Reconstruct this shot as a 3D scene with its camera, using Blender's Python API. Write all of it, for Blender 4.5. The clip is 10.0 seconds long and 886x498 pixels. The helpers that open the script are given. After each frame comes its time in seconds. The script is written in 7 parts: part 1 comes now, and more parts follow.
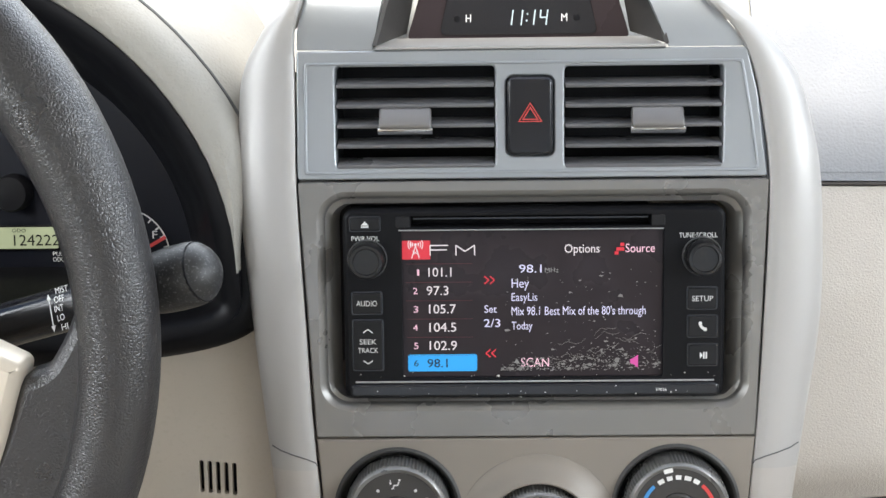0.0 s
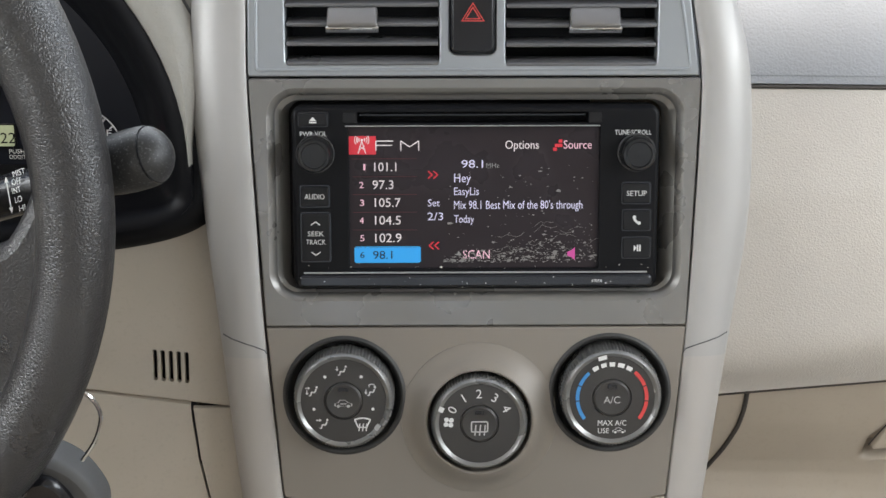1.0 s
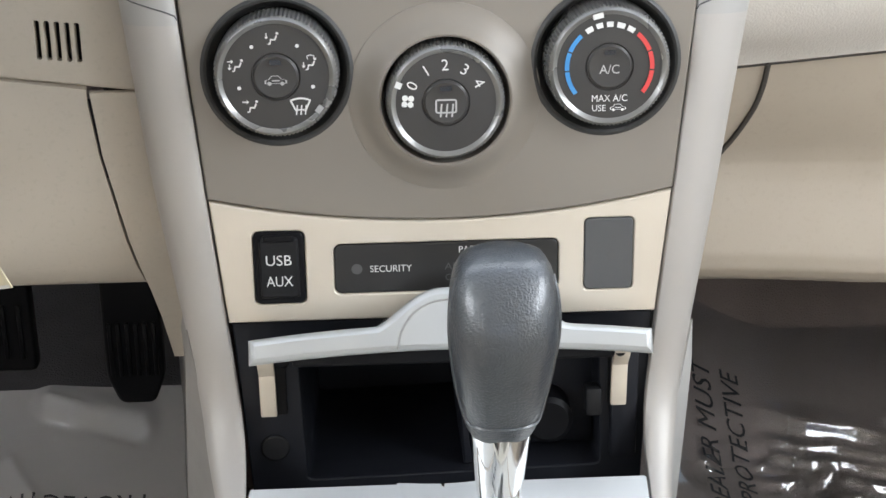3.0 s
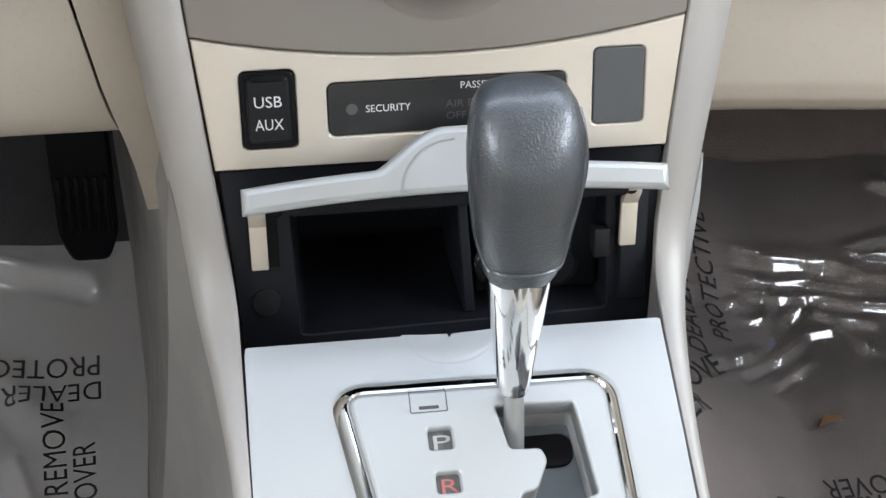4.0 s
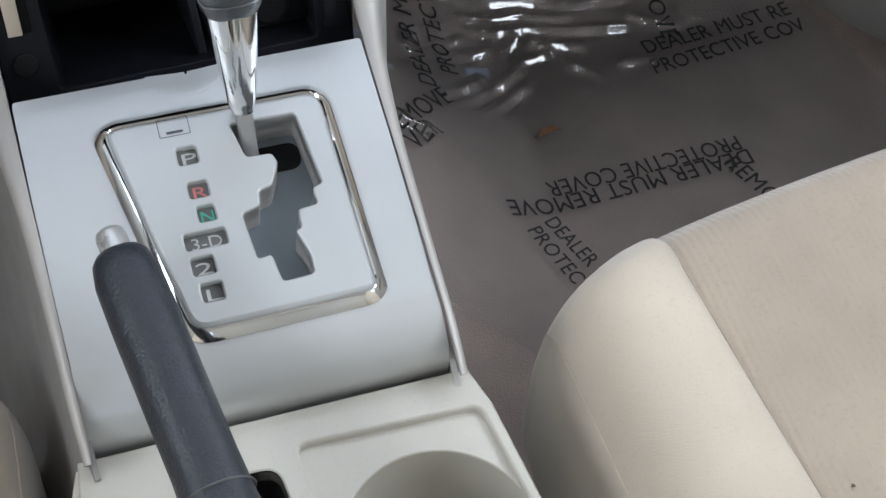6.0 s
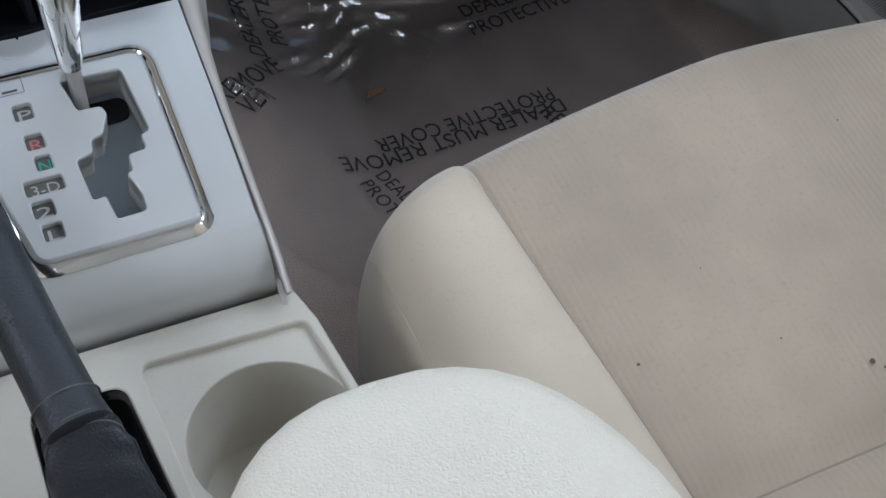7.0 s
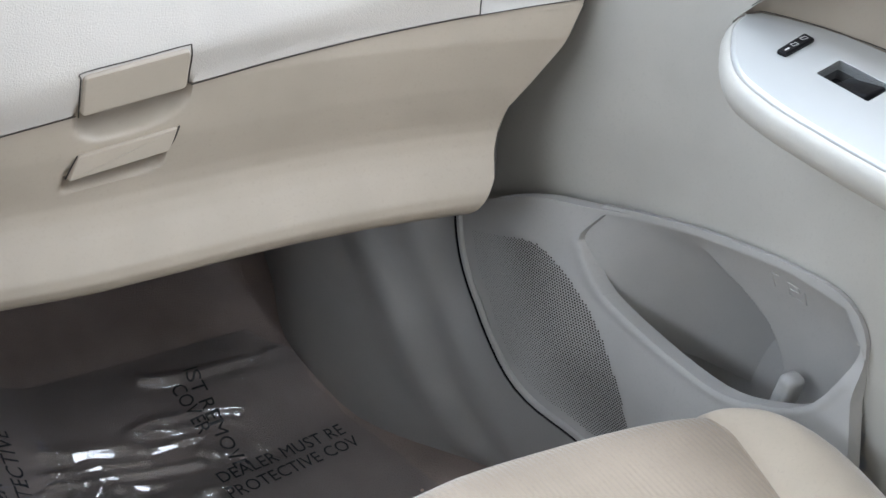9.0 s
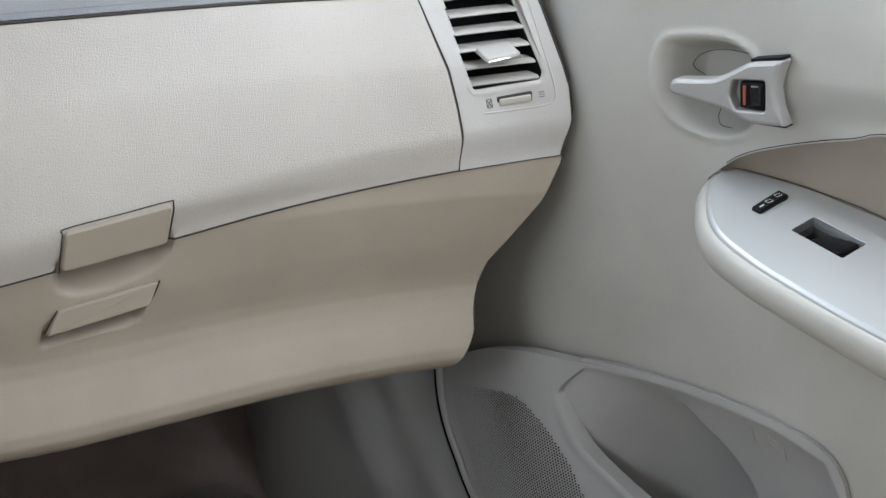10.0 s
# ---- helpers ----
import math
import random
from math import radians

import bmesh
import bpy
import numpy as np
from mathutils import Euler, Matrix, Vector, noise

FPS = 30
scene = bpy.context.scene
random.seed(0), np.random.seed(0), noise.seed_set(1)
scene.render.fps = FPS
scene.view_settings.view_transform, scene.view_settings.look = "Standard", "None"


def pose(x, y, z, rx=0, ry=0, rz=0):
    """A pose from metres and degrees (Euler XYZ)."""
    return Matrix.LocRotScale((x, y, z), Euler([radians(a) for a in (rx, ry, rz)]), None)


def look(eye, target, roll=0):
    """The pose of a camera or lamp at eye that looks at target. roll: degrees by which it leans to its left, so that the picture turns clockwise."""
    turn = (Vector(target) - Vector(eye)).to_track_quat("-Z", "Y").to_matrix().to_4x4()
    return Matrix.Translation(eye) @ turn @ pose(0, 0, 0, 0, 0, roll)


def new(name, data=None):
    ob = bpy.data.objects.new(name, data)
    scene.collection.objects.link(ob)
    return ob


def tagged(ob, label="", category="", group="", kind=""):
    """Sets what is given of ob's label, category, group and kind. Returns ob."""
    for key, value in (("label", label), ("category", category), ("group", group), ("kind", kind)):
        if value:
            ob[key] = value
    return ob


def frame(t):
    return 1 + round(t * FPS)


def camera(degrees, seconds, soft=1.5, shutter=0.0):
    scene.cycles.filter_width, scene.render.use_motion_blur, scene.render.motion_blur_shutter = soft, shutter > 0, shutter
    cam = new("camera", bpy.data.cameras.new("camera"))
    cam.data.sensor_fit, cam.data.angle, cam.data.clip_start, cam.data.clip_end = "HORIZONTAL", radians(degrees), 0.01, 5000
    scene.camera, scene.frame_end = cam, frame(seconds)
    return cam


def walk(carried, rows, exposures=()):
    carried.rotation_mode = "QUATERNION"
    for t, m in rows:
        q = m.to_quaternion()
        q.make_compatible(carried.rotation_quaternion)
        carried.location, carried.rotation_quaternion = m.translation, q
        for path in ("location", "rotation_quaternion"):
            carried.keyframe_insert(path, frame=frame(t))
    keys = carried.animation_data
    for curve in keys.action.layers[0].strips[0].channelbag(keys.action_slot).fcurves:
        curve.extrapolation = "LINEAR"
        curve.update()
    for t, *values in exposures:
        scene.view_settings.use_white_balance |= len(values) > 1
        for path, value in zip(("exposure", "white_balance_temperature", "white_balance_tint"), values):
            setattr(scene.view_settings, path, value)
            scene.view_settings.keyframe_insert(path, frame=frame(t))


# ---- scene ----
cam = camera(32.78, 10.0)
PATH = [
    (0, (-0.0323, -0.6773, 1.0355), (-0.0518, 0.1901, 0.5382), -1.15),
    (0.5, (-0.0300, -0.7138, 1.0472), (-0.0283, 0.1504, 0.5440), -0.21),
    (1, (-0.0260, -0.7201, 1.0256), (-0.0164, 0.1304, 0.4997), 0.13),
    (1.5, (-0.0172, -0.7043, 0.9887), (0.0024, 0.1240, 0.4287), 0.37),
    (2, (-0.0121, -0.6772, 0.9478), (0.0127, 0.1249, 0.3512), 0.25),
    (3.5, (-0.0547, -0.5888, 0.8730), (0.0195, 0.1367, 0.1889), 1.48),
    (4, (-0.0780, -0.5787, 0.8595), (0.0324, 0.1027, 0.1360), 2.76),
    (4.5, (-0.0932, -0.5938, 0.8726), (0.0484, 0.0508, 0.1213), 3.52),
    (5, (-0.0783, -0.6250, 0.8978), (0.0875, -0.0164, 0.1218), 3.92),
    (5.5, (-0.0691, -0.6638, 0.9191), (0.1227, -0.0923, 0.1213), 4.59),
    (7, (-0.0685, -0.8032, 0.9864), (0.2262, -0.2732, 0.1922), 7.08),
    (7.5, (-0.0649, -0.8471, 1.0023), (0.2924, -0.2914, 0.2516), 7.64),
    (8, (-0.0749, -0.8769, 0.9983), (0.3467, -0.2762, 0.3190), 7.34),
    (8.5, (-0.0772, -0.8880, 1.0020), (0.3876, -0.2454, 0.3929), 6.88),
    (9, (-0.0796, -0.8894, 1.0058), (0.4218, -0.2157, 0.4630), 7.05),
    (9.5, (-0.0777, -0.8911, 1.0116), (0.4415, -0.1935, 0.5180), 7.04),
    (10, (-0.0786, -0.8885, 1.0157), (0.4520, -0.1769, 0.5552), 7.13),
]
walk(cam, [(t, look(eye, target, roll)) for t, eye, target, roll in PATH], [(0, 0.5, 6550, 10), (1, 0.2, 6700, 10), (2, 0.63, 6650, 10), (3.4, 0.75, 6450, 10), (4.2, 0.68, 6300, 10), (5.5, 0.45, 6300, 10), (7.0, -0.33, 6000, 10), (7.6, -0.18, 6050, 10), (8.2, 0.3, 6050, 10), (9, 0.5, 6050, 10), (9.5, 0.23, 6150, 10), (10, -0.06, 6300, 10)])


# ---------- world and light ----------
world = bpy.data.worlds.new("sky")
scene.world = world
world.use_nodes = True
wn = world.node_tree.nodes
sky = wn.new("ShaderNodeTexSky")
sky.sky_type = "NISHITA"
sky.sun_disc = False
sky.sun_elevation = radians(76)
sky.sun_rotation = radians(200)
wn["Background"].inputs["Strength"].default_value = 0.15
world.node_tree.links.new(sky.outputs["Color"], wn["Background"].inputs["Color"])

sun_data = bpy.data.lights.new("sun", "SUN")
sun_data.energy = 5.0
sun_data.angle = radians(6)
sun_data.color = (1.0, 0.95, 0.88)
sun = new("sun", sun_data)
sun.matrix_world = look((-0.25, -0.6, 3.0), (0, 0, 0))


def window_light(name, place, target, w, h, power, colour):
    data = bpy.data.lights.new(name, "AREA")
    data.shape, data.size, data.size_y, data.energy, data.color = "RECTANGLE", w, h, power, colour
    ob = new(name, data)
    ob.matrix_world = look(place, target)
    return ob


# daylight in the openings: windscreen, the two front side windows, rear window
window_light("windscreen_daylight", (0, 0.42, 1.08), (0, -0.4, 0.3), 1.42, 0.55, 9.6, (0.89, 0.95, 1.0))
window_light("window_daylight_near_passenger", (0.80, -0.38, 1.04), (0, -0.35, 0.3), 0.85, 0.36, 10.5, (0.88, 0.94, 1.0))
window_light("window_daylight_near_driver", (-0.80, -0.38, 1.04), (0, -0.35, 0.3), 0.85, 0.36, 8.5, (0.93, 0.97, 1.0))
window_light("rear_side_daylight_passenger", (0.78, -1.35, 1.05), (0, -0.5, 0.2), 0.6, 0.32, 1.8, (0.92, 0.96, 1.0))
window_light("rear_side_daylight_driver", (-0.78, -1.35, 1.05), (0, -0.5, 0.2), 0.6, 0.32, 1.8, (0.92, 0.96, 1.0))
window_light("rear_daylight", (0, -1.95, 1.05), (0, -0.5, 0.4), 1.1, 0.4, 1.2, (0.93, 0.96, 1.0))


# ---------- materials ----------
def material(name, colour, rough=0.5, metal=0.0, vary=0.06, grain=400.0, bump=0.15, bump_scale=900.0, spec=0.5,
             stain=0.0, stain_scale=14.0, stain_colour=None, coat=0.0, relief="NOISE", bump_dist=0.0006, rough_vary=0.08, sheen=0.0):
    m = bpy.data.materials.new(name)
    m.use_nodes = True
    nt = m.node_tree
    b = nt.nodes["Principled BSDF"]
    L = nt.links.new
    co = nt.nodes.new("ShaderNodeTexCoord").outputs["Object"]

    def noise_node(scale, detail=3.0):
        n = nt.nodes.new("ShaderNodeTexNoise")
        n.inputs["Scale"].default_value, n.inputs["Detail"].default_value = scale, detail
        L(co, n.inputs["Vector"])
        return n.outputs["Fac"]

    def ramp(fac, lo, hi, a, c):
        r = nt.nodes.new("ShaderNodeMapRange")
        r.inputs[1].default_value, r.inputs[2].default_value, r.inputs[3].default_value, r.inputs[4].default_value = lo, hi, a, c
        L(fac, r.inputs[0])
        return r.outputs[0]

    def mix(fac, a, c):
        x = nt.nodes.new("ShaderNodeMix")
        x.data_type = "RGBA"
        L(fac, x.inputs[0])
        for sock, v in ((x.inputs[6], a), (x.inputs[7], c)):
            if isinstance(v, tuple):
                sock.default_value = (*v, 1)
            else:
                L(v, sock)
        return x.outputs[2]

    dark = tuple(c * (1 - vary * 1.6) for c in colour)
    light = tuple(min(1, c * (1 + vary)) for c in colour)
    col = mix(ramp(noise_node(9.0), 0.3, 0.7, 0, 1), dark, light)
    fine = tuple(c * (1 - vary * 2.2) for c in colour)
    col = mix(ramp(noise_node(grain, 2.0), 0.55, 0.8, 0, 0.5), col, fine)
    if stain:
        col = mix(ramp(noise_node(stain_scale, 6.0), 0.56, 0.72, 0, stain), col, stain_colour or tuple(c * 0.6 for c in colour))
    L(col, b.inputs["Base Color"])
    L(ramp(noise_node(30.0, 4.0), 0.3, 0.7, max(0.02, rough - rough_vary), min(1, rough + rough_vary)), b.inputs["Roughness"])
    b.inputs["Metallic"].default_value = metal
    b.inputs["Specular IOR Level"].default_value = spec
    b.inputs["Sheen Weight"].default_value = sheen
    b.inputs["Sheen Roughness"].default_value = 0.4
    b.inputs["Coat Weight"].default_value = coat
    b.inputs["Coat Roughness"].default_value = 0.24
    if bump:
        bn = nt.nodes.new("ShaderNodeBump")
        bn.inputs["Strength"].default_value, bn.inputs["Distance"].default_value = bump, bump_dist
        if relief == "CELLS":
            v = nt.nodes.new("ShaderNodeTexVoronoi")
            v.feature = "SMOOTH_F1"
            v.inputs["Scale"].default_value = bump_scale
            L(co, v.inputs["Vector"])
            n2 = noise_node(bump_scale * 1.3, 2.0)
            add = nt.nodes.new("ShaderNodeMath")
            add.operation = "MULTIPLY_ADD"
            L(v.outputs["Distance"], add.inputs[0])
            add.inputs[1].default_value = -0.9
            L(n2, add.inputs[2])
            L(add.outputs[0], bn.inputs["Height"])
        elif relief == "PEBBLE":
            v = nt.nodes.new("ShaderNodeTexVoronoi")
            v.feature = "DISTANCE_TO_EDGE"
            v.inputs["Scale"].default_value = bump_scale
            warp = nt.nodes.new("ShaderNodeTexNoise")
            warp.inputs["Scale"].default_value = bump_scale * 0.7
            L(co, warp.inputs["Vector"])
            bend = nt.nodes.new("ShaderNodeVectorMath")
            bend.operation = "MULTIPLY_ADD"
            L(warp.outputs["Color"], bend.inputs[0])
            bend.inputs[1].default_value = (0.0022,) * 3
            L(co, bend.inputs[2])
            L(bend.outputs[0], v.inputs["Vector"])
            L(ramp(v.outputs["Distance"], 0.0, 0.28, 0, 1), bn.inputs["Height"])
        elif relief == "RIBS":
            w = nt.nodes.new("ShaderNodeTexWave")
            w.wave_type, w.bands_direction = "BANDS", "X"
            w.inputs["Scale"].default_value, w.inputs["Distortion"].default_value = bump_scale, 0.6
            w.inputs["Detail"].default_value, w.inputs["Detail Scale"].default_value = 2.0, 40.0
            L(co, w.inputs["Vector"])
            n2 = noise_node(1600.0, 2.0)
            add = nt.nodes.new("ShaderNodeMath")
            L(w.outputs["Fac"], add.inputs[0])
            L(n2, add.inputs[1])
            L(add.outputs[0], bn.inputs["Height"])
        else:
            L(noise_node(bump_scale, 2.0), bn.inputs["Height"])
        L(bn.outputs["Normal"], b.inputs["Normal"])
    return m


def glowing(name, colour, strength):
    m = bpy.data.materials.new(name)
    m.use_nodes = True
    b = m.node_tree.nodes["Principled BSDF"]
    b.inputs["Base Color"].default_value = (*[c * 0.5 for c in colour], 1)
    b.inputs["Emission Color"].default_value = (*colour, 1)
    b.inputs["Emission Strength"].default_value = strength
    b.inputs["Roughness"].default_value = 0.4
    return m


def clear_film(name, gloss_rough, ior, tint, milk=0.13):
    m = bpy.data.materials.new(name)
    m.use_nodes = True
    nt = m.node_tree
    nt.nodes.clear()
    out = nt.nodes.new("ShaderNodeOutputMaterial")
    mx = nt.nodes.new("ShaderNodeMixShader")
    tr = nt.nodes.new("ShaderNodeBsdfTransparent")
    gl = nt.nodes.new("ShaderNodeBsdfGlossy")
    fr = nt.nodes.new("ShaderNodeFresnel")
    fr.inputs["IOR"].default_value = ior
    tr.inputs["Color"].default_value = (*tint, 1)
    gl.inputs["Roughness"].default_value = gloss_rough
    nt.links.new(fr.outputs[0], mx.inputs[0])
    nt.links.new(tr.outputs[0], mx.inputs[1])
    nt.links.new(gl.outputs[0], mx.inputs[2])
    # the film itself is faintly milky
    haze = nt.nodes.new("ShaderNodeBsdfDiffuse")
    haze.inputs["Color"].default_value = (0.82, 0.79, 0.76, 1)
    both = nt.nodes.new("ShaderNodeMixShader")
    both.inputs[0].default_value = milk
    nt.links.new(mx.outputs[0], both.inputs[1])
    nt.links.new(haze.outputs[0], both.inputs[2])
    nt.links.new(both.outputs[0], out.inputs["Surface"])
    return m


HOUSING = material("pale_vent_housing_plastic", (0.47, 0.445, 0.41), 0.42, bump=0.10, bump_scale=1600)
# glove box: its own beige, darkened further for the shade below the panel
GLOVE_BEIGE = material("shade_deepened_glove_beige", (0.36, 0.305, 0.242), 0.46, bump=0.12, bump_scale=1500)
BEIGE = material("beige_plastic", (0.45, 0.40, 0.33), 0.5, bump=0.12, bump_scale=1500)
BEIGE_GRAINED = material("beige_grained_plastic", (0.47, 0.432, 0.382), 0.44, bump=0.40, bump_scale=880, relief="CELLS")
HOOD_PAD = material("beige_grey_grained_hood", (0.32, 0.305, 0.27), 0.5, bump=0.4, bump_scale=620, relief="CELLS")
PAD_GREY = material("pale_grey_grained_pad", (0.41, 0.395, 0.355), 0.5, bump=0.5, bump_scale=620, relief="CELLS")
DOOR_BEIGE = material("door_beige_plastic", (0.47, 0.455, 0.415), 0.5, bump=0.18, bump_scale=900)
# console sides by the footwell: shade put into a darker grey-beige
SHADED_SIDE = material("shade_darkened_side_plastic", (0.26, 0.247, 0.228), 0.5, bump=0.12, bump_scale=1500)
KICK = material("kick_panel_grey_beige", (0.40, 0.392, 0.376), 0.45, bump=0.14, bump_scale=1200)
# lower door moulding: greyer than the door panel, its shade in the colour
DOOR_LOWER = material("door_lower_grey_beige", (0.44, 0.432, 0.415), 0.5, bump=0.14, bump_scale=1200)
TAUPE = material("taupe_cloth_insert", (0.34, 0.29, 0.235), 0.8, bump=0.3, bump_scale=1400)
SILVER = material("silver_painted_trim", (0.40, 0.388, 0.37), 0.44, metal=0.25, vary=0.03, grain=1800, bump=0.02)
PLATE_SILVER = material("bright_silver_plate", (0.53, 0.54, 0.535), 0.34, metal=0.35, vary=0.01, grain=3000, bump=0.0, rough_vary=0.02)
# vent panel: same paint as the radio surround, sky reflection put into its blue
SKY_SILVER = material("sky_tinted_silver_panel", (0.36, 0.38, 0.395), 0.36, metal=0.55, vary=0.03, grain=2000, bump=0.03)
# radio surround: that same plastic, its warm reflections put into a browner tone
SURROUND_WARMED = material("reflection_warmed_surround", (0.225, 0.216, 0.202), 0.30, metal=0.5, vary=0.03, grain=2000, bump=0.03)
STACK_GREY = material("warm_grey_panel", (0.235, 0.207, 0.176), 0.45, metal=0.1, vary=0.03, grain=2000, bump=0.05, bump_scale=2200)
CREAM_SILVER = material("champagne_silver_panel", (0.66, 0.59, 0.49), 0.4, metal=0.25, vary=0.03, grain=2000, bump=0.02)
BLACK = material("black_plastic", (0.006, 0.006, 0.007), 0.42, spec=0.15, bump=0.12, bump_scale=1600)
BLACK_GLOSS = material("black_gloss_plastic", (0.012, 0.012, 0.014), 0.22, bump=0.0, rough_vary=0.05)
DARK_BIN = material("dark_bin_plastic", (0.010, 0.011, 0.015), 0.5, spec=0.25, bump=0.1, bump_scale=1200)
BUTTON = material("charcoal_button_plastic", (0.011, 0.011, 0.012), 0.55, spec=0.25, bump=0.1, bump_scale=2200)
SLAT = material("dark_grey_slat_plastic", (0.13, 0.13, 0.135), 0.34, bump=0.05)
PANEL_BLACK = material("dark_warning_panel_plastic", (0.020, 0.019, 0.018), 0.4, bump=0.04, bump_scale=2200)
BLANK_GREY = material("grey_switch_blank", (0.085, 0.085, 0.085), 0.5, bump=0.2, bump_scale=2000)
DIAL = material("dark_dial_plastic", (0.04, 0.037, 0.034), 0.42, bump=0.06, bump_scale=2200)
RIM_GREY = material("grey_knob_rim", (0.24, 0.235, 0.225), 0.30, metal=0.55, bump=0.0)
WELL_GREY = material("dark_grey_knob_recess", (0.042, 0.041, 0.039), 0.55, bump=0.1, bump_scale=1600)
CHROME = material("chrome", (0.80, 0.80, 0.80), 0.07, metal=1.0, vary=0.02, bump=0.0, rough_vary=0.03)
CONSOLE_TRIM = material("taupe_silver_trim", (0.43, 0.405, 0.375), 0.46, metal=0.22, vary=0.03, grain=1800, bump=0.02)
STALK_TIP = material("worn_grey_stalk_tip", (0.020, 0.020, 0.020), 0.42, vary=0.15, bump=0.2, bump_scale=1500, stain=0.6, stain_scale=900, stain_colour=(0.2, 0.2, 0.2))
TAB_SILVER = material("taupe_satin_silver", (0.20, 0.19, 0.18), 0.34, metal=0.45, vary=0.03, bump=0.0)
SATIN = material("satin_silver", (0.40, 0.395, 0.385), 0.33, metal=0.4, vary=0.03, bump=0.0)
LEATHER = material("black_grained_leather", (0.022, 0.028, 0.035), 0.42, coat=0.7, spec=0.9, bump=0.4, bump_scale=950, relief="CELLS", bump_dist=0.0009)
VINYL_WHEEL = material("worn_dark_grey_vinyl", (0.023, 0.0215, 0.022), 0.33, vary=0.14, bump=0.26, bump_scale=600, relief="PEBBLE", spec=0.75,
                       bump_dist=0.0008, stain=0.4, stain_scale=22, stain_colour=(0.032, 0.03, 0.028))
GRIP = material("black_handbrake_vinyl", (0.018, 0.0215, 0.029), 0.44, bump=0.5, bump_scale=650, relief="CELLS", bump_dist=0.0008)
SOFT_VINYL = material("cream_grained_vinyl", (0.66, 0.618, 0.530), 0.34, vary=0.02, rough_vary=0.01, bump=0.48, bump_scale=470, relief="PEBBLE", bump_dist=0.0007)
SEAM_THREAD = material("taupe_seam_thread", (0.26, 0.22, 0.18), 0.9, bump=0.3)
BEIGE_TRAY = material("beige_tray_plastic", (0.49, 0.465, 0.405), 0.5, bump=0.15, bump_scale=1200)
FABRIC = material("beige_seat_fabric", (0.558, 0.483, 0.386), 0.85, vary=0.08, bump=0.4, bump_scale=1500, spec=0.2, sheen=0.6, bump_dist=0.0008,
                  stain=0.25, stain_scale=7, stain_colour=(0.42, 0.36, 0.28))
FABRIC_RIB = material("beige_ribbed_seat_fabric", (0.385, 0.318, 0.250), 0.88, vary=0.10, bump=0.32, bump_scale=70, relief="RIBS", spec=0.2, sheen=0.6,
                      bump_dist=0.001, stain=0.3, stain_scale=6, stain_colour=(0.36, 0.31, 0.25))
CARPET = material("grey_brown_carpet", (0.43, 0.355, 0.322), 0.95, vary=0.15, grain=700, bump=0.8, bump_scale=700, spec=0.1, bump_dist=0.002)
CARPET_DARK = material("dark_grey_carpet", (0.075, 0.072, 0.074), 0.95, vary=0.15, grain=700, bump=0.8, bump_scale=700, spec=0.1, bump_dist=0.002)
FILM = clear_film("clear_plastic_film", 0.045, 1.95, (0.99, 0.99, 1.0), 0.11)
FILM_HAZY = clear_film("hazy_plastic_film", 0.08, 1.7, (0.97, 0.97, 1.0), 0.50)
INK = material("black_print", (0.026, 0.026, 0.028), 0.5, bump=0.0)
WHITE_PRINT = material("white_print", (0.72, 0.72, 0.70), 0.5, vary=0.02, bump=0.0)
LETTER_PRINT = material("pale_letter_print", (0.46, 0.455, 0.44), 0.5, vary=0.02, bump=0.0)
GREY_PRINT = material("grey_print", (0.30, 0.29, 0.28), 0.5, vary=0.02, bump=0.0)
RED_PRINT = material("red_print", (0.62, 0.06, 0.055), 0.5, vary=0.02, bump=0.0)
BLUE_PRINT = material("blue_print", (0.05, 0.25, 0.55), 0.5, vary=0.02, bump=0.0)
GREEN_PRINT = material("green_print", (0.05, 0.42, 0.30), 0.5, vary=0.02, bump=0.0)
ORANGE_RED = material("orange_red_plastic", (0.36, 0.075, 0.04), 0.5, vary=0.02, bump=0.0)
SMOKED = material("smoked_letter_window", (0.12, 0.12, 0.115), 0.3, vary=0.05, bump=0.0)
HEADLINER = material("pale_headliner", (0.74, 0.725, 0.70), 0.9, bump=0.3)
SCREEN = material("dark_screen", (0.030, 0.023, 0.025), 0.3, vary=0.04, bump=0.0, spec=0.15)
GLOW_WHITE = glowing("lit_white_letters", (0.85, 0.78, 0.80), 0.4)
GLOW_CLOCK = glowing("lit_clock_digits", (0.62, 0.75, 0.78), 0.35)
GLOW_LILAC = glowing("lit_lilac_letters", (0.72, 0.70, 0.92), 0.46)
GLOW_PINK = glowing("lit_pink_letters", (0.80, 0.50, 0.60), 0.6)
GLOW_RED = glowing("lit_red", (0.65, 0.03, 0.05), 0.45)
GLOW_BLUE = glowing("lit_blue", (0.02, 0.31, 0.72), 0.62)
GLOW_MAGENTA = glowing("lit_magenta", (0.55, 0.07, 0.30), 0.5)
GLOW_LCD = glowing("lit_lcd_green", (0.36, 0.40, 0.25), 0.5)
FLAKE = material("grey_flaking_film", (0.27, 0.255, 0.245), 0.7, vary=0.25, bump=0.0)
KNOB_GREY = material("dark_grey_radio_knob", (0.013, 0.013, 0.0135), 0.30, bump=0.05, spec=0.4)
UPPER_PAD = material("blue_grey_grained_pad", (0.215, 0.22, 0.23), 0.5, bump=0.5, bump_scale=620, relief="CELLS")
DIRT = material("pale_dust", (0.66, 0.64, 0.60), 0.8, vary=0.2, bump=0.0)


# ---------- geometry helpers ----------
def part(name, bm, mat, parent=None, label="", sharp=38):
    me = bpy.data.meshes.new(name)
    bmesh.ops.recalc_face_normals(bm, faces=bm.faces)
    for f in bm.faces:
        f.smooth = True
    for e in bm.edges:
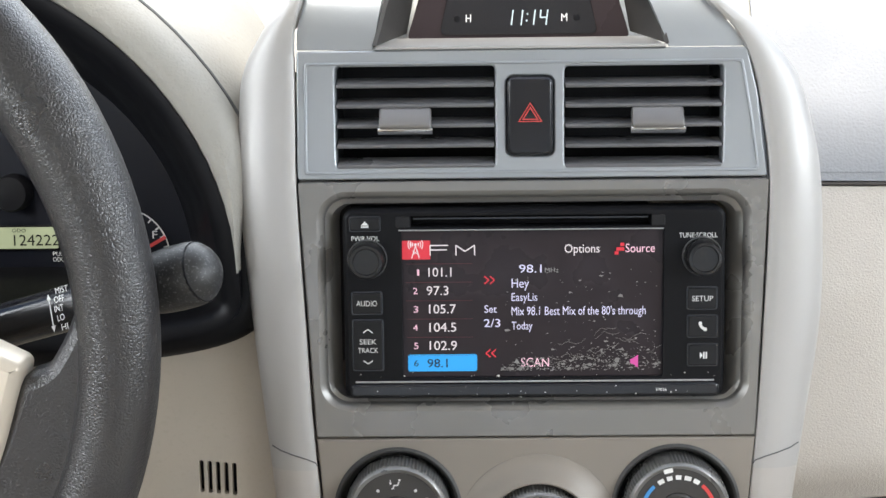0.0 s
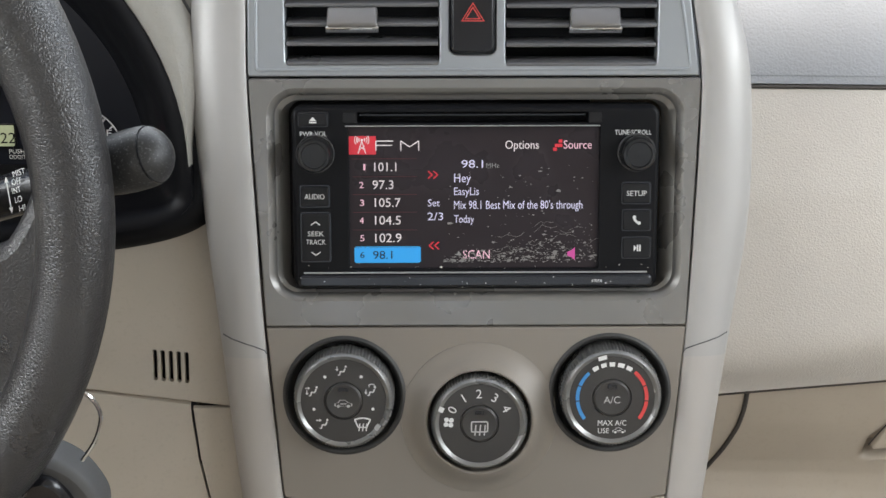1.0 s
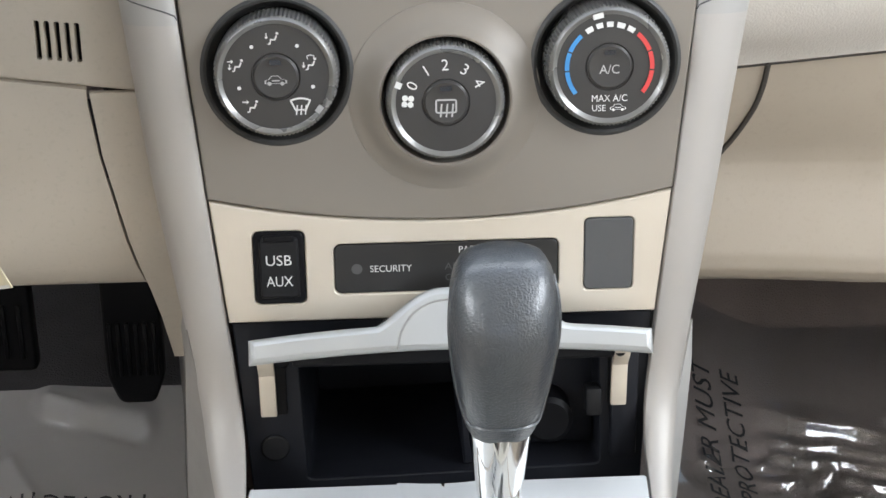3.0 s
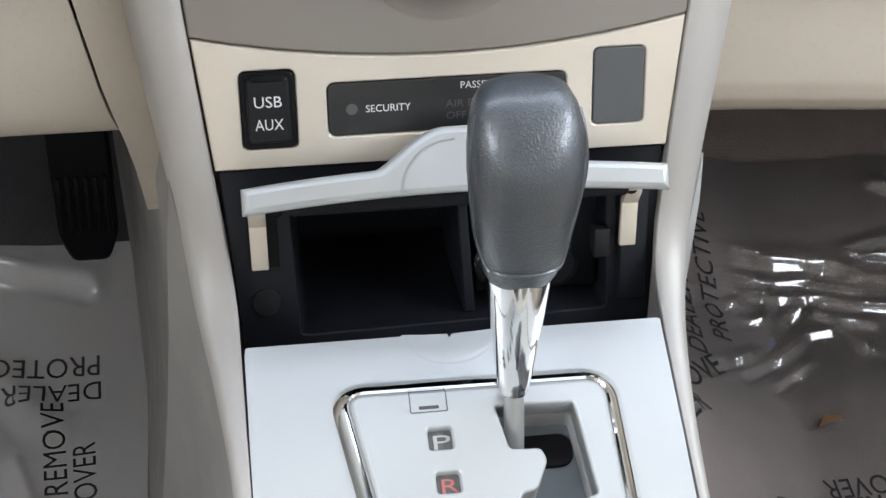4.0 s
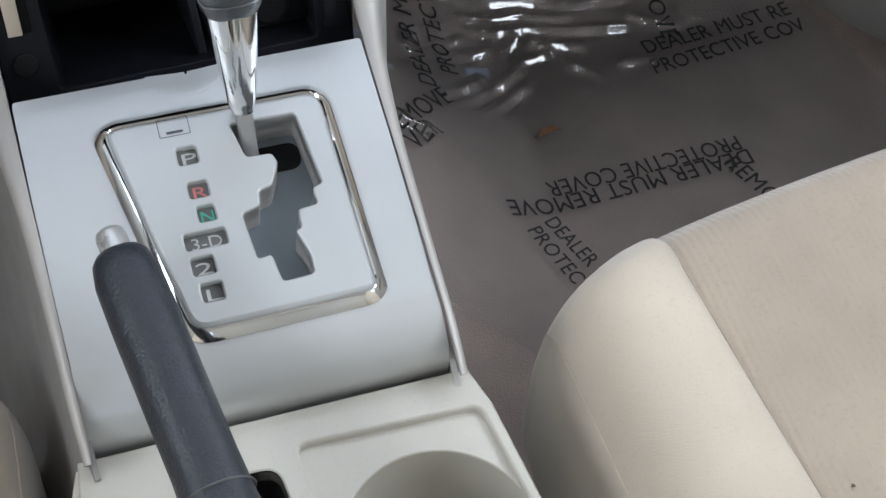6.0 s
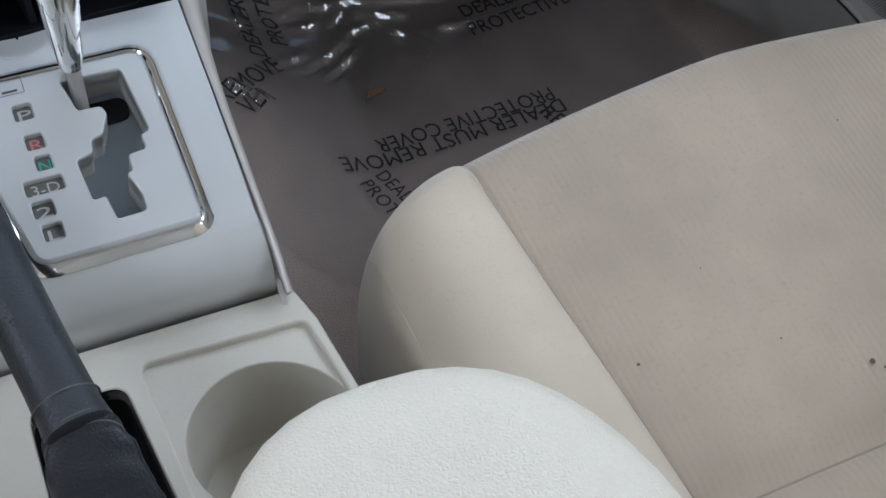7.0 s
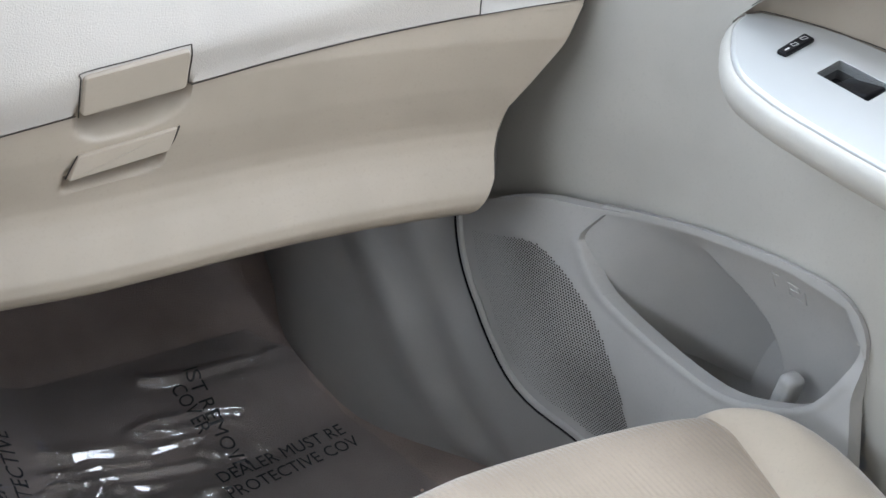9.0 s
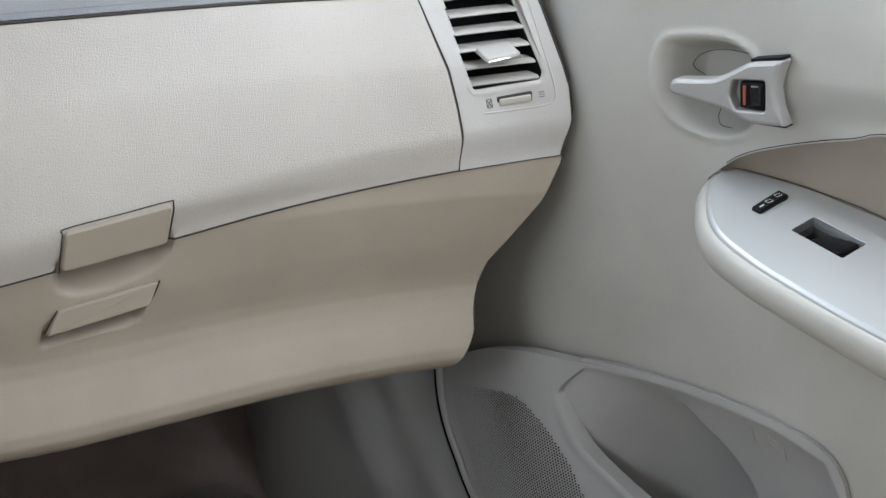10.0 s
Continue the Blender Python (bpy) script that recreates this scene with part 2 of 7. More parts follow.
        e.smooth = not (e.seam or (len(e.link_faces) == 2 and e.calc_face_angle() > radians(sharp)))
    bm.to_mesh(me)
    bm.free()
    me.materials.append(mat)
    ob = new(name, me)
    if parent:
        ob.parent = parent
    if label:
        ob["label"] = label
    return ob


def thing(name, label, category, place=(0, 0, 0), group="", kind=""):
    ob = new(name)
    ob.empty_display_size = 0.02
    ob.location = place
    return tagged(ob, label, category, group, kind)


def rebase(ob):
    """Children were made in world coordinates: keep them there under a thing that has a place of its own."""
    for c in ob.children:
        c.matrix_parent_inverse = Matrix.Translation(ob.location).inverted()
    return ob


MF = Matrix(((1, 0, 0, 0), (0, 0.371, -0.9286, 0), (0, 0.9286, 0.371, 0.62), (0, 0, 0, 1)))   # centre stack face: x, up, out
MS = Matrix(((1, 0, 0, 0), (0, 0.977, -0.2132, -0.142), (0, 0.2132, 0.977, 0.341), (0, 0, 0, 1)))  # shift plate: x, ahead, up


def F(x, v, d=0.0):
    return MF @ Vector((x, v, d))


def S(x, v, d=0.0):
    return MS @ Vector((x, v, d))


def rrect(cx, cy, w, h, r, n=5):
    pts = []
    for sx, sy, a0 in ((1, 1, 0), (-1, 1, 90), (-1, -1, 180), (1, -1, 270)):
        for k in range(n + 1):
            a = radians(a0 + 90 * k / n)
            pts.append((cx + sx * (w / 2 - r) + r * math.cos(a), cy + sy * (h / 2 - r) + r * math.sin(a)))
    return pts


def ring(cx, cy, r, n=40):
    return [(cx + r * math.cos(2 * math.pi * k / n), cy + r * math.sin(2 * math.pi * k / n)) for k in range(n)]


def area2(pts):
    return sum(a[0] * b[1] - b[0] * a[1] for a, b in zip(pts, pts[1:] + pts[:1]))


def inset(pts, d):
    """The outline moved inwards by d (outwards where d < 0)."""
    s = 1 if area2(pts) > 0 else -1
    out = []
    n = len(pts)
    for i in range(n):
        a, p, c = Vector(pts[i - 1]), Vector(pts[i]), Vector(pts[(i + 1) % n])
        e1, e2 = (p - a), (c - p)
        if e1.length < 1e-9 or e2.length < 1e-9:
            out.append(tuple(p))
            continue
        n1, n2 = Vector((-e1.y, e1.x)).normalized() * s, Vector((-e2.y, e2.x)).normalized() * s
        m = n1 + n2
        k = m.length_squared
        m = m * (2 / k) if k > 0.3 else n1
        out.append(tuple(p + m * d))
    return out


def rounded(pts, r, n=4):
    """The corners of an outline rounded by r."""
    out = []
    m = len(pts)
    for i in range(m):
        a, p, c = Vector(pts[i - 1]), Vector(pts[i]), Vector(pts[(i + 1) % m])
        k = min(r, (a - p).length * 0.45, (c - p).length * 0.45)
        p0, p1 = p + (a - p).normalized() * k, p + (c - p).normalized() * k
        for j in range(n + 1):
            t = j / n
            out.append(tuple(p0 * (1 - t) ** 2 + p * 2 * t * (1 - t) + p1 * t * t))
    return out


def smooth_curve(pts, n=6):
    """A smooth line (Catmull-Rom) through points of any dimension."""
    P = [Vector(p) for p in pts]
    P = [2 * P[0] - P[1]] + P + [2 * P[-1] - P[-2]]
    out = []
    for i in range(1, len(P) - 2):
        for k in range(n):
            t = k / n
            out.append(0.5 * (2 * P[i] + (P[i + 1] - P[i - 1]) * t + (2 * P[i - 1] - 5 * P[i] + 4 * P[i + 1] - P[i + 2]) * t * t
                              + (3 * P[i] - P[i - 1] - 3 * P[i + 1] + P[i + 2]) * t ** 3))
    out.append(P[-2])
    return out


def plate(outer, holes, d0, d1, M, bevel=0.0008, bm=None, hole_bevel=None):
    """A plate with holes between the heights d0 and d1, with softened upper edges."""
    bm = bm or bmesh.new()
    hb = bevel if hole_bevel is None else hole_bevel
    tops = []
    for pts, b in [(outer, bevel)] + [(h, -hb) for h in holes]:
        levels = [(pts, d0), (pts, d1 - abs(b)), (inset(pts, b * 0.35), d1 - abs(b) * 0.35), (inset(pts, b), d1)] if b else [(pts, d0), (pts, d1)]
        rings = [[bm.verts.new(M @ Vector((x, y, d))) for x, y in q] for q, d in levels]
        for r0, r1 in zip(rings, rings[1:]):
            for i in range(len(r0)):
                j = (i + 1) % len(r0)
                bm.faces.new((r0[i], r0[j], r1[j], r1[i]))
        tops.append(rings[-1])
    edges = []
    for t in tops:
        for i in range(len(t)):
            e = bm.edges.get((t[i], t[(i + 1) % len(t)]))
            e.seam = True
            edges.append(e)
    bmesh.ops.triangle_fill(bm, use_beauty=True, use_dissolve=False, edges=edges)
    return bm


def prism(outer, d0, d1, M, bevel=0.0008, bm=None):
    return plate(outer, [], d0, d1, M, bevel, bm)


def loft(rows, bm=None, closed=False, caps=False):
    """A skin over rows of points; closed joins each row's ends."""
    bm = bm or bmesh.new()
    V = [[bm.verts.new(p) for p in r] for r in rows]
    for a, b in zip(V, V[1:]):
        n = len(a)
        for i in range(n if closed else n - 1):
            j = (i + 1) % n
            bm.faces.new((a[i], a[j], b[j], b[i]))
    if caps:
        bm.faces.new(V[0])
        bm.faces.new(list(reversed(V[-1])))
    return bm


def thicken(bm, t, out=(0.0, -0.8, 0.6)):
    """Gives an open skin a thickness t, away from the side that faces out."""
    bmesh.ops.recalc_face_normals(bm, faces=bm.faces)
    bm.normal_update()
    if sum((f.normal * f.calc_area() for f in bm.faces), Vector()).dot(Vector(out)) < 0:
        t = -t
    faces, edges = bm.faces[:], [e for e in bm.edges if e.is_boundary]
    twin = {v: bm.verts.new(v.co - v.normal * t) for v in bm.verts[:]}
    for f in faces:
        bm.faces.new([twin[v] for v in reversed(f.verts)])
    for e in edges:
        a, c = e.verts
        bm.faces.new((a, c, twin[c], twin[a]))
    return bm


def lathe(profile, M, n=48, bm=None, knurl=None):
    """A turned body about the local z of M: profile of (radius, height)."""
    rows = []
    for k in range(n):
        a = 2 * math.pi * k / n
        rows.append([M @ Vector((r * math.cos(a), r * math.sin(a), h)) for r, h in profile])
    rows = [list(c) for c in zip(*rows)]
    if knurl:
        lo, hi, amp = knurl
        for i in range(lo, hi):
            r, h = profile[i]
            rows[i] = [M @ Vector(((r - amp * (k % 2)) * math.cos(2 * math.pi * k / n), (r - amp * (k % 2)) * math.sin(2 * math.pi * k / n), h)) for k in range(n)]
    bm = loft(rows, bm, closed=True)
    return bm


def tube(path, radius, n=12, bm=None, caps=True, closed=False):
    """A round bar along a path; radius may be a list."""
    P = [Vector(p) for p in path]
    rows = []
    side = None
    for i, p in enumerate(P):
        a, c = (P[i - 1], P[(i + 1) % len(P)]) if closed else (P[max(i - 1, 0)], P[min(i + 1, len(P) - 1)])
        t = (c - a).normalized()
        if side is None:
            side = t.orthogonal().normalized()
        side = (side - t * side.dot(t)).normalized()
        up = t.cross(side)
        r = radius[i] if isinstance(radius, (list, tuple)) else radius
        rows.append([p + side * r * math.cos(2 * math.pi * k / n) + up * r * math.sin(2 * math.pi * k / n) for k in range(n)])
    if closed:
        rows.append(rows[0])
    bm = loft(rows, bm, closed=True, caps=caps and not closed)
    if closed:
        bmesh.ops.remove_doubles(bm, verts=bm.verts, dist=1e-6)
    return bm


def rbox(cx, cy, cz, w, d, h, bevel=0.003, seg=2, M=None, bm=None):
    tmp = bmesh.new()
    bmesh.ops.create_cube(tmp, size=1)
    for v in tmp.verts:
        v.co = Vector((v.co.x * w + cx, v.co.y * d + cy, v.co.z * h + cz))
    if bevel:
        bmesh.ops.bevel(tmp, geom=tmp.edges[:], offset=bevel, segments=seg, profile=0.5, affect="EDGES")
    if M:
        bmesh.ops.transform(tmp, matrix=M, verts=tmp.verts)
    if bm is None:
        return tmp
    me = bpy.data.meshes.new("tmp")
    tmp.to_mesh(me)
    tmp.free()
    bm.from_mesh(me)
    bpy.data.meshes.remove(me)
    return bm


def lettering(body, M, height, width=None, mat=None, parent=None, depth=0.0002, align="LEFT", name="lettering", spacing=1.0):
    """Raised letters in the local plane of M, with capitals of that height, stretched to the width where one is given."""
    cu = bpy.data.curves.new(name, "FONT")
    cu.body, cu.align_x, cu.size, cu.extrude, cu.resolution_u, cu.space_character = body, align, height / 0.72, 0.0, 3, spacing
    tmp = bpy.data.objects.new("tmp", cu)
    scene.collection.objects.link(tmp)
    me = bpy.data.meshes.new_from_object(tmp.evaluated_get(bpy.context.evaluated_depsgraph_get()))
    bpy.data.objects.remove(tmp)
    bpy.data.curves.remove(cu)
    me.name = name
    xs = [v.co.x for v in me.vertices]
    k = width / (max(xs) - min(xs)) if width and xs else 1.0
    for v in me.vertices:
        v.co = M @ Vector((v.co.x * k, v.co.y, depth))
    me.materials.clear()
    me.materials.append(mat)
    ob = new(name, me)
    if parent:
        ob.parent = parent
    return ob


def marks(shapes, M, d, mat, parent, name="marking"):
    """Flat printed shapes (outlines) in one mesh, a hair proud of their surface."""
    bm = bmesh.new()
    for pts in shapes:
        f = bm.faces.new([bm.verts.new(M @ Vector((x, y, d))) for x, y in pts])
    bmesh.ops.triangulate(bm, faces=bm.faces)
    return part(name, bm, mat, parent)


def bar(x0, y0, x1, y1, w):
    d = Vector((x1 - x0, y1 - y0))
    n = Vector((-d.y, d.x)).normalized() * w / 2
    return [(x0 + n.x, y0 + n.y), (x0 - n.x, y0 - n.y), (x1 - n.x, y1 - n.y), (x1 + n.x, y1 + n.y)]


def arc_band(cx, cy, r0, r1, a0, a1, n=14):
    A = [radians(a0 + (a1 - a0) * k / n) for k in range(n + 1)]
    return [(cx + r1 * math.cos(a), cy + r1 * math.sin(a)) for a in A] + [(cx + r0 * math.cos(a), cy + r0 * math.sin(a)) for a in reversed(A)]


def at(M, x, y, d=0.0, turn=0.0):
    return M @ Matrix.Translation((x, y, d)) @ Matrix.Rotation(radians(turn), 4, "Z")


def lerp(a, b, t):
    return a + (b - a) * t


def step(t):
    t = min(1, max(0, t))
    return t * t * (3 - 2 * t)


def table(x, xs, ys):
    return float(np.interp(x, xs, ys))

# ---------- the cabin ----------
def floor_z(x, y):
    """The footwell floor: level, rising to the toe board and, on the passenger side, up the flank of the tunnel."""
    toe = max(0.0, y - 0.12)
    z = -0.015 + 0.35 * toe * step(toe / 0.12 + 0.25)
    return z + 0.085 * step((0.305 - x) / 0.18) * step((y + 0.33) / 0.43) if x > 0 else z


def height_grid(x0, x1, y0, y1, nx, ny, f, bm=None):
    return loft([[Vector((lerp(x0, x1, i / nx), lerp(y0, y1, j / ny), f(lerp(x0, x1, i / nx), lerp(y0, y1, j / ny)))) for i in range(nx + 1)]
                 for j in range(ny + 1)], bm)


ground = part("floor", thicken(height_grid(-0.78, 0.78, -1.9, 0.62, 120, 110, floor_z), 0.02), CARPET)
tagged(ground, "grey-brown carpeted car floor rising to the toe board", "floor", kind="structure")


def wall(name, bm, mat, label, category="wall"):
    return tagged(part(name, bm, mat), label, category, kind="structure")


roof = height_grid(-0.72, 0.72, -1.75, -0.02, 12, 16, lambda x, y: 1.22 - 0.10 * (x / 0.72) ** 4 - 0.05 * ((y + 0.85) / 0.9) ** 2)
wall("ceiling", thicken(roof, 0.03), HEADLINER, "pale fabric headliner of the car roof", "ceiling")
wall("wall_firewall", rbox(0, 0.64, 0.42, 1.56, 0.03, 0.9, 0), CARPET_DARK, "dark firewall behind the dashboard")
wall("wall_rear", rbox(0, -1.88, 0.42, 1.5, 0.04, 0.84, 0), FABRIC, "beige rear bulkhead of the cabin")
wall("wall_driver_side", rbox(-0.80, -0.65, 0.42, 0.05, 2.5, 0.84, 0.01), DOOR_BEIGE, "beige inner wall on the driver side")
wall("wall_passenger_side", rbox(0.83, -0.65, 0.40, 0.03, 2.5, 0.86, 0.01), DOOR_BEIGE, "beige body wall behind the passenger door")
for sx, nm in ((-1, "driver"), (1, "passenger")):
    wall("pillar_a_" + nm, tube([(sx * 0.80, 0.52, 0.82), (sx * 0.74, 0.25, 1.02), (sx * 0.66, -0.05, 1.19)], 0.035, 10), HEADLINER, "pale windscreen pillar trim", "pillar")
    wall("pillar_b_" + nm, rbox(sx * 0.77, -0.98, 1.0, 0.06, 0.16, 0.42, 0.02), HEADLINER, "pale door pillar trim", "pillar")

# ---------- dashboard: centre stack ----------
stack = thing("centre_stack", "silver and grey centre stack of the dashboard with air vents", "dashboard", (0, 0.02, 0.55))

# vent panel with two vent openings and the hazard switch opening
V_TOP, V_BOT = 0.1275, 0.0607
vent_outer = rounded([(-0.1225, V_TOP), (-0.1235, V_BOT), (0.1215, V_BOT), (0.1192, 0.0765), (0.1155, 0.105), (0.1100, V_TOP)], 0.002)
vents = [(-0.0613, 0.0932, 0.083, 0.0520), (0.0570, 0.0927, 0.082, 0.0515)]
vent_holes = [rrect(cx, cv, w, h, 0.0022, 3) for cx, cv, w, h in vents]
hazard_hole = rrect(-0.0018, 0.0931, 0.0250, 0.0418, 0.004, 4)
part("vent_panel", plate(vent_outer, vent_holes + [hazard_hole], -0.012, 0.0, MF, 0.0009), SKY_SILVER, stack)
part("vent_frame_ridge", plate(rounded([(-0.1185, 0.1215), (-0.1195, 0.0635), (0.1172, 0.0635), (0.1135, 0.090), (0.1078, 0.1215)], 0.002),
     [rounded([(-0.1170, 0.1200), (-0.1180, 0.0650), (0.1157, 0.0650), (0.1120, 0.090), (0.1064, 0.1200)], 0.0018)], -0.001, 0.0007, MF, 0.0004), SKY_SILVER, stack)

for (cx, cv, w, h), tabx in zip(vents, (-0.0665, 0.0640)):
    vent = part("air_vent", plate(rrect(cx, cv, w + 0.006, h + 0.006, 0.002, 2), [], -0.052, -0.050, MF, 0), BLACK, stack, "black recessed air vent duct")
    box_bm = bmesh.new()
    for sx in (-1, 1):
        rbox(cx + sx * (w / 2 + 0.0012), cv, -0.028, 0.0016, h + 0.004, 0.05, 0, M=MF, bm=box_bm)
        rbox(cx, cv + sx * (h / 2 + 0.0012), -0.028, w + 0.004, 0.0016, 0.05, 0, M=MF, bm=box_bm)
    part("duct_wall", box_bm, BLACK, vent)
    for k in range(5):
        v = cv + h / 2 - 0.0085 - k * 0.0104
        tilt = MF @ Matrix.Translation((cx, v, -0.006)) @ Matrix.Rotation(radians(-77), 4, "X")
        part("slat", rbox(0, 0, 0, w - 0.001, 0.0135, 0.0022, 0.0007, 2, M=tilt), SLAT, vent)
    tm = MF @ Matrix.Translation((tabx, cv - 0.0015, 0.002)) @ Matrix.Rotation(radians(-38), 4, "X")
    tab = part("vent_tab", rbox(0, 0, 0, 0.0270, 0.0125, 0.006, 0.0016, 3, M=tm), TAB_SILVER, vent, "satin silver vent tab")
    part("tab_edge", rbox(0, -0.0058, -0.0016, 0.0288, 0.0020, 0.0046, 0.0009, 2, M=tm), CHROME, tab)

# hazard switch
hazard = part("hazard_switch", prism(rrect(-0.0018, 0.0931, 0.0238, 0.0405, 0.0038, 5), -0.012, 0.0022, MF, 0.0016), BLACK_GLOSS, stack, "black hazard light switch")


def triangle(cx, cy, r):
    return [(cx + r * math.cos(radians(a)), cy + r * math.sin(radians(a)) * 0.92) for a in (90, 210, 330)]


for r0, r1 in ((0.0074, 0.0063), (0.0050, 0.0038)):
    tri = bmesh.new()
    a = [tri.verts.new(MF @ Vector((x, y, 0.0026))) for x, y in triangle(-0.0018, 0.0935, r0)]
    c = [tri.verts.new(MF @ Vector((x, y, 0.0026))) for x, y in triangle(-0.0018, 0.0935, r1)]
    for i in range(3):
        tri.faces.new((a[i], a[(i + 1) % 3], c[(i + 1) % 3], c[i]))
    part("hazard_triangle", tri, RED_PRINT, hazard)

# plate above the vents, bending over to the top of the dashboard, beside the clock
bend = smooth_curve([(0.1280, 0.0), (0.142, -0.0008), (0.157, -0.006), (0.172, -0.017), (0.186, -0.036), (0.196, -0.066), (0.200, -0.11)], 5)


def bend_strip(xa, xb, n=6):
    rows = []
    for v, d in bend:
        k = (v - 0.128) / 0.072
        rows.append([F(lerp(xa(k), xb(k), i / n), v, d - 0.004 * (abs(lerp(xa(k), xb(k), i / n)) / 0.12) ** 3) for i in range(n + 1)])
    return thicken(loft(rows), 0.003)


part("upper_panel", bend_strip(lambda k: -table(k, [0, 0.13, 0.37, 0.8, 1], [0.1225, 0.1225, 0.1180, 0.110, 0.10]), lambda k: -0.083 + 0.014 * k), SKY_SILVER, stack)
part("upper_panel", bend_strip(lambda k: 0.070 - 0.030 * k, lambda k: table(k, [0, 0.13, 0.37, 0.8, 1], [0.1095, 0.1030, 0.0865, 0.0665, 0.05])), SKY_SILVER, stack)

# radio surround
rad_outer = rounded([(-0.1235, 0.0596), (-0.1165, -0.0778), (0.1175, -0.0778), (0.1225, 0.0596)], 0.0015, 2)
rad_hole = rrect(0.0, -0.0045, 0.2200, 0.1100, 0.012, 8)
part("radio_surround", plate(rad_outer, [rad_hole], -0.012, 0.0, MF, 0.0008, hole_bevel=0.004), SURROUND_WARMED, stack)
rows = []
for w, h, r, d in ((0.2280, 0.1180, 0.016, -0.0040), (0.2150, 0.1055, 0.011, -0.0070), (0.2060, 0.1040, 0.008, -0.0140)):
    rows.append([F(x, y, d) for x, y in rrect(0.0, -0.0052, w, h, r, 8)])
part("radio_recess", loft(rows, closed=True), SURROUND_WARMED, stack)


# climate control panel
def hvac_bottom(x):
    return -0.1893 + 1.05 * x * x


edge = [(lerp(-0.1085, 0.1085, i / 24), hvac_bottom(lerp(-0.1085, 0.1085, i / 24))) for i in range(25)]
hv_outer = [(-0.1165, -0.0786)] + edge + [(0.1175, -0.0786)]
knob_at = [(-0.0735, -0.1175, 0.0335), (0.0020, -0.1310, 0.0285), (0.0755, -0.1165, 0.0330)]
hv_holes = [ring(x, v, r, 48) for x, v, r in knob_at]
climate = thing("climate_control_panel", "warm grey climate control panel with three rotary knobs", "control panel", (0, -0.05, 0.50))
part("panel", plate(hv_outer, hv_holes, -0.010, 0.0, MF, 0.0009, hole_bevel=0.0006), STACK_GREY, climate)

for n, (kx, kv, kr) in enumerate(knob_at):
    K = MF @ Matrix.Translation((kx, kv, 0))
    if n == 1:
        part("knob_collar", lathe([(0.0440, -0.001), (0.0436, 0.0004), (0.0415, 0.0009), (0.0385, 0.0022), (0.0350, 0.0048), (0.0320, 0.0074), (0.0302, 0.0082), (0.0292, 0.0076), (0.0282, -0.012)], K, 64), STACK_GREY, climate)
        rim = 0.0268
    else:
        part("knob_well", lathe([(0.0345, 0.0004), (0.0330, 0.0012), (0.0318, 0.0005), (0.0305, -0.0050), (0.0270, -0.010), (0.0, -0.010)], K, 64), WELL_GREY, climate, "dark grey recess round the knob")
        rim = 0.0278
    knob = part("knob", lathe([(rim + 0.0006, -0.010), (rim + 0.0004, 0.004), (rim, 0.0095), (rim - 0.0006, 0.0115), (rim - 0.0022, 0.0126), (rim - 0.0034, 0.0120), (rim - 0.0042, 0.0112)], K, 180,
                knurl=(1, 4, 0.0008)), RIM_GREY, climate, "ribbed grey rotary knob")
    part("dial_face", lathe([(rim - 0.0040, 0.0110), (0.0110, 0.0112), (0.0106, 0.0104), (0.0, 0.0104)], K, 64), DIAL, knob)
    part("push_button", lathe([(0.0102, 0.0095), (0.0101, 0.0112), (0.0092, 0.0120), (0.0060, 0.0116), (0.0, 0.0113)], K, 40), DIAL, knob)
    lamp = rrect(0, 0.0066, 0.0052, 0.0022, 0.0006, 2)
    marks([lamp], K, 0.0124, BLACK_GLOSS, knob, "indicator_lens")


def polar(r, a):
    return r * math.cos(radians(a)), r * math.sin(radians(a))


# air direction dial
K = MF @ Matrix.Translation((knob_at[0][0], knob_at[0][1], 0))
knobs = [o for o in climate.children if o.name.split(".")[0] == "knob"]


def seat_figure(cx, cy, s, arrows=(), screen=False):
    out = [ring(cx + 0.5 * s, cy + 0.85 * s, 0.22 * s, 10), bar(cx + 0.42 * s, cy + 0.55 * s, cx + 0.12 * s, cy - 0.15 * s, 0.26 * s),
           bar(cx + 0.16 * s, cy - 0.12 * s, cx - 0.5 * s, cy - 0.05 * s, 0.24 * s), bar(cx - 0.45 * s, cy - 0.0 * s, cx - 0.62 * s, cy - 0.75 * s, 0.22 * s),
           bar(cx - 0.62 * s, cy - 0.72 * s, cx - 0.95 * s, cy - 0.72 * s, 0.18 * s)]
    for ax, ay, bx, by in arrows:
        d = Vector((bx - ax, by - ay)).normalized() * 0.38 * s
        out.append(bar(cx + ax * s, cy + ay * s, cx + bx * s - d.x, cy + by * s - d.y, 0.16 * s))
        tip = Vector((cx + bx * s, cy + by * s))
        q = Vector((-d.y, d.x)) * 0.8
        out.append([tuple(tip), tuple(tip - d + q), tuple(tip - d - q)])
    if screen:
        out += [arc_band(cx - 0.15 * s, cy + 0.5 * s, 0.85 * s, 1.0 * s, 55, 125, 8), bar(cx - 0.7 * s, cy + 1.25 * s, cx - 0.55 * s, cy + 0.8 * s, 0.12 * s),
                bar(cx + 0.4 * s, cy + 1.25 * s, cx + 0.25 * s, cy + 0.8 * s, 0.12 * s)]
    return out


def defrost(cx, cy, s):
    out = [arc_band(cx, cy - 1.6 * s, 2.3 * s, 2.5 * s, 65, 115, 8), arc_band(cx, cy - 1.9 * s, 1.45 * s, 1.6 * s, 70, 110, 6),
           bar(cx - 1.0 * s, cy + 0.62 * s, cx - 0.5 * s, cy - 0.45 * s, 0.18 * s), bar(cx + 1.0 * s, cy + 0.62 * s, cx + 0.5 * s, cy - 0.45 * s, 0.18 * s)]
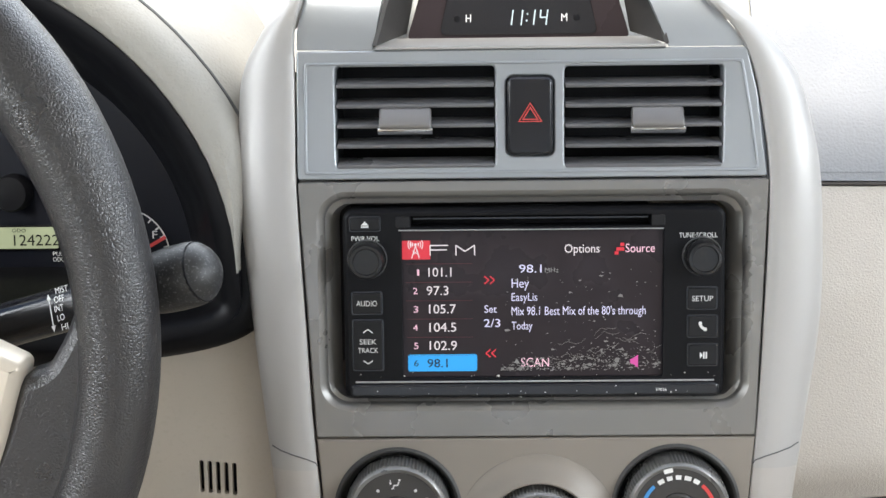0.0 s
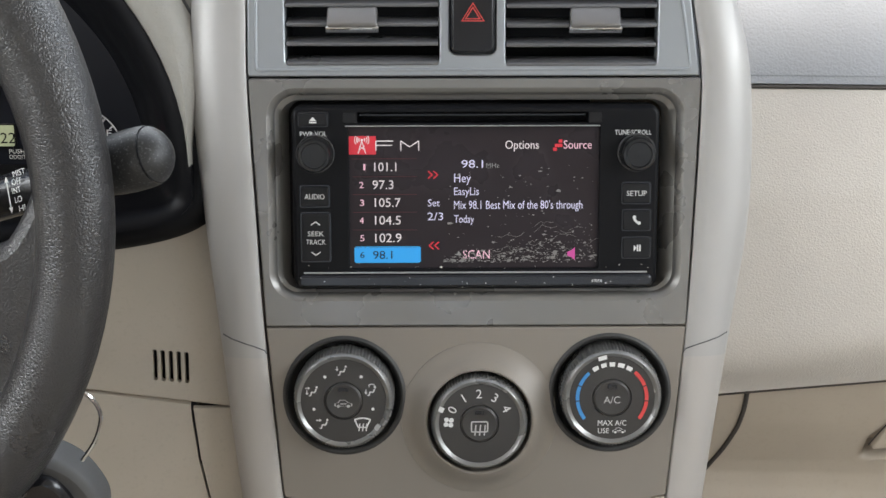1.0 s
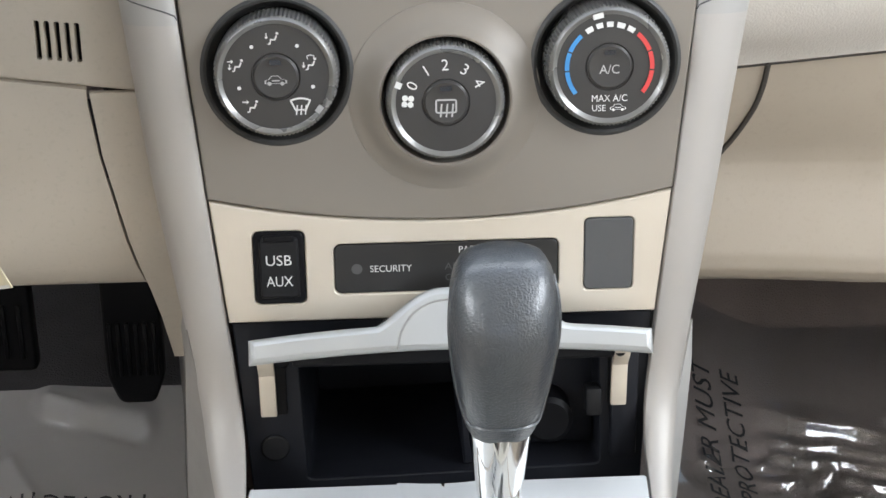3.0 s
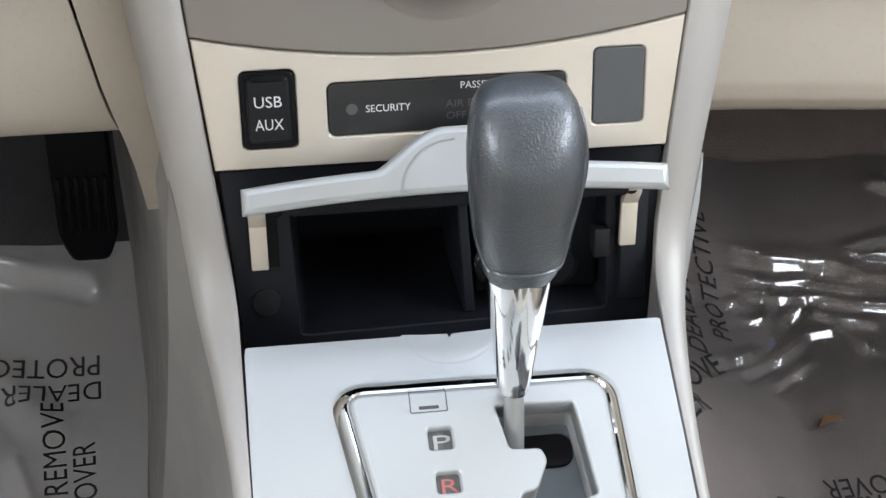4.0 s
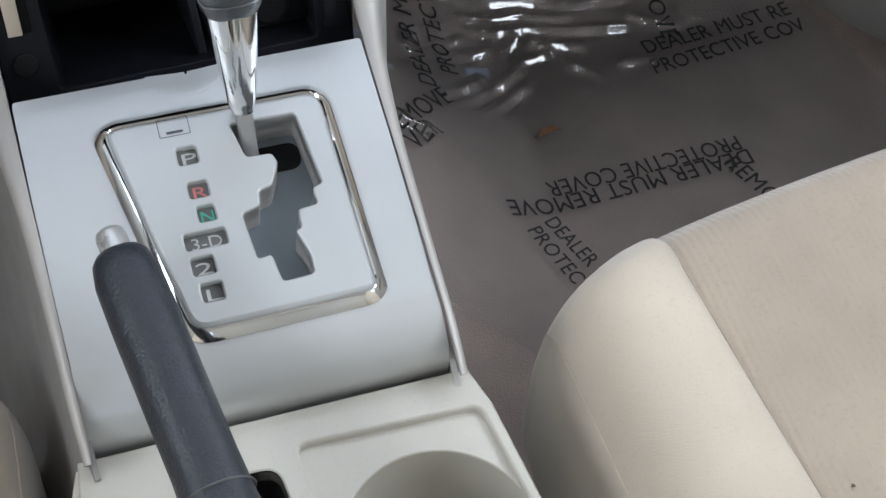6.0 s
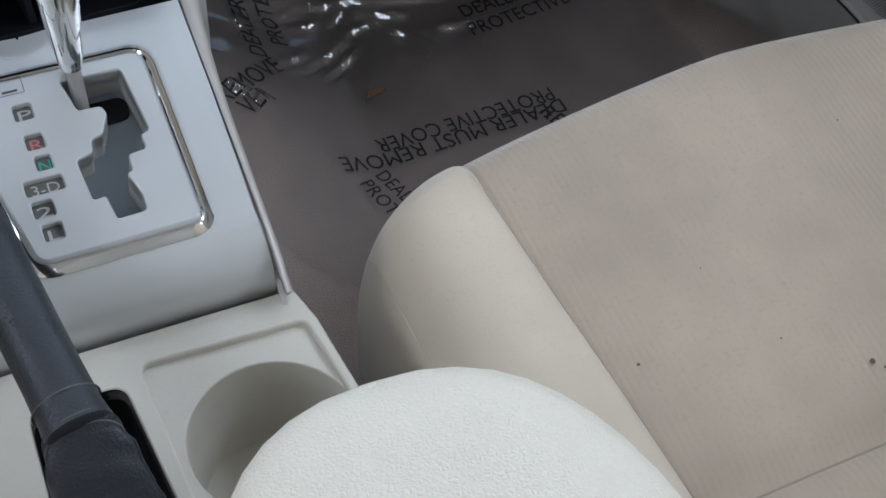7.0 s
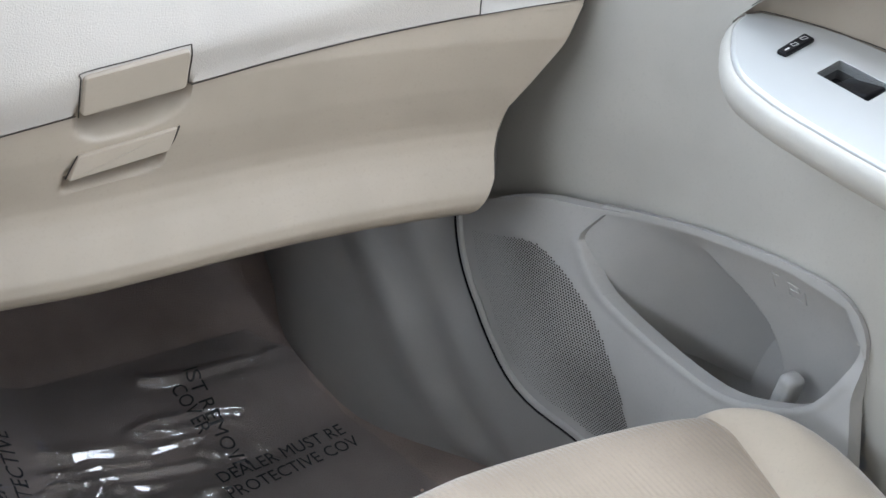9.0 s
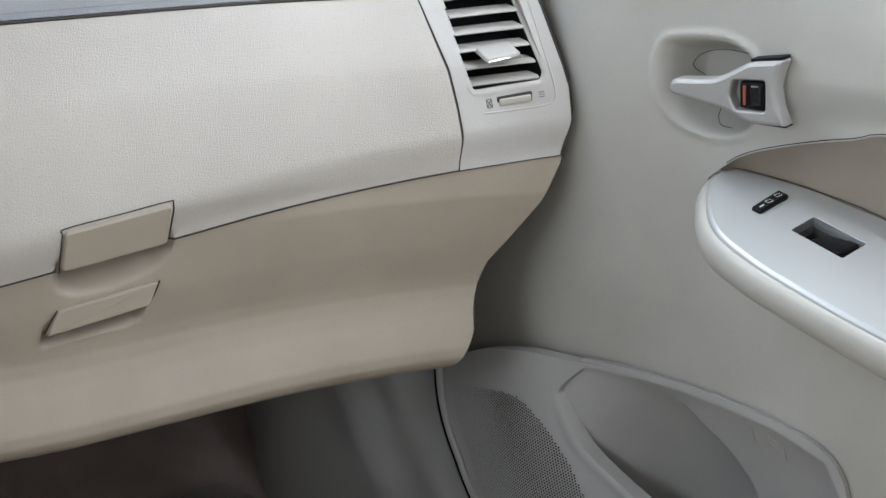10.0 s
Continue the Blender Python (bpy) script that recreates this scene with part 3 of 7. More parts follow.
    for k in (-0.45, 0, 0.45):
        out += [bar(cx + k * s, cy - 0.9 * s, cx + k * s + 0.12 * s, cy + 0.1 * s, 0.14 * s)]
    return out


def car(cx, cy, s):
    body = [(-1.5, -0.45), (1.5, -0.45), (1.5, 0.0), (0.85, 0.15), (0.35, 0.65), (-0.6, 0.65), (-1.0, 0.12), (-1.5, 0.0)]
    o = [(cx + x * s, cy + y * s) for x, y in body]
    return [[o[i], o[(i + 1) % len(o)], tuple(Vector(o[(i + 1) % len(o)]) * 0.86 + Vector((cx, cy)) * 0.14), tuple(Vector(o[i]) * 0.86 + Vector((cx, cy)) * 0.14)] for i in range(len(o))] \
        + [ring(cx - 0.85 * s, cy - 0.45 * s, 0.28 * s, 10), ring(cx + 0.85 * s, cy - 0.45 * s, 0.28 * s, 10), bar(cx - 0.5 * s, cy - 0.05 * s, cx + 0.55 * s, cy - 0.05 * s, 0.18 * s)]


R0 = 0.0170
p = [polar(R0, a) for a in (90, 18, 162, -52, 232)]
s0 = 0.0030
for (cx, cy), arrows, glass in ((p[0], [(-1.1, 0.9, -1.1, 0.0)], False), (p[1], [(-1.2, 0.4, -1.2, -0.5)], True),
                              (p[2], [(-1.6, 0.7, -0.7, 0.7), (-1.3, 0.3, -1.3, -0.6)], False), (p[4], [(-1.6, 0.8, -0.6, 0.8)], False)):
    marks(seat_figure(cx, cy, s0, arrows, glass), K, 0.0116, WHITE_PRINT, knobs[0], "air_direction_symbol")
marks(defrost(p[3][0], p[3][1], 0.0044), K, 0.0116, WHITE_PRINT, knobs[0], "defrost_symbol")
for a in (54, 126, -16, 196):
    marks([ring(*polar(R0, a), 0.0009, 10)], K, 0.0116, WHITE_PRINT, knobs[0], "dial_dot")
marks(car(0, -0.0014, 0.0033), K, 0.0120, LETTER_PRINT, knobs[0], "recirculation_symbol")
marks([bar(*polar(0.0252, -38), *polar(0.0226, -38), 0.0036)], K, 0.0130, SATIN, knobs[0], "pointer")

# fan speed dial
K = MF @ Matrix.Translation((knob_at[1][0], knob_at[1][1], 0))
for txt, a in (("0", 152), ("1", 121), ("2", 91), ("3", 60), ("4", 30)):
    x, y = polar(0.0172, a)
    lettering(txt, at(K, x, y, 0.0, a - 90) @ Matrix.Translation((0, -0.0025, 0)), 0.0052, None, WHITE_PRINT, knobs[1], 0.0116, "CENTER", "numeral")
fx, fy = polar(0.0172, 177)
marks([ring(fx + dx, fy + dy, 0.0014, 10) for dx, dy in ((0.0015, 0.0012), (-0.0012, 0.0015), (-0.0015, -0.0012), (0.0012, -0.0015))], K, 0.0116, WHITE_PRINT, knobs[1], "fan_symbol")
q = rrect(0, -0.0016, 0.0098, 0.0066, 0.0012, 3)
qi = inset(q, 0.0008)
marks([[q[i], q[(i + 1) % len(q)], qi[(i + 1) % len(q)], qi[i]] for i in range(len(q))] + [bar(k, -0.0066, k + 0.0006, -0.0005, 0.0008) for k in (-0.0026, 0, 0.0026)], K, 0.0120, LETTER_PRINT, knobs[1], "rear_defrost_symbol")
marks([bar(*polar(0.0244, 158), *polar(0.0215, 158), 0.0030)], K, 0.0130, WHITE_PRINT, knobs[1], "pointer")

# temperature dial
K = MF @ Matrix.Translation((knob_at[2][0], knob_at[2][1], 0))
marks([arc_band(0, 0, 0.0182, 0.0202, a, b) for a, b in ((132, 158), (160, 184), (186, 218))], K, 0.0116, BLUE_PRINT, knobs[2], "cold_scale")
marks([arc_band(0, 0, 0.0182, 0.0202, a, b) for a, b in ((22, 50), (-4, 20), (-38, -6))], K, 0.0116, RED_PRINT, knobs[2], "warm_scale")
marks([arc_band(0, 0, 0.0180, 0.0204, a, b, 4) for a, b in ((114, 124), (100, 109), (86, 95), (70, 81), (56, 66))], K, 0.0116, WHITE_PRINT, knobs[2], "neutral_scale")
marks([bar(*polar(0.0250, 104), *polar(0.0226, 104), 0.0048)], K, 0.0130, WHITE_PRINT, knobs[2], "pointer")
lettering("A/C", at(K, 0, -0.0030), 0.0042, 0.0090, LETTER_PRINT, knobs[2], 0.0120, "CENTER")
lettering("MAX A/C", at(K, 0.0002, -0.0158), 0.0032, 0.0160, WHITE_PRINT, knobs[2], 0.0116, "CENTER")
lettering("USE", at(K, -0.0078, -0.0202), 0.0030, 0.0062, WHITE_PRINT, knobs[2], 0.0116, "LEFT")
marks(car(0.0042, -0.0186, 0.0024), K, 0.0116, WHITE_PRINT, knobs[2], "recirculation_symbol")

# champagne panel with switches below the climate controls
P_BOT = -0.2385
low_outer = [(lerp(-0.1080, 0.1080, i / 24), hvac_bottom(lerp(-0.1080, 0.1080, i / 24)) - 0.0010) for i in range(25)]
low_outer = [(-0.1020, P_BOT)] + low_outer + [(0.1020, P_BOT)]
usb_hole, warn_hole, blank_hole = rrect(-0.0768, -0.2114, 0.0244, 0.0362, 0.0030, 4), rrect(0.0020, -0.2131, 0.1066, 0.0250, 0.0035, 4), rrect(0.0790, -0.2090, 0.0236, 0.0360, 0.0025, 4)
part("switch_panel", plate(low_outer, [usb_hole, warn_hole, blank_hole], -0.010, 0.0, MF, 0.0008), CREAM_SILVER, stack, "champagne silver switch panel")
usb = part("usb_socket_cover", prism(rrect(-0.0768, -0.2114, 0.0236, 0.0354, 0.0028, 4), -0.010, 0.0006, MF, 0.0008), BLACK, stack, "black flap over the USB and AUX socket")
part("flap", prism(rrect(-0.0768, -0.2110, 0.0186, 0.0300, 0.0018, 4), 0.0, 0.0022, MF, 0.0010), BUTTON, usb)
part("flap_hinge", prism(rrect(-0.0768, -0.1962, 0.0140, 0.0030, 0.0006, 2), 0.0, 0.0030, MF, 0.0006), BLACK, usb)
lettering("USB", at(MF, -0.0770, -0.2092), 0.0052, 0.0120, WHITE_PRINT, usb, 0.0026, "CENTER")
lettering("AUX", at(MF, -0.0768, -0.2196), 0.0052, 0.0124, WHITE_PRINT, usb, 0.0026, "CENTER")
warn = part("warning_light_panel", prism(rrect(0.0020, -0.2131, 0.1058, 0.0242, 0.0032, 4), -0.010, -0.0004, MF, 0.0006), PANEL_BLACK, stack, "dark warning light panel")
marks([ring(-0.0405, -0.2131, 0.0026, 20)], MF, 0.0, BLANK_GREY, warn, "security_lamp")
lettering("SECURITY", at(MF, -0.0345, -0.2148), 0.0034, 0.0198, WHITE_PRINT, warn, 0.0)
lettering("PASSENGER", at(MF, 0.0075, -0.2062), 0.0033, 0.0230, WHITE_PRINT, warn, 0.0)
lettering("AIR BAG", at(MF, 0.0010, -0.2145), 0.0034, 0.0200, BLANK_GREY, warn, 0.0)
lettering("OFF", at(MF, 0.0010, -0.2200), 0.0034, 0.0090, BLANK_GREY, warn, 0.0)
part("switch_blank", prism(rrect(0.0790, -0.2090, 0.0230, 0.0354, 0.0023, 4), -0.010, 0.0002, MF, 0.0006), BLANK_GREY, stack, "plain grey switch blank")


# silver side trims, sweeping from the top of the dashboard down along the console
TRIM = [  # y, z, then inner and outer x on the driver side, inner and outer x on the passenger side
    (0.190, 0.806, 0.0900, 0.1000, 0.0350, 0.0470), (0.130, 0.800, 0.1010, 0.1100, 0.0500, 0.0620), (0.085, 0.786, 0.1110, 0.1190, 0.0680, 0.0800),
    (0.058, 0.763, 0.1187, 0.1280, 0.0865, 0.0990), (0.0508, 0.747, 0.1230, 0.1415, 0.1035, 0.1185), (0.0430, 0.7277, 0.1232, 0.1520, 0.1130, 0.1358),
    (0.0341, 0.7054, 0.1234, 0.1548, 0.1180, 0.1448), (0.020, 0.672, 0.1236, 0.1560, 0.1222, 0.1515), (-0.004, 0.609, 0.1206, 0.1510, 0.1206, 0.1530),
    (-0.029, 0.547, 0.1172, 0.1440, 0.1172, 0.1445), (-0.063, 0.462, 0.1092, 0.1345, 0.1092, 0.1325), (-0.089, 0.397, 0.1025, 0.1245, 0.1025, 0.1228),
    (-0.105, 0.362, 0.0985, 0.1190, 0.0985, 0.1168), (-0.123, 0.347, 0.0962, 0.1150, 0.0962, 0.1122), (-0.150, 0.339, 0.0955, 0.1095, 0.0955, 0.1068),
    (-0.200, 0.328, 0.0945, 0.1030, 0.0950, 0.1020), (-0.260, 0.315, 0.0930, 0.0995, 0.0945, 0.1000), (-0.310, 0.303, 0.0918, 0.0975, 0.0942, 0.0990), (-0.336, 0.290, 0.0912, 0.0960, 0.0940, 0.0985)]
line = smooth_curve(TRIM, 5)


def trim_rows(sx, lo, hi, lift=0.0):
    rows = []
    for i in range(lo, hi):
        a, c = line[max(i - 1, 0)], line[min(i + 1, len(line) - 1)]
        t = Vector((0, c[0] - a[0], c[1] - a[1])).normalized()
        nrm = Vector((0, t.z, -t.y))
        if nrm.y > 0 and nrm.z < 0:
            nrm = -nrm
        y, z = line[i][0], line[i][1]
        xi, xo = (line[i][4], line[i][5]) if sx > 0 else (line[i][2], line[i][3])
        w = xo - xi
        k = step((i - 54) / 14)
        prof = [(0.0, -0.006), (0.0, -0.0006), (0.03, 0.0003), (0.2, 0.0012), (0.45, 0.0008), (0.7, -0.0010), (0.88, -0.0042), (0.97, -0.009), (1.0, -0.016), (1.0, lerp(-0.045, -0.030, k))]
        rows.append([Vector((sx * (xi + 0.0006 + w * f), y, z)) + nrm * (h * lerp(1.0, 0.55, k) + lift) for f, h in prof])
    return rows


def trim_skin(sx, lo, hi, lift=0.0, thick=0.002):
    return thicken(loft(trim_rows(sx, lo, hi, lift)), thick)


CUT = 47
for sx in (-1, 1):
    part("upper_side_trim", trim_skin(sx, 0, CUT), SILVER, stack, "curved silver side trim")
    part("trim_joint", tube([a.lerp(c, j / 8) for j, (a, c) in enumerate(zip(trim_rows(sx, CUT - 1, CUT)[0], trim_rows(sx, CUT - 2, CUT - 1)[0]))][1:7], 0.0004, 6), BLANK_GREY, stack)

# ---------- radio ----------
radio = thing("car_radio", "black touchscreen car radio showing a lit station list", "radio", (0, 0.0, 0.615))
RC = -0.0057
MR = MF @ Matrix.Translation((0, 0, -0.004))
scr_hole = rrect(-0.0008, -0.0058, 0.1372, 0.0790, 0.0012, 3)
slot_hole = rrect(-0.0016, 0.0382, 0.1262, 0.0056, 0.0006, 2)
part("faceplate", plate(rrect(0, RC, 0.2010, 0.1016, 0.0058, 6), [scr_hole, slot_hole], -0.012, 0.0040, MR, 0.0022, hole_bevel=0.0006), BLACK, radio)
part("slot_back", prism(rrect(-0.0016, 0.0382, 0.128, 0.0066, 0.0006, 2), -0.016, -0.012, MR, 0), BLACK, radio)
part("slot_flap", prism(rrect(-0.0016, 0.0396, 0.124, 0.0014, 0.0004, 2), -0.012, 0.001, MR, 0.0003), BLACK_GLOSS, radio)
part("lower_chin", prism(rrect(0, -0.0520, 0.1960, 0.0074, 0.0028, 4), 0.003, 0.0056, MR, 0.0016), BLACK_GLOSS, radio)
part("chin_edge", prism(rrect(0, -0.0474, 0.1900, 0.0009, 0.0003, 2), 0.003, 0.0050, MR, 0.0003), SATIN, radio)
part("upper_edge", prism(rrect(-0.0016, 0.0338, 0.139, 0.0006, 0.0002, 2), 0.003, 0.0046, MR, 0.0002), SATIN, radio)
for x in (-0.0690, 0.0650):
    part("slot_end_cap", prism(rrect(x, 0.0382, 0.0070, 0.0056, 0.0005, 2), 0.003, 0.0044, MR, 0.0003), BUTTON, radio)
screen = part("screen", prism(rrect(-0.0008, -0.0058, 0.1376, 0.0794, 0.0012, 3), -0.010, 0.0014, MR, 0), SCREEN, radio, "dark lit screen, worn and peeling at the bottom")
SD = 0.0019


def on_screen(txt, px, py, h, w, mat):
    """Screen letters: places given on a grid of 463 by 260 from the upper left corner."""
    k = 0.1372 / 463
    return lettering(txt, at(MR, -0.0694 + px * k, 0.0337 - py * k), h * k, w * k, mat, screen, SD)


for n, (num, f) in enumerate((("1", "101.1"), ("2", "97.3"), ("3", "105.7"), ("4", "104.5"), ("5", "102.9"))):
    y = 84 + 33.3 * n
    on_screen(num, 18, y - 2, 12, 8 if n else 4, GLOW_PINK)
    on_screen(f, 42, y, 17, (41, 39, 48, 48, 49)[n], GLOW_WHITE)
k = 0.1372 / 463
marks([rrect(-0.0694 + 70 * k, 0.0337 - 241 * k, 124 * k, 31 * k, 4 * k, 3)], MR, 0.0017, GLOW_BLUE, screen, "selected_station")
on_screen("6", 18, 247, 12, 8, SCREEN)
on_screen("98.1", 42, 249, 16, 36, SCREEN)
marks([rrect(-0.0694 + 25 * k, 0.0337 - 36 * k, 50 * k, 34 * k, 1 * k, 1)], MR, 0.0016, GLOW_RED, screen, "radio_band_tile")
tx, ty = -0.0694 + 24 * k, 0.0337 - 36 * k
marks([bar(tx - 7 * k, ty - 15 * k, tx, ty + 8 * k, 1.6 * k), bar(tx + 7 * k, ty - 15 * k, tx, ty + 8 * k, 1.6 * k), bar(tx - 6 * k, ty - 9 * k, tx + 5 * k, ty - 1 * k, 1.2 * k),
       bar(tx + 6 * k, ty - 9 * k, tx - 5 * k, ty - 1 * k, 1.2 * k), ring(tx, ty + 10 * k, 2.4 * k, 10)]
      + [arc_band(tx, ty + 10 * k, r * k, (r + 1.4) * k, a - 35, a + 35, 8) for r in (5, 9, 12.5) for a in (0, 180)], MR, 0.0019, GLOW_WHITE, screen, "mast_symbol")
fx, fy = -0.0694 + 50 * k, 0.0337 - 46 * k
marks([bar(fx, fy, fx, fy + 18 * k, 2 * k), bar(fx, fy + 18 * k, fx + 32 * k, fy + 18 * k, 2 * k), bar(fx, fy + 10 * k, fx + 30 * k, fy + 10 * k, 2 * k)]
      + [bar(fx + 46 * k, fy, fx + 46 * k, fy + 18 * k, 2 * k), bar(fx + 46 * k, fy + 18 * k, fx + 62 * k, fy + 7 * k, 2 * k), bar(fx + 62 * k, fy + 7 * k, fx + 79 * k, fy + 18 * k, 2 * k), bar(fx + 79 * k, fy, fx + 79 * k, fy + 18 * k, 2 * k)],
      MR, 0.0019, GLOW_WHITE, screen, "band_letters")
on_screen("Options", 288, 43, 16, 62, GLOW_WHITE)
on_screen("Source", 396, 43, 16, 52, GLOW_PINK)
marks([rrect(-0.0694 + x * k, 0.0337 - y * k, 7 * k, 6 * k, 0.3 * k, 1) for x, y in ((391, 29), (384, 37), (391, 37), (381, 44))], MR, 0.0019, GLOW_RED, screen, "source_symbol")
on_screen("98.1", 207, 78, 15, 40, GLOW_LILAC)
on_screen("MHz", 253, 78, 9, 24, GREY_PRINT)
on_screen("Hey", 193, 105, 17, 31, GLOW_LILAC)
on_screen("EasyLis", 193, 129, 15, 46, GLOW_LILAC)
on_screen("Mix 98.1 Best Mix of the 80's through", 193, 155, 16, 239, GLOW_LILAC)
on_screen("Today", 194, 181, 15, 37, GLOW_LILAC)
on_screen("Set", 145, 150, 14, 22, GLOW_LILAC)
on_screen("2/3", 144, 176, 15, 29, GLOW_LILAC)
on_screen("SCAN", 210, 249, 17, 50, GLOW_PINK)
sx0, sy0 = -0.0694 + 203 * k, 0.0337 - 239 * k
marks([[(sx0 - 5 * k, sy0 - 3 * k), (sx0 + 5 * k, sy0 - 3 * k), (sx0, sy0 + 5 * k)]], MR, 0.0019, GREY_PRINT, screen, "scan_symbol")
chev = []
for px, py, s in ((146, 91, 1), (156, 91, 1), (166, 224, -1), (156, 224, -1)):
    x, y = -0.0694 + px * k, 0.0337 - py * k
    chev += [bar(x, y + 7 * k, x + 8 * k * s, y, 2.4 * k), bar(x, y - 7 * k, x + 8 * k * s, y, 2.4 * k)]
marks(chev[:4], MR, 0.0019, GLOW_RED, screen, "page_forward_arrow")
marks(chev[4:], MR, 0.0019, GLOW_RED, screen, "page_back_arrow")
x, y = -0.0694 + 414 * k, 0.0337 - 240 * k
marks([[(x - 8 * k, y - 4 * k), (x - 3 * k, y - 5 * k), (x + 6 * k, y - 12 * k), (x + 6 * k, y + 12 * k), (x - 3 * k, y + 5 * k), (x - 8 * k, y + 4 * k)]], MR, 0.0023, GLOW_MAGENTA, screen, "loudspeaker_symbol")
# faint cell borders on the screen
cell = []
for n in range(6):
    y = 0.0337 - (61 + 33.3 * n) * k
    cell.append(bar(-0.0694 + 6 * k, y, -0.0694 + 125 * k, y, 0.8 * k))
marks(cell, MR, 0.0017, material("dim_red_line", (0.11, 0.02, 0.025), 0.5, bump=0), screen, "cell_borders")

# peeling flakes and dust on the lower part of the screen
rng = random.Random(5)
fl = bmesh.new()
for n in range(620):
    u = rng.random()
    px = 175 + 285 * (u if rng.random() < 0.7 else rng.random())
    hgt = 8 + 50 * ((px - 175) / 285) ** 0.8
    py = 256 - abs(rng.gauss(0, 0.5)) * hgt
    if rng.random() < 0.18:
        px, py = rng.uniform(180, 460), rng.uniform(70, 256)
    if py < 66:
        continue
    x, y, s = -0.0694 + px * k, 0.0337 - py * k, rng.uniform(0.6, 2.4) * k * (2.2 if rng.random() < 0.12 else 0.9)
    a0, m = rng.random() * 6, rng.choice((3, 4, 5))
    pts = [MR @ Vector((x + s * rng.uniform(0.4, 1.8) * math.cos(a0 + 6.283 * j / m), y + s * rng.uniform(0.3, 1.0) * math.sin(a0 + 6.283 * j / m), 0.0021)) for j in range(m)]
    fl.faces.new([fl.verts.new(q) for q in pts])
for n in range(16):
    px, py = rng.uniform(250, 440), rng.uniform(190, 245)
    pts = []
    for j in range(rng.randint(4, 8)):
        pts.append(MR @ Vector((-0.0694 + px * k, 0.0337 - py * k, 0.0021)))
        px, py = px + rng.uniform(2, 11), py + rng.uniform(-7, 5)
    for a, c in zip(pts, pts[1:]):
        side = Vector((0, 0, 1)) * 0.00012
        fl.faces.new([fl.verts.new(q) for q in (a + side, c + side, c - side, a - side)])
tagged(part("peeling_flakes", fl, FLAKE, screen, "pale peeling flakes"), kind="stuff")


def key(cx, cy, w, h):
    part("button_gap", plate(rrect(cx, cy, w + 0.0012, h + 0.0012, 0.0012, 2), [rrect(cx, cy, w - 0.0002, h - 0.0002, 0.0009, 2)], 0.003, 0.00425, MR, 0), BLACK_GLOSS, radio)
    return part("button", prism(rrect(cx, cy, w, h, 0.0009, 3), 0.002, 0.0054, MR, 0.0006), BUTTON, radio)


eject = key(-0.0886, 0.0374, 0.0156, 0.0070)
marks([[(-0.0906, 0.0368), (-0.0866, 0.0368), (-0.0886, 0.0390)], bar(-0.0906, 0.0360, -0.0866, 0.0360, 0.0008)], MR, 0.0057, WHITE_PRINT, eject, "eject_symbol")
lettering("PWR·VOL", at(MR, -0.0960, 0.0284), 0.0027, 0.0146, WHITE_PRINT, radio, 0.0044)
lettering("TUNE·SCROLL", at(MR, 0.0758, 0.0288), 0.0027, 0.0200, WHITE_PRINT, radio, 0.0044)
for kx, kv in ((-0.0876, 0.0188), (0.0880, 0.0190)):
    part("knob_ring", lathe([(0.0105, 0.003), (0.0105, 0.0050), (0.0102, 0.0055), (0.0097, 0.0052), (0.0096, 0.0036)], MR @ Matrix.Translation((kx, kv, 0)), 48), BLANK_GREY, radio)
    part("radio_knob", lathe([(0.0100, 0.003), (0.0098, 0.0048), (0.0094, 0.0050), (0.0091, 0.0140), (0.0084, 0.0156), (0.0070, 0.0158), (0.0066, 0.0150), (0.0, 0.0148)], MR @ Matrix.Translation((kx, kv, 0)), 48), KNOB_GREY, radio, "round charcoal radio knob")
audio = key(-0.0882, -0.0047, 0.0154, 0.0112)
lettering("AUDIO", at(MR, -0.0882, -0.0061), 0.0030, 0.0110, WHITE_PRINT, audio, 0.0057, "CENTER")
seek = key(-0.0880, -0.0274, 0.0156, 0.0268)
lettering("SEEK", at(MR, -0.0880, -0.0266), 0.0028, 0.0088, WHITE_PRINT, seek, 0.0057, "CENTER")
lettering("TRACK", at(MR, -0.0880, -0.0312), 0.0028, 0.0108, WHITE_PRINT, seek, 0.0057, "CENTER")
arrows = []
for cy, s in ((-0.0196, 1), (-0.0362, -1)):
    arrows += [bar(-0.0905, cy - 0.0008 * s, -0.0880, cy + 0.0010 * s, 0.0006), bar(-0.0855, cy - 0.0008 * s, -0.0880, cy + 0.0010 * s, 0.0006)]
marks(arrows, MR, 0.0057, WHITE_PRINT, seek, "seek_arrows")
setup = key(0.0882, -0.0034, 0.0152, 0.0112)
lettering("SETUP", at(MR, 0.0882, -0.0048), 0.0030, 0.0110, WHITE_PRINT, setup, 0.0057, "CENTER")
phone = key(0.0886, -0.0184, 0.0152, 0.0112)
marks([arc_band(0.0908, -0.0162, 0.0030, 0.0044, 195, 255, 8), ring(0.0873, -0.0166, 0.0010, 8), ring(0.0899, -0.0199, 0.0010, 8)], MR, 0.0057, WHITE_PRINT, phone, "phone_symbol")
play = key(0.0888, -0.0338, 0.0152, 0.0112)
marks([[(0.0872, -0.0356), (0.0872, -0.0320), (0.0888, -0.0338)], bar(0.0893, -0.0356, 0.0893, -0.0320, 0.0008), bar(0.0906, -0.0356, 0.0906, -0.0320, 0.0008)], MR, 0.0057, WHITE_PRINT, play, "play_symbol")
lettering("57056", at(MR, 0.0640, -0.0528), 0.0016, 0.0058, WHITE_PRINT, radio, 0.0060)
# dust specks along the chin and the surround
rng = random.Random(9)
ds = bmesh.new()
for n in range(46):
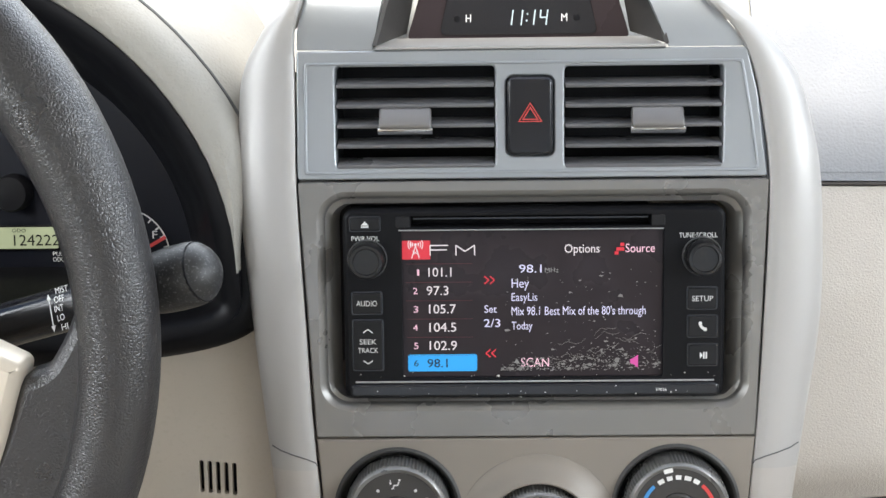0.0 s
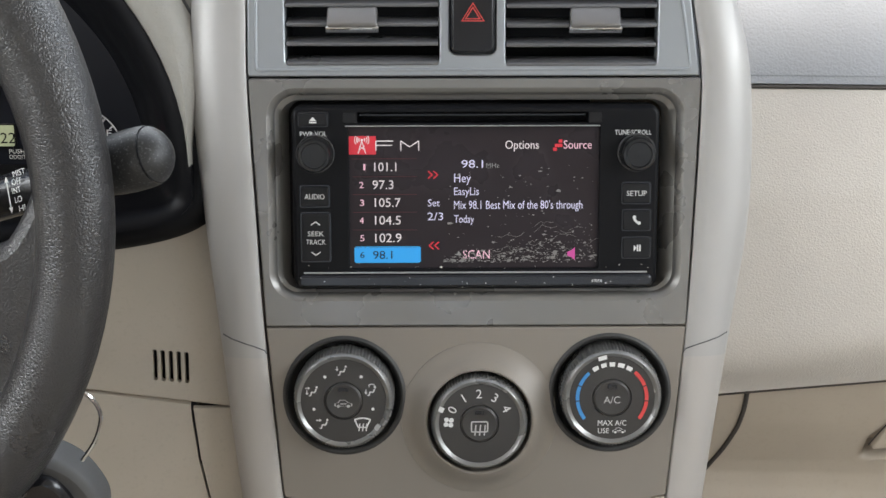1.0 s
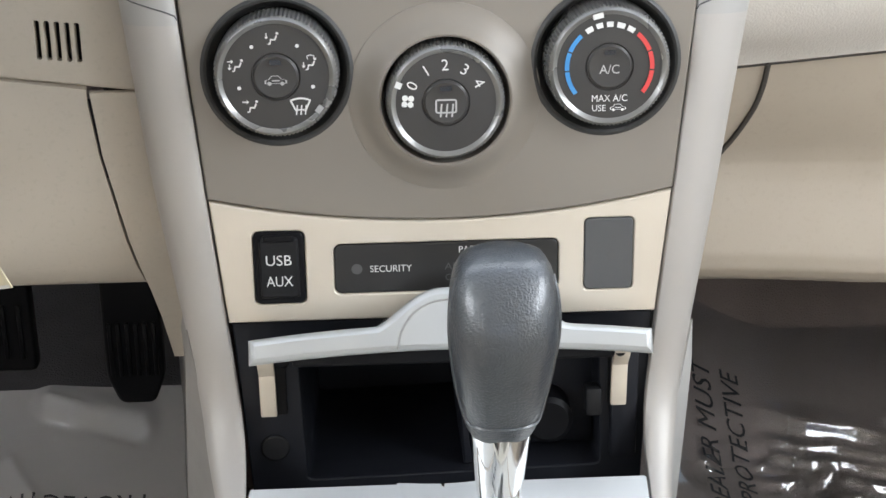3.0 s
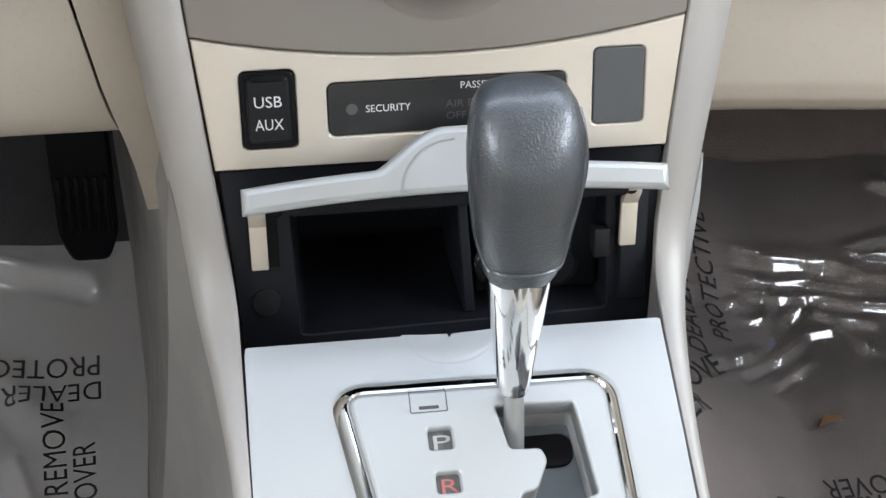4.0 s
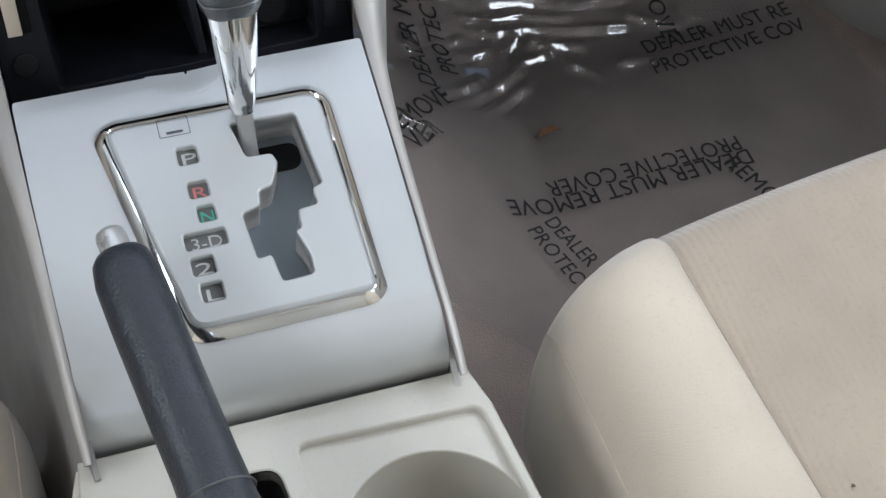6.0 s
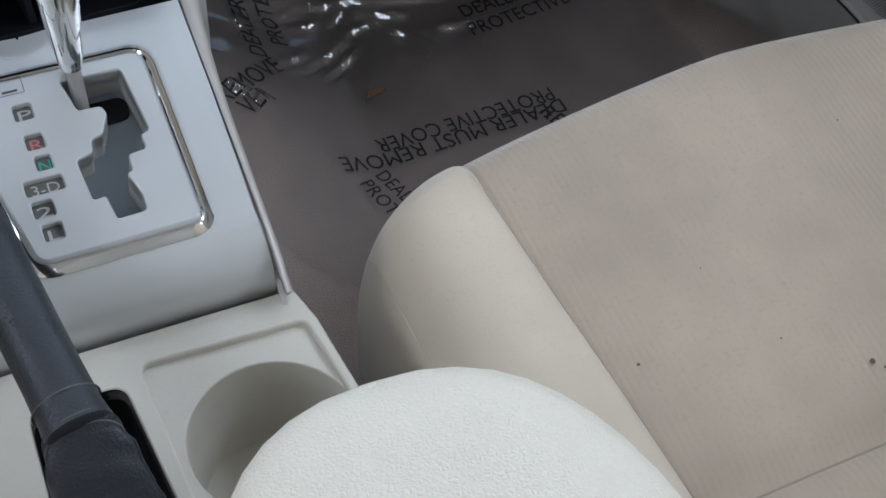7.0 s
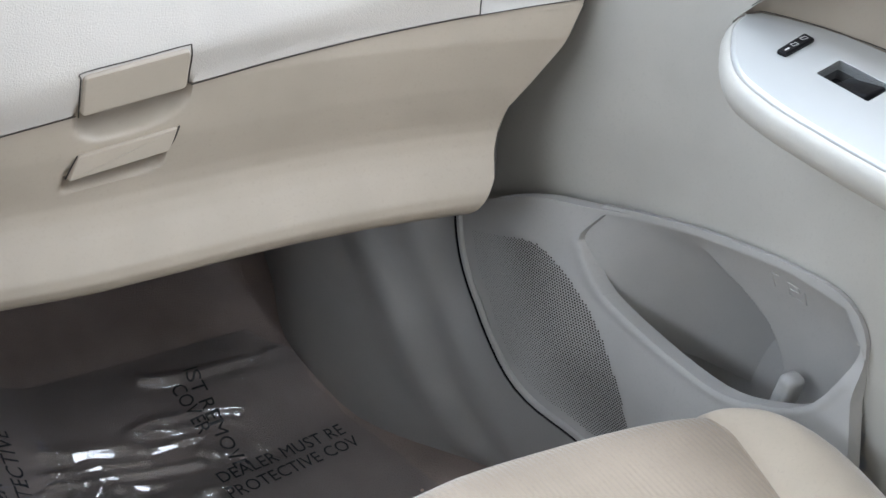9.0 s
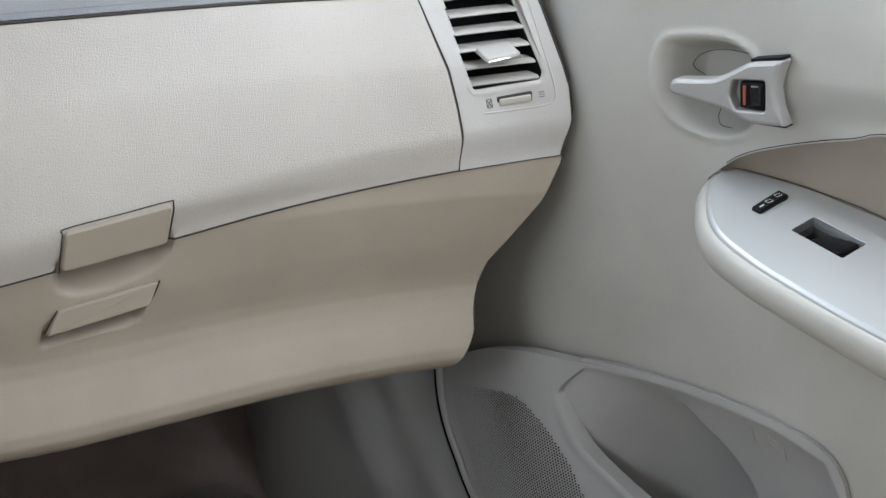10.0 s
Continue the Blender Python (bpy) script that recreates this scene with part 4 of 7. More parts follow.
    x, y = rng.uniform(-0.098, 0.098), rng.choice((rng.gauss(-0.0515, 0.0022), rng.gauss(-0.0445, 0.0012)))
    if y < -0.0555:
        continue
    s = rng.uniform(0.0001, 0.0004) * (2 if rng.random() < 0.1 else 1)
    ds.faces.new([ds.verts.new(MR @ Vector((x + s * rng.uniform(0.6, 2) * math.cos(a), y + s * math.sin(a), 0.0062 if y < -0.0485 else 0.0046))) for a in (0.3, 1.9, 3.4, 5.0)])
tagged(part("dust_specks", ds, DIRT, radio, "pale dust specks"), kind="stuff")

# ---------- clock ----------
clock = thing("dashboard_clock", "black digital clock set in a silver dashboard hood", "clock", (0, 0.06, 0.75))
rows = []
for v, d, xl, xr in ((0.1275, -0.002, -0.0818, 0.0685), (0.1280, 0.0006, -0.0816, 0.0683), (0.1292, 0.0006, -0.0805, 0.0672), (0.1310, -0.010, -0.0780, 0.0647), (0.1335, -0.034, -0.0745, 0.0612)):
    rows.append([F(lerp(xl, xr, i / 8), v, d) for i in range(9)])
part("hood_lip", thicken(loft(rows), 0.002), SILVER, clock)
for s in (0, 1):
    o = -0.0066
    sx = 1 if s else -1
    rows = []
    for v, xo in ((0.1300, 0.0750), (0.150, 0.0700), (0.168, 0.0640), (0.186, 0.0560), (0.200, 0.0480)):
        rows.append([F(o + sx * (xo + 0.003), v, -0.006 - 0.35 * (v - 0.13)), F(o + sx * (xo + 0.0012), v, 0.001 - 0.35 * (v - 0.13)), F(o + sx * (xo - 0.001), v, 0.000 - 0.35 * (v - 0.13)),
                     F(o + sx * (xo * 0.90), v + 0.003, -0.018 - 0.2 * (v - 0.13)), F(o + sx * (xo * 0.80), v + 0.006, -0.036)])
    part("hood_side", thicken(loft(rows), 0.002), DIAL, clock)
part("hood_roof", thicken(loft([[F(o + x, 0.200 + 0.0, -0.025 - dd) for x in (-0.06, -0.03, 0, 0.03, 0.06)] for dd in (0, 0.02, 0.06)]), 0.003), SILVER, clock)
disp = part("display", prism(rounded([(o - 0.060, 0.1325), (o + 0.060, 0.1325), (o + 0.046, 0.178), (o - 0.046, 0.178)], 0.004), -0.046, -0.033, MF, 0.0006), SCREEN, clock)
part("display_window", prism(rounded([(o - 0.0425, 0.1350), (o + 0.0425, 0.1350), (o + 0.034, 0.172), (o - 0.034, 0.172)], 0.004), -0.034, -0.0322, MF, 0.0003), BLACK_GLOSS, clock)
seg = []
w7, h7, t7 = 0.0036, 0.0080, 0.0007
SEGS = {"1": "bc", "4": "fgbc"}
for ch, x0 in (("1", -0.0140), ("1", -0.0088), ("1", -0.0022), ("4", 0.0045)):
    for s7 in SEGS[ch]:
        x, y = x0, 0.1399
        lean = 0.0010
        seg.append({"b": bar(x + w7 + lean * 0.5, y + h7 / 2, x + w7 + lean, y + h7, t7), "c": bar(x + w7, y, x + w7 + lean * 0.5, y + h7 / 2, t7),
                    "f": bar(x + lean * 0.5, y + h7 / 2, x + lean, y + h7, t7), "g": bar(x + 0.0006, y + h7 / 2, x + w7, y + h7 / 2, t7)}[s7])
seg += [ring(-0.0022, 0.1422, 0.0005, 8), ring(-0.0018, 0.1458, 0.0005, 8)]
marks(seg, MF, -0.0318, GLOW_CLOCK, disp, "digits")
lettering("H", at(MF, o - 0.0285, 0.1418), 0.0042, 0.0028, WHITE_PRINT, disp, -0.0318)
lettering("M", at(MF, o + 0.0225, 0.1418), 0.0042, 0.0032, WHITE_PRINT, disp, -0.0318)
for x in (o - 0.0330, o + 0.0310):
    part("set_button", lathe([(0.0018, -0.034), (0.0016, -0.0314), (0.0, -0.0312)], MF @ Matrix.Translation((x, 0.1435, 0)), 16), BLACK, disp)

# ---------- centre console ----------
console = thing("centre_console", "silver and beige centre console between the front seats", "console", (0, -0.25, 0.03))
for sx in (-1, 1):
    part("console_edge_trim", trim_skin(sx, CUT - 1, len(line), -0.0004), CONSOLE_TRIM, console, "silver console edge trim")
    # side skirt down to the carpet
    rows = []
    for i in range(54, len(line), 2):
        y, z = line[i][0], line[i][1]
        xo = line[i][5] if sx > 0 else line[i][3]
        if sx > 0:
            prof = ((xo - 0.002, z - 0.020), (xo + 0.001, z - 0.05), (xo + 0.003, z - 0.10), (xo + 0.005, z - 0.16), (xo + 0.006, -0.02))
        else:
            foot = 0.1775 - xo
            prof = [(xo - 0.003, z - 0.016)] + [(xo + foot * g ** 1.25, lerp(z - 0.016, -0.02, g ** 0.85)) for g in (0.08, 0.2, 0.35, 0.5, 0.65, 0.8, 0.92, 1.0)]
        rows.append([Vector((sx * x, y, zz)) for x, zz in prof])
    # only the driver side takes the tone darkened for shade
    part("side_panel", thicken(loft(rows), 0.003), DOOR_LOWER if sx > 0 else SHADED_SIDE, console, "grey-beige plastic console side")
    rows = []
    for k, (y, z, xo) in enumerate(((0.16, 0.56, 0.150), (0.05, 0.54, 0.150), (-0.03, 0.43, 0.137), (-0.055, 0.40, 0.131), (-0.080, 0.375, 0.126), (-0.098, 0.347, 0.120))):
        if sx > 0:
            prof = ((xo - 0.020, 0.0, z + 0.01), (xo - 0.014, 0.01, z - 0.03), (xo - 0.012, 0.03, z - 0.09), (xo - 0.010, 0.05, z - 0.16), (xo - 0.008, 0.07, -0.02))
        else:
            yf = lerp(0.42, -0.07, k / 5)
            foot = table(yf, [-0.10, 0.09, 0.2, 0.24, 0.31, 0.42], [0.1775, 0.1765, 0.1825, 0.1890, 0.1975, 0.2080])
            prof = [(xo - 0.010, 0.0, z + 0.005)] + [(lerp(xo, foot, g ** 1.2), (yf - y) * g, lerp(z - 0.01, -0.02 + 0.35 * max(0.0, yf - 0.12), g ** 0.85)) for g in (0.06, 0.15, 0.3, 0.45, 0.6, 0.75, 0.9, 1.0)]
        rows.append([Vector((sx * x, y + dy, zz)) for x, dy, zz in prof])
    part("front_side_panel", thicken(loft(rows), 0.003), SHADED_SIDE, console, "grey-beige plastic panel beside the footwell")

# open storage bin under the switch panel
bin_outer = [(-0.1010, -0.2400), (-0.0955, -0.3300), (0.0985, -0.3300), (0.1015, -0.2400)]
bin_hole = rounded([(-0.0705, -0.2560), (-0.0680, -0.3250), (0.0775, -0.3215), (0.0757, -0.2560)], 0.003, 3)
part("bin_frame", plate(bin_outer, [bin_hole], -0.012, -0.0040, MF, 0.0008), DARK_BIN, console)
rows = []
for d, sc in ((-0.006, 1.0), (-0.05, 0.985), (-0.11, 0.96)):
    rows.append([F(0.004 + (x - 0.004) * sc, -0.288 + (v + 0.288) * sc, d) for x, v in bin_hole])
bin_bm = loft(rows, closed=True)
bin_bm.faces.new([bin_bm.verts.new(q) for q in rows[-1]])
part("storage_bin", bin_bm, DARK_BIN, console, "empty dark plastic storage bin")
part("bin_shelf_line", rbox(-0.030, -0.2760, -0.075, 0.074, 0.0012, 0.05, 0.0004, M=MF), BLACK, console)
part("bin_divider", prism([(0.0060, -0.2560), (0.0098, -0.3225), (0.0150, -0.3222), (0.0110, -0.2560)], -0.09, -0.010, MF, 0.001), DARK_BIN, console)
KS = MF @ Matrix.Translation((0.0300, -0.3010, -0.020))
sock = part("power_socket", lathe([(0.0142, -0.004), (0.0142, 0.002), (0.0130, 0.0034), (0.0112, 0.0030), (0.0106, -0.02), (0.0, -0.02)], KS, 36), CHROME, console, "round chrome power socket")
part("socket_contact", lathe([(0.0030, -0.020), (0.0028, -0.012), (0.0, -0.011)], KS, 16), SATIN, sock)
part("socket_panel", prism(rrect(0.047, -0.290, 0.060, 0.058, 0.002, 2), -0.045, -0.024, MF, 0.001), DARK_BIN, console)
part("socket_cap", lathe([(0.0128, -0.020), (0.0125, 0.004), (0.0100, 0.006), (0.0, 0.0055)], MF @ Matrix.Translation((0.0520, -0.2985, -0.012)), 28), BLACK, console)
part("cap_clip", rbox(0.0735, -0.2860, -0.004, 0.008, 0.015, 0.010, 0.0015, M=MF), BUTTON, console)
part("screw_cover", lathe([(0.0072, -0.006), (0.0070, -0.0030), (0.0062, -0.0024), (0.0, -0.0026)], MF @ Matrix.Translation((-0.0835, -0.3065, 0)), 28), BUTTON, console)
part("right_frame_rib", rbox(0.0885, -0.2860, -0.002, 0.013, 0.060, 0.006, 0.0015, M=MF), DARK_BIN, console)

# raised bin lid seen on its edge, with a finger tab and two hinge arms


def lid_top(x):
    return 0.0062 - 0.0050 * (abs(x) / 0.09) ** 2 + 0.0165 * (step((x + 0.034) / 0.030) ** 0.7 - step((x - 0.030) / 0.026))


n = 60
up = [(lerp(-0.0925, 0.094, i / n), lid_top(lerp(-0.0925, 0.094, i / n))) for i in range(n + 1)]
lo = [(lerp(0.094, -0.0925, i / 20), -0.0060 - 0.0045 * (abs(lerp(0.094, -0.0925, i / 20)) / 0.09) ** 2) for i in range(21)]
MLF = Matrix(((1, 0, 0, 0.0015), (0, 0.69, -0.7238, -0.112), (0, 0.7238, 0.69, 0.4080), (0, 0, 0, 1)))
lid = part("bin_lid", prism(up + lo, -0.010, 0.006, MLF, 0.0030), PLATE_SILVER, console, "raised silver bin lid")
part("lid_lining", prism(rrect(0.002, -0.0085, 0.150, 0.007, 0.002, 2), -0.030, -0.001, MLF, 0.001), BLACK, lid)
part("tab_groove", tube([MLF @ Vector((x, y, 0.0061)) for x, y in smooth_curve([(-0.0240, -0.0050), (-0.0228, 0.0015), (-0.0200, 0.0070), (-0.0150, 0.0125), (-0.0080, 0.0160), (0.0, 0.0172)], 5)], 0.0005, 6), SATIN, lid)
for x0 in (-0.0853, 0.0852):
    arm = [F(x0, -0.2480, 0.012), F(x0, -0.2570, 0.009), F(x0, -0.2640, 0.0030), F(x0, -0.2860, 0.0010)]
    bm = bmesh.new()
    for a, c in zip(arm, arm[1:]):
        m, dv = (a + c) / 2, (c - a)
        R = Matrix.Translation(m) @ dv.to_track_quat("Y", "Z").to_matrix().to_4x4()
        rbox(0, 0, 0, 0.0078, dv.length + 0.002, 0.0030, 0.0006, M=R, bm=bm)
    part("hinge_arm", bm, CREAM_SILVER, lid, "pale hinge arm")
    part("arm_slot", prism(rrect(x0 + 0.0020, -0.2730, 0.0135, 0.0310, 0.001, 2), -0.004, -0.0030, MF, 0.0003), BLACK, lid)
    part("damper", lathe([(0.0042, -0.006), (0.0042, 0.004), (0.0030, 0.005), (0.0, 0.005)], MF @ Matrix.Translation((x0 + (0.008 if x0 < 0 else -0.001), -0.2540, 0.006)), 16), BLACK, lid)

# silver plate round the gear selector
sel = rounded([(-0.0590, -0.0255), (-0.0360, -0.1545), (0.0695, -0.1545), (0.0685, -0.0265)], 0.014, 8)
sel_top = [(x, y + 0.0045 * (1 - ((x - 0.005) / 0.064) ** 2) * (1 if y > -0.06 else -0.3)) for x, y in sel]
dip = [(-0.0025 + 0.0208 * math.cos(a), 0.0004 - 0.0156 * math.sin(a)) for a in np.linspace(0.0, math.pi, 28)]
flat = [(0.0948, -0.0014), (0.0945, -0.060), (0.0935, -0.120), (0.0926, -0.150), (-0.0926, -0.150), (-0.0935, -0.120), (-0.0945, -0.060), (-0.0948, -0.0040), (-0.0940, -0.0008)]
edge_l = [(-0.0235 - 0.0715 * (1 - k), -0.0006) for k in np.linspace(0.03, 1, 8)]
edge_r = [(0.0185 + 0.0755 * k, -0.0006) for k in np.linspace(0, 0.995, 8)]
front = edge_l + [(x, y - 0.001) for x, y in reversed(dip)] + edge_r
part("selector_surround", plate(flat + front, [inset(sel_top, 0.004)], -0.004, 0.0, MS, 0, hole_bevel=0), PLATE_SILVER, console, "bright silver console plate")
rows = [[S(-0.0025 + (x + 0.0025) * 1.06, y * 1.06, -0.0007) for x, y in dip]]
for k in np.linspace(0, 1, 9):
    rows.append([S(-0.0025 + (x + 0.0025) * (1 - k * 0.96), y * (1 - k * 0.9), -0.0004 - 0.0016 * math.sin(k * 1.4)) for x, y in dip])
part("finger_dip", loft(rows), PLATE_SILVER, console, "", 80)
prof = smooth_curve([(-0.150, 0.0), (-0.154, -0.0001), (-0.159, -0.0007), (-0.170, -0.0042), (-0.180, -0.0112), (-0.1855, -0.0200), (-0.1880, -0.0300), (-0.1885, -0.0420)], 6)
rows = []
for y, d in prof:
    hw = table(-y, [0.15, 0.165, 0.1885], [0.0926, 0.0930, 0.0938])
    rows.append([S(x, y, d) for x in np.linspace(-hw, hw, 9)])
part("plate_lip", thicken(loft(rows), 0.003), PLATE_SILVER, console, "", 60)

selector = thing("gear_selector_panel", "silver gear selector gate with chrome surround and letter windows", "gear selector", (0.005, -0.23, 0.30))
ringbm = bmesh.new()
MG = MS @ Matrix.Translation((-0.0004, -0.0022, 0.0034))   # the raised gate
MH = MS @ Matrix.Translation((0, -0.0002, 0.0034))
lv = [(MS, inset(sel_top, -0.0012), -0.002), (MS, inset(sel_top, -0.0010), 0.0006), (MS, inset(sel_top, -0.0002), 0.0014), (MH, inset(sel_top, 0.0030), 0.0010), (MH, inset(sel_top, 0.0050), 0.0020), (MH, inset(sel_top, 0.0060), 0.0012), (MH, inset(sel_top, 0.0063), -0.001)]
loft([[m @ Vector((x, y, d)) for x, y in p] for m, p, d in lv], ringbm, closed=True)
part("chrome_surround", ringbm, CHROME, selector)
gate = rounded([(0.0125, -0.0385), (0.0475, -0.0395), (0.0515, -0.0830), (0.0455, -0.0845), (0.0462, -0.0940), (0.0352, -0.0950), (0.0345, -0.1056), (0.0312, -0.1066), (0.0355, -0.1215), (0.0348, -0.1318), (0.0182, -0.1325),
                (0.0162, -0.1165), (0.0087, -0.1175), (0.0068, -0.0910), (0.0172, -0.0885), (0.0185, -0.0800), (0.0258, -0.0785), (0.0320, -0.0660), (0.0300, -0.0600), (0.0165, -0.0595)], 0.0022, 3)
LET = [("P", -0.0128, -0.0519, 0.0106, 0.0102, LETTER_PRINT), ("R", -0.0116, -0.0723, 0.0104, 0.0096, material("faded_red_print", (0.55, 0.17, 0.15), 0.5, bump=0.0)), ("N", -0.0105, -0.0866, 0.0092, 0.0092, GREEN_PRINT),
       ("3-D", -0.0142, -0.1008, 0.0218, 0.0092, LETTER_PRINT), ("2", -0.0186, -0.1148, 0.0118, 0.0100, LETTER_PRINT), ("L", -0.0173, -0.1297, 0.0110, 0.0100, LETTER_PRINT)]
inner = [(x + 0.0004, y + 0.0020) for x, y in inset(sel_top, 0.0060)]
holes = [gate] + [rrect(x, y, w, h, 0.0014, 3) for _, x, y, w, h, _ in LET]
part("gate_plate", plate(inner, holes, -0.010, 0.0024, MG, 0.0022, hole_bevel=0.0009), PLATE_SILVER, selector)
part("gate_well", loft([[MG @ Vector((x, y, d)) for x, y in gate] for d in (0.0, -0.022)], closed=True), DOOR_LOWER, selector)
part("gate_slide", prism(rrect(0.029, -0.086, 0.075, 0.120, 0.004, 3), -0.026, -0.022, MG, 0.001), material("slate_slide_plastic", (0.20, 0.23, 0.26), 0.4, bump=0.1), selector, "slate grey gate slide")
part("slide_slot", prism(rrect(0.033, -0.052, 0.030, 0.016, 0.006, 4), -0.022, -0.0205, MG, 0.0005), BLACK, selector)
for txt, x, y, w, h, mat in LET:
    win = part("letter_window", prism(rrect(x, y, w + 0.001, h + 0.001, 0.001, 2), -0.008, -0.0016, MG, 0), SMOKED, selector)
    lettering(txt, at(MG, x + 0.0004, y - 0.0036), 0.0068, w * 0.72, mat, win, -0.0012, "CENTER")
q = rrect(-0.0162, -0.0343, 0.0164, 0.0104, 0.0004, 1)
qi = inset(q, 0.0004)
marks([[q[i], q[(i + 1) % len(q)], qi[(i + 1) % len(q)], qi[i]] for i in range(len(q))] + [bar(-0.0205, -0.0372, -0.0118, -0.0372, 0.0016)], MG, 0.0027, BLANK_GREY, selector, "shift_lock_cover_outline")

lever = thing("gear_lever", "automatic gear lever with black leather knob and chrome shaft", "gear lever", (0.021, -0.19, 0.33))
base, mid, top = Vector((0.0205, -0.193, 0.318)), Vector((0.0205, -0.180, 0.345)), Vector((0.0204, -0.168, 0.408))
part("rod", tube([base, mid + Vector((0, 0, 0.004))], 0.0046, 16), SATIN, lever)
AX = (top - mid).normalized()
MK = Matrix.Translation(mid) @ AX.to_track_quat("Z", "X").to_matrix().to_4x4()
part("chrome_shaft", lathe([(0.0, -0.001), (0.0060, -0.001), (0.0066, 0.0), (0.0064, 0.002), (0.0072, 0.004), (0.0080, 0.010), (0.0110, 0.035), (0.0140, 0.062), (0.0144, 0.068), (0.0, 0.068)], MK, 40), CHROME, lever)
rows = []
NK = 36
for h, wx, wy, oy in ((0.0630, 0.0120, 0.0115, 0.0), (0.0636, 0.0140, 0.0135, 0.0), (0.0665, 0.0155, 0.0150, 0.0), (0.0735, 0.0172, 0.0168, 0.001), (0.085, 0.0194, 0.0188, 0.002), (0.100, 0.0216, 0.0200, 0.003), (0.113, 0.0229, 0.0206, 0.0045),
                      (0.123, 0.0230, 0.0202, 0.0035), (0.131, 0.0222, 0.0190, 0.0010), (0.1375, 0.0206, 0.0168, -0.0020), (0.1420, 0.0176, 0.0132, -0.0045), (0.1445, 0.0115, 0.0082, -0.0060), (0.1452, 0.0006, 0.0006, -0.0065)):
    rows.append([])
    for k in range(NK):
        a = 2 * math.pi * k / NK
        cx, cy = math.cos(a), math.sin(a)
        e = 0.82
        rows[-1].append(MK @ Vector((wy * math.copysign(abs(cx) ** e, cx) * 1.0 + oy, wx * math.copysign(abs(cy) ** e, cy), 0.060 + (h - 0.060) * 1.04)))
knob_bm = loft(rows, closed=True, caps=True)
kf = min(range(NK), key=lambda k: rows[6][k].y)
seam_pts = [rows[i][(kf - 8) % NK] for i in range(9, 3, -1)] + [rows[3][(kf + q) % NK] for q in range(-6, 7, 2)] + [rows[i][(kf + 8) % NK] for i in range(4, 10)]
shift_knob = part("knob", knob_bm, LEATHER, lever, "black grained leather knob", 60)
part("knob_seam", tube(smooth_curve(seam_pts, 3), 0.0009, 6), LEATHER, shift_knob)

# ---------- dashboard, passenger side ----------
def dash_y(x, z):
    if z < 0.44:
        z -= 0.008 * (1 - step((x - 0.13) / 0.14)) * step((0.44 - z) / 0.04)
    y = table(z, [0.345, 0.35, 0.355, 0.36, 0.367, 0.375, 0.39, 0.40, 0.41, 0.42, 0.43, 0.46, 0.50, 0.525, 0.56, 0.60, 0.64, 0.652, 0.68, 0.70, 0.72, 0.74, 0.755, 0.765],
              [0.03, -0.018, -0.029, -0.0335, -0.0350, -0.0325, -0.0230, -0.0165, -0.0112, -0.0075, -0.0065, -0.0075, -0.0060, 0.0, 0.014, 0.030, 0.052, 0.061, 0.088, 0.110, 0.134, 0.165, 0.200, 0.25])
    s = min(1, max(0, (x - 0.38) / 0.30))
    crease = 0.518 + 0.094 * (x - 0.2)
    if crease - 0.030 < z < 0.64:
        y -= 0.0068 * (step((z - crease + 0.030) / 0.030) if z < crease else max(0.0, 1 - (z - crease) / (0.64 - crease)))
    return y - 0.045 * s * s


def dash_end(z):
    return table(z, [0.34, 0.367, 0.387, 0.406, 0.443, 0.493, 0.526, 0.56, 0.584, 0.644, 0.70, 0.77], [0.560, 0.578, 0.591, 0.595, 0.607, 0.646, 0.663, 0.670, 0.671, 0.659, 0.655, 0.65])


def seam_z(x):
    return 0.487 + 0.094 * (x - 0.2)


def inside(px, py, pts):
    ins = False
    for (x0, y0), (x1, y1) in zip(pts, pts[1:] + pts[:1]):
        if (y0 > py) != (y1 > py) and px < (x1 - x0) * (py - y0) / (y1 - y0) + x0:
            ins = not ins
    return ins


def border(px, py, pts):
    """Distance from a point to an outline, positive inside."""
    best = 9.0
    for (x0, y0), (x1, y1) in zip(pts, pts[1:] + pts[:1]):
        dx, dy = x1 - x0, y1 - y0
        t = min(1, max(0, ((px - x0) * dx + (py - y0) * dy) / (dx * dx + dy * dy + 1e-12)))
        best = min(best, math.hypot(px - x0 - t * dx, py - y0 - t * dy))
    return best if inside(px, py, pts) else -best


dash = thing("passenger_dashboard", "beige passenger dashboard with glove box and upper pad", "dashboard", (0.4, 0.0, 0.5))
latch_recess = rounded([(0.2515, 0.5000), (0.2520, 0.4776), (0.2640, 0.4710), (0.2913, 0.4720), (0.3215, 0.4790), (0.3350, 0.4900), (0.3350, 0.5060)], 0.006, 3)
pull_recess = rounded([(0.2415, 0.4500), (0.2385, 0.4325), (0.2749, 0.4340), (0.3120, 0.4372), (0.3190, 0.4560)], 0.003, 3)


def dash_skin(z_lo, z_hi, x_lo, x_hi, nx, nz, dent=(), back=0.0):
    rows = []
    for j in range(nz + 1):
        row = []
        for i in range(nx + 1):
            fx, fz = i / nx, j / nz
            z = lerp(z_lo(lerp(0.14, 0.66, fx)), z_hi(lerp(0.14, 0.66, fx)), fz)
            x = lerp(x_lo(z), x_hi(z), fx)
            z = lerp(z_lo(x), z_hi(x), fz)
            y = dash_y(x, z) + back
            for pts, deep, soft in dent:
                y += deep * step(border(x, z, pts) / soft + 0.3)
            row.append(Vector((x, y, z)))
        rows.append(row)
    return rows


def rolled(rows, t=0.004):
    """Softens the edges of a skin by turning its border back from the eye."""
    rows = [list(r) for r in rows]
    rows.insert(0, [p + Vector((0, t, t * 0.25)) for p in rows[0]])
    rows.append([p + Vector((0, t, -t * 0.25)) for p in rows[-1]])
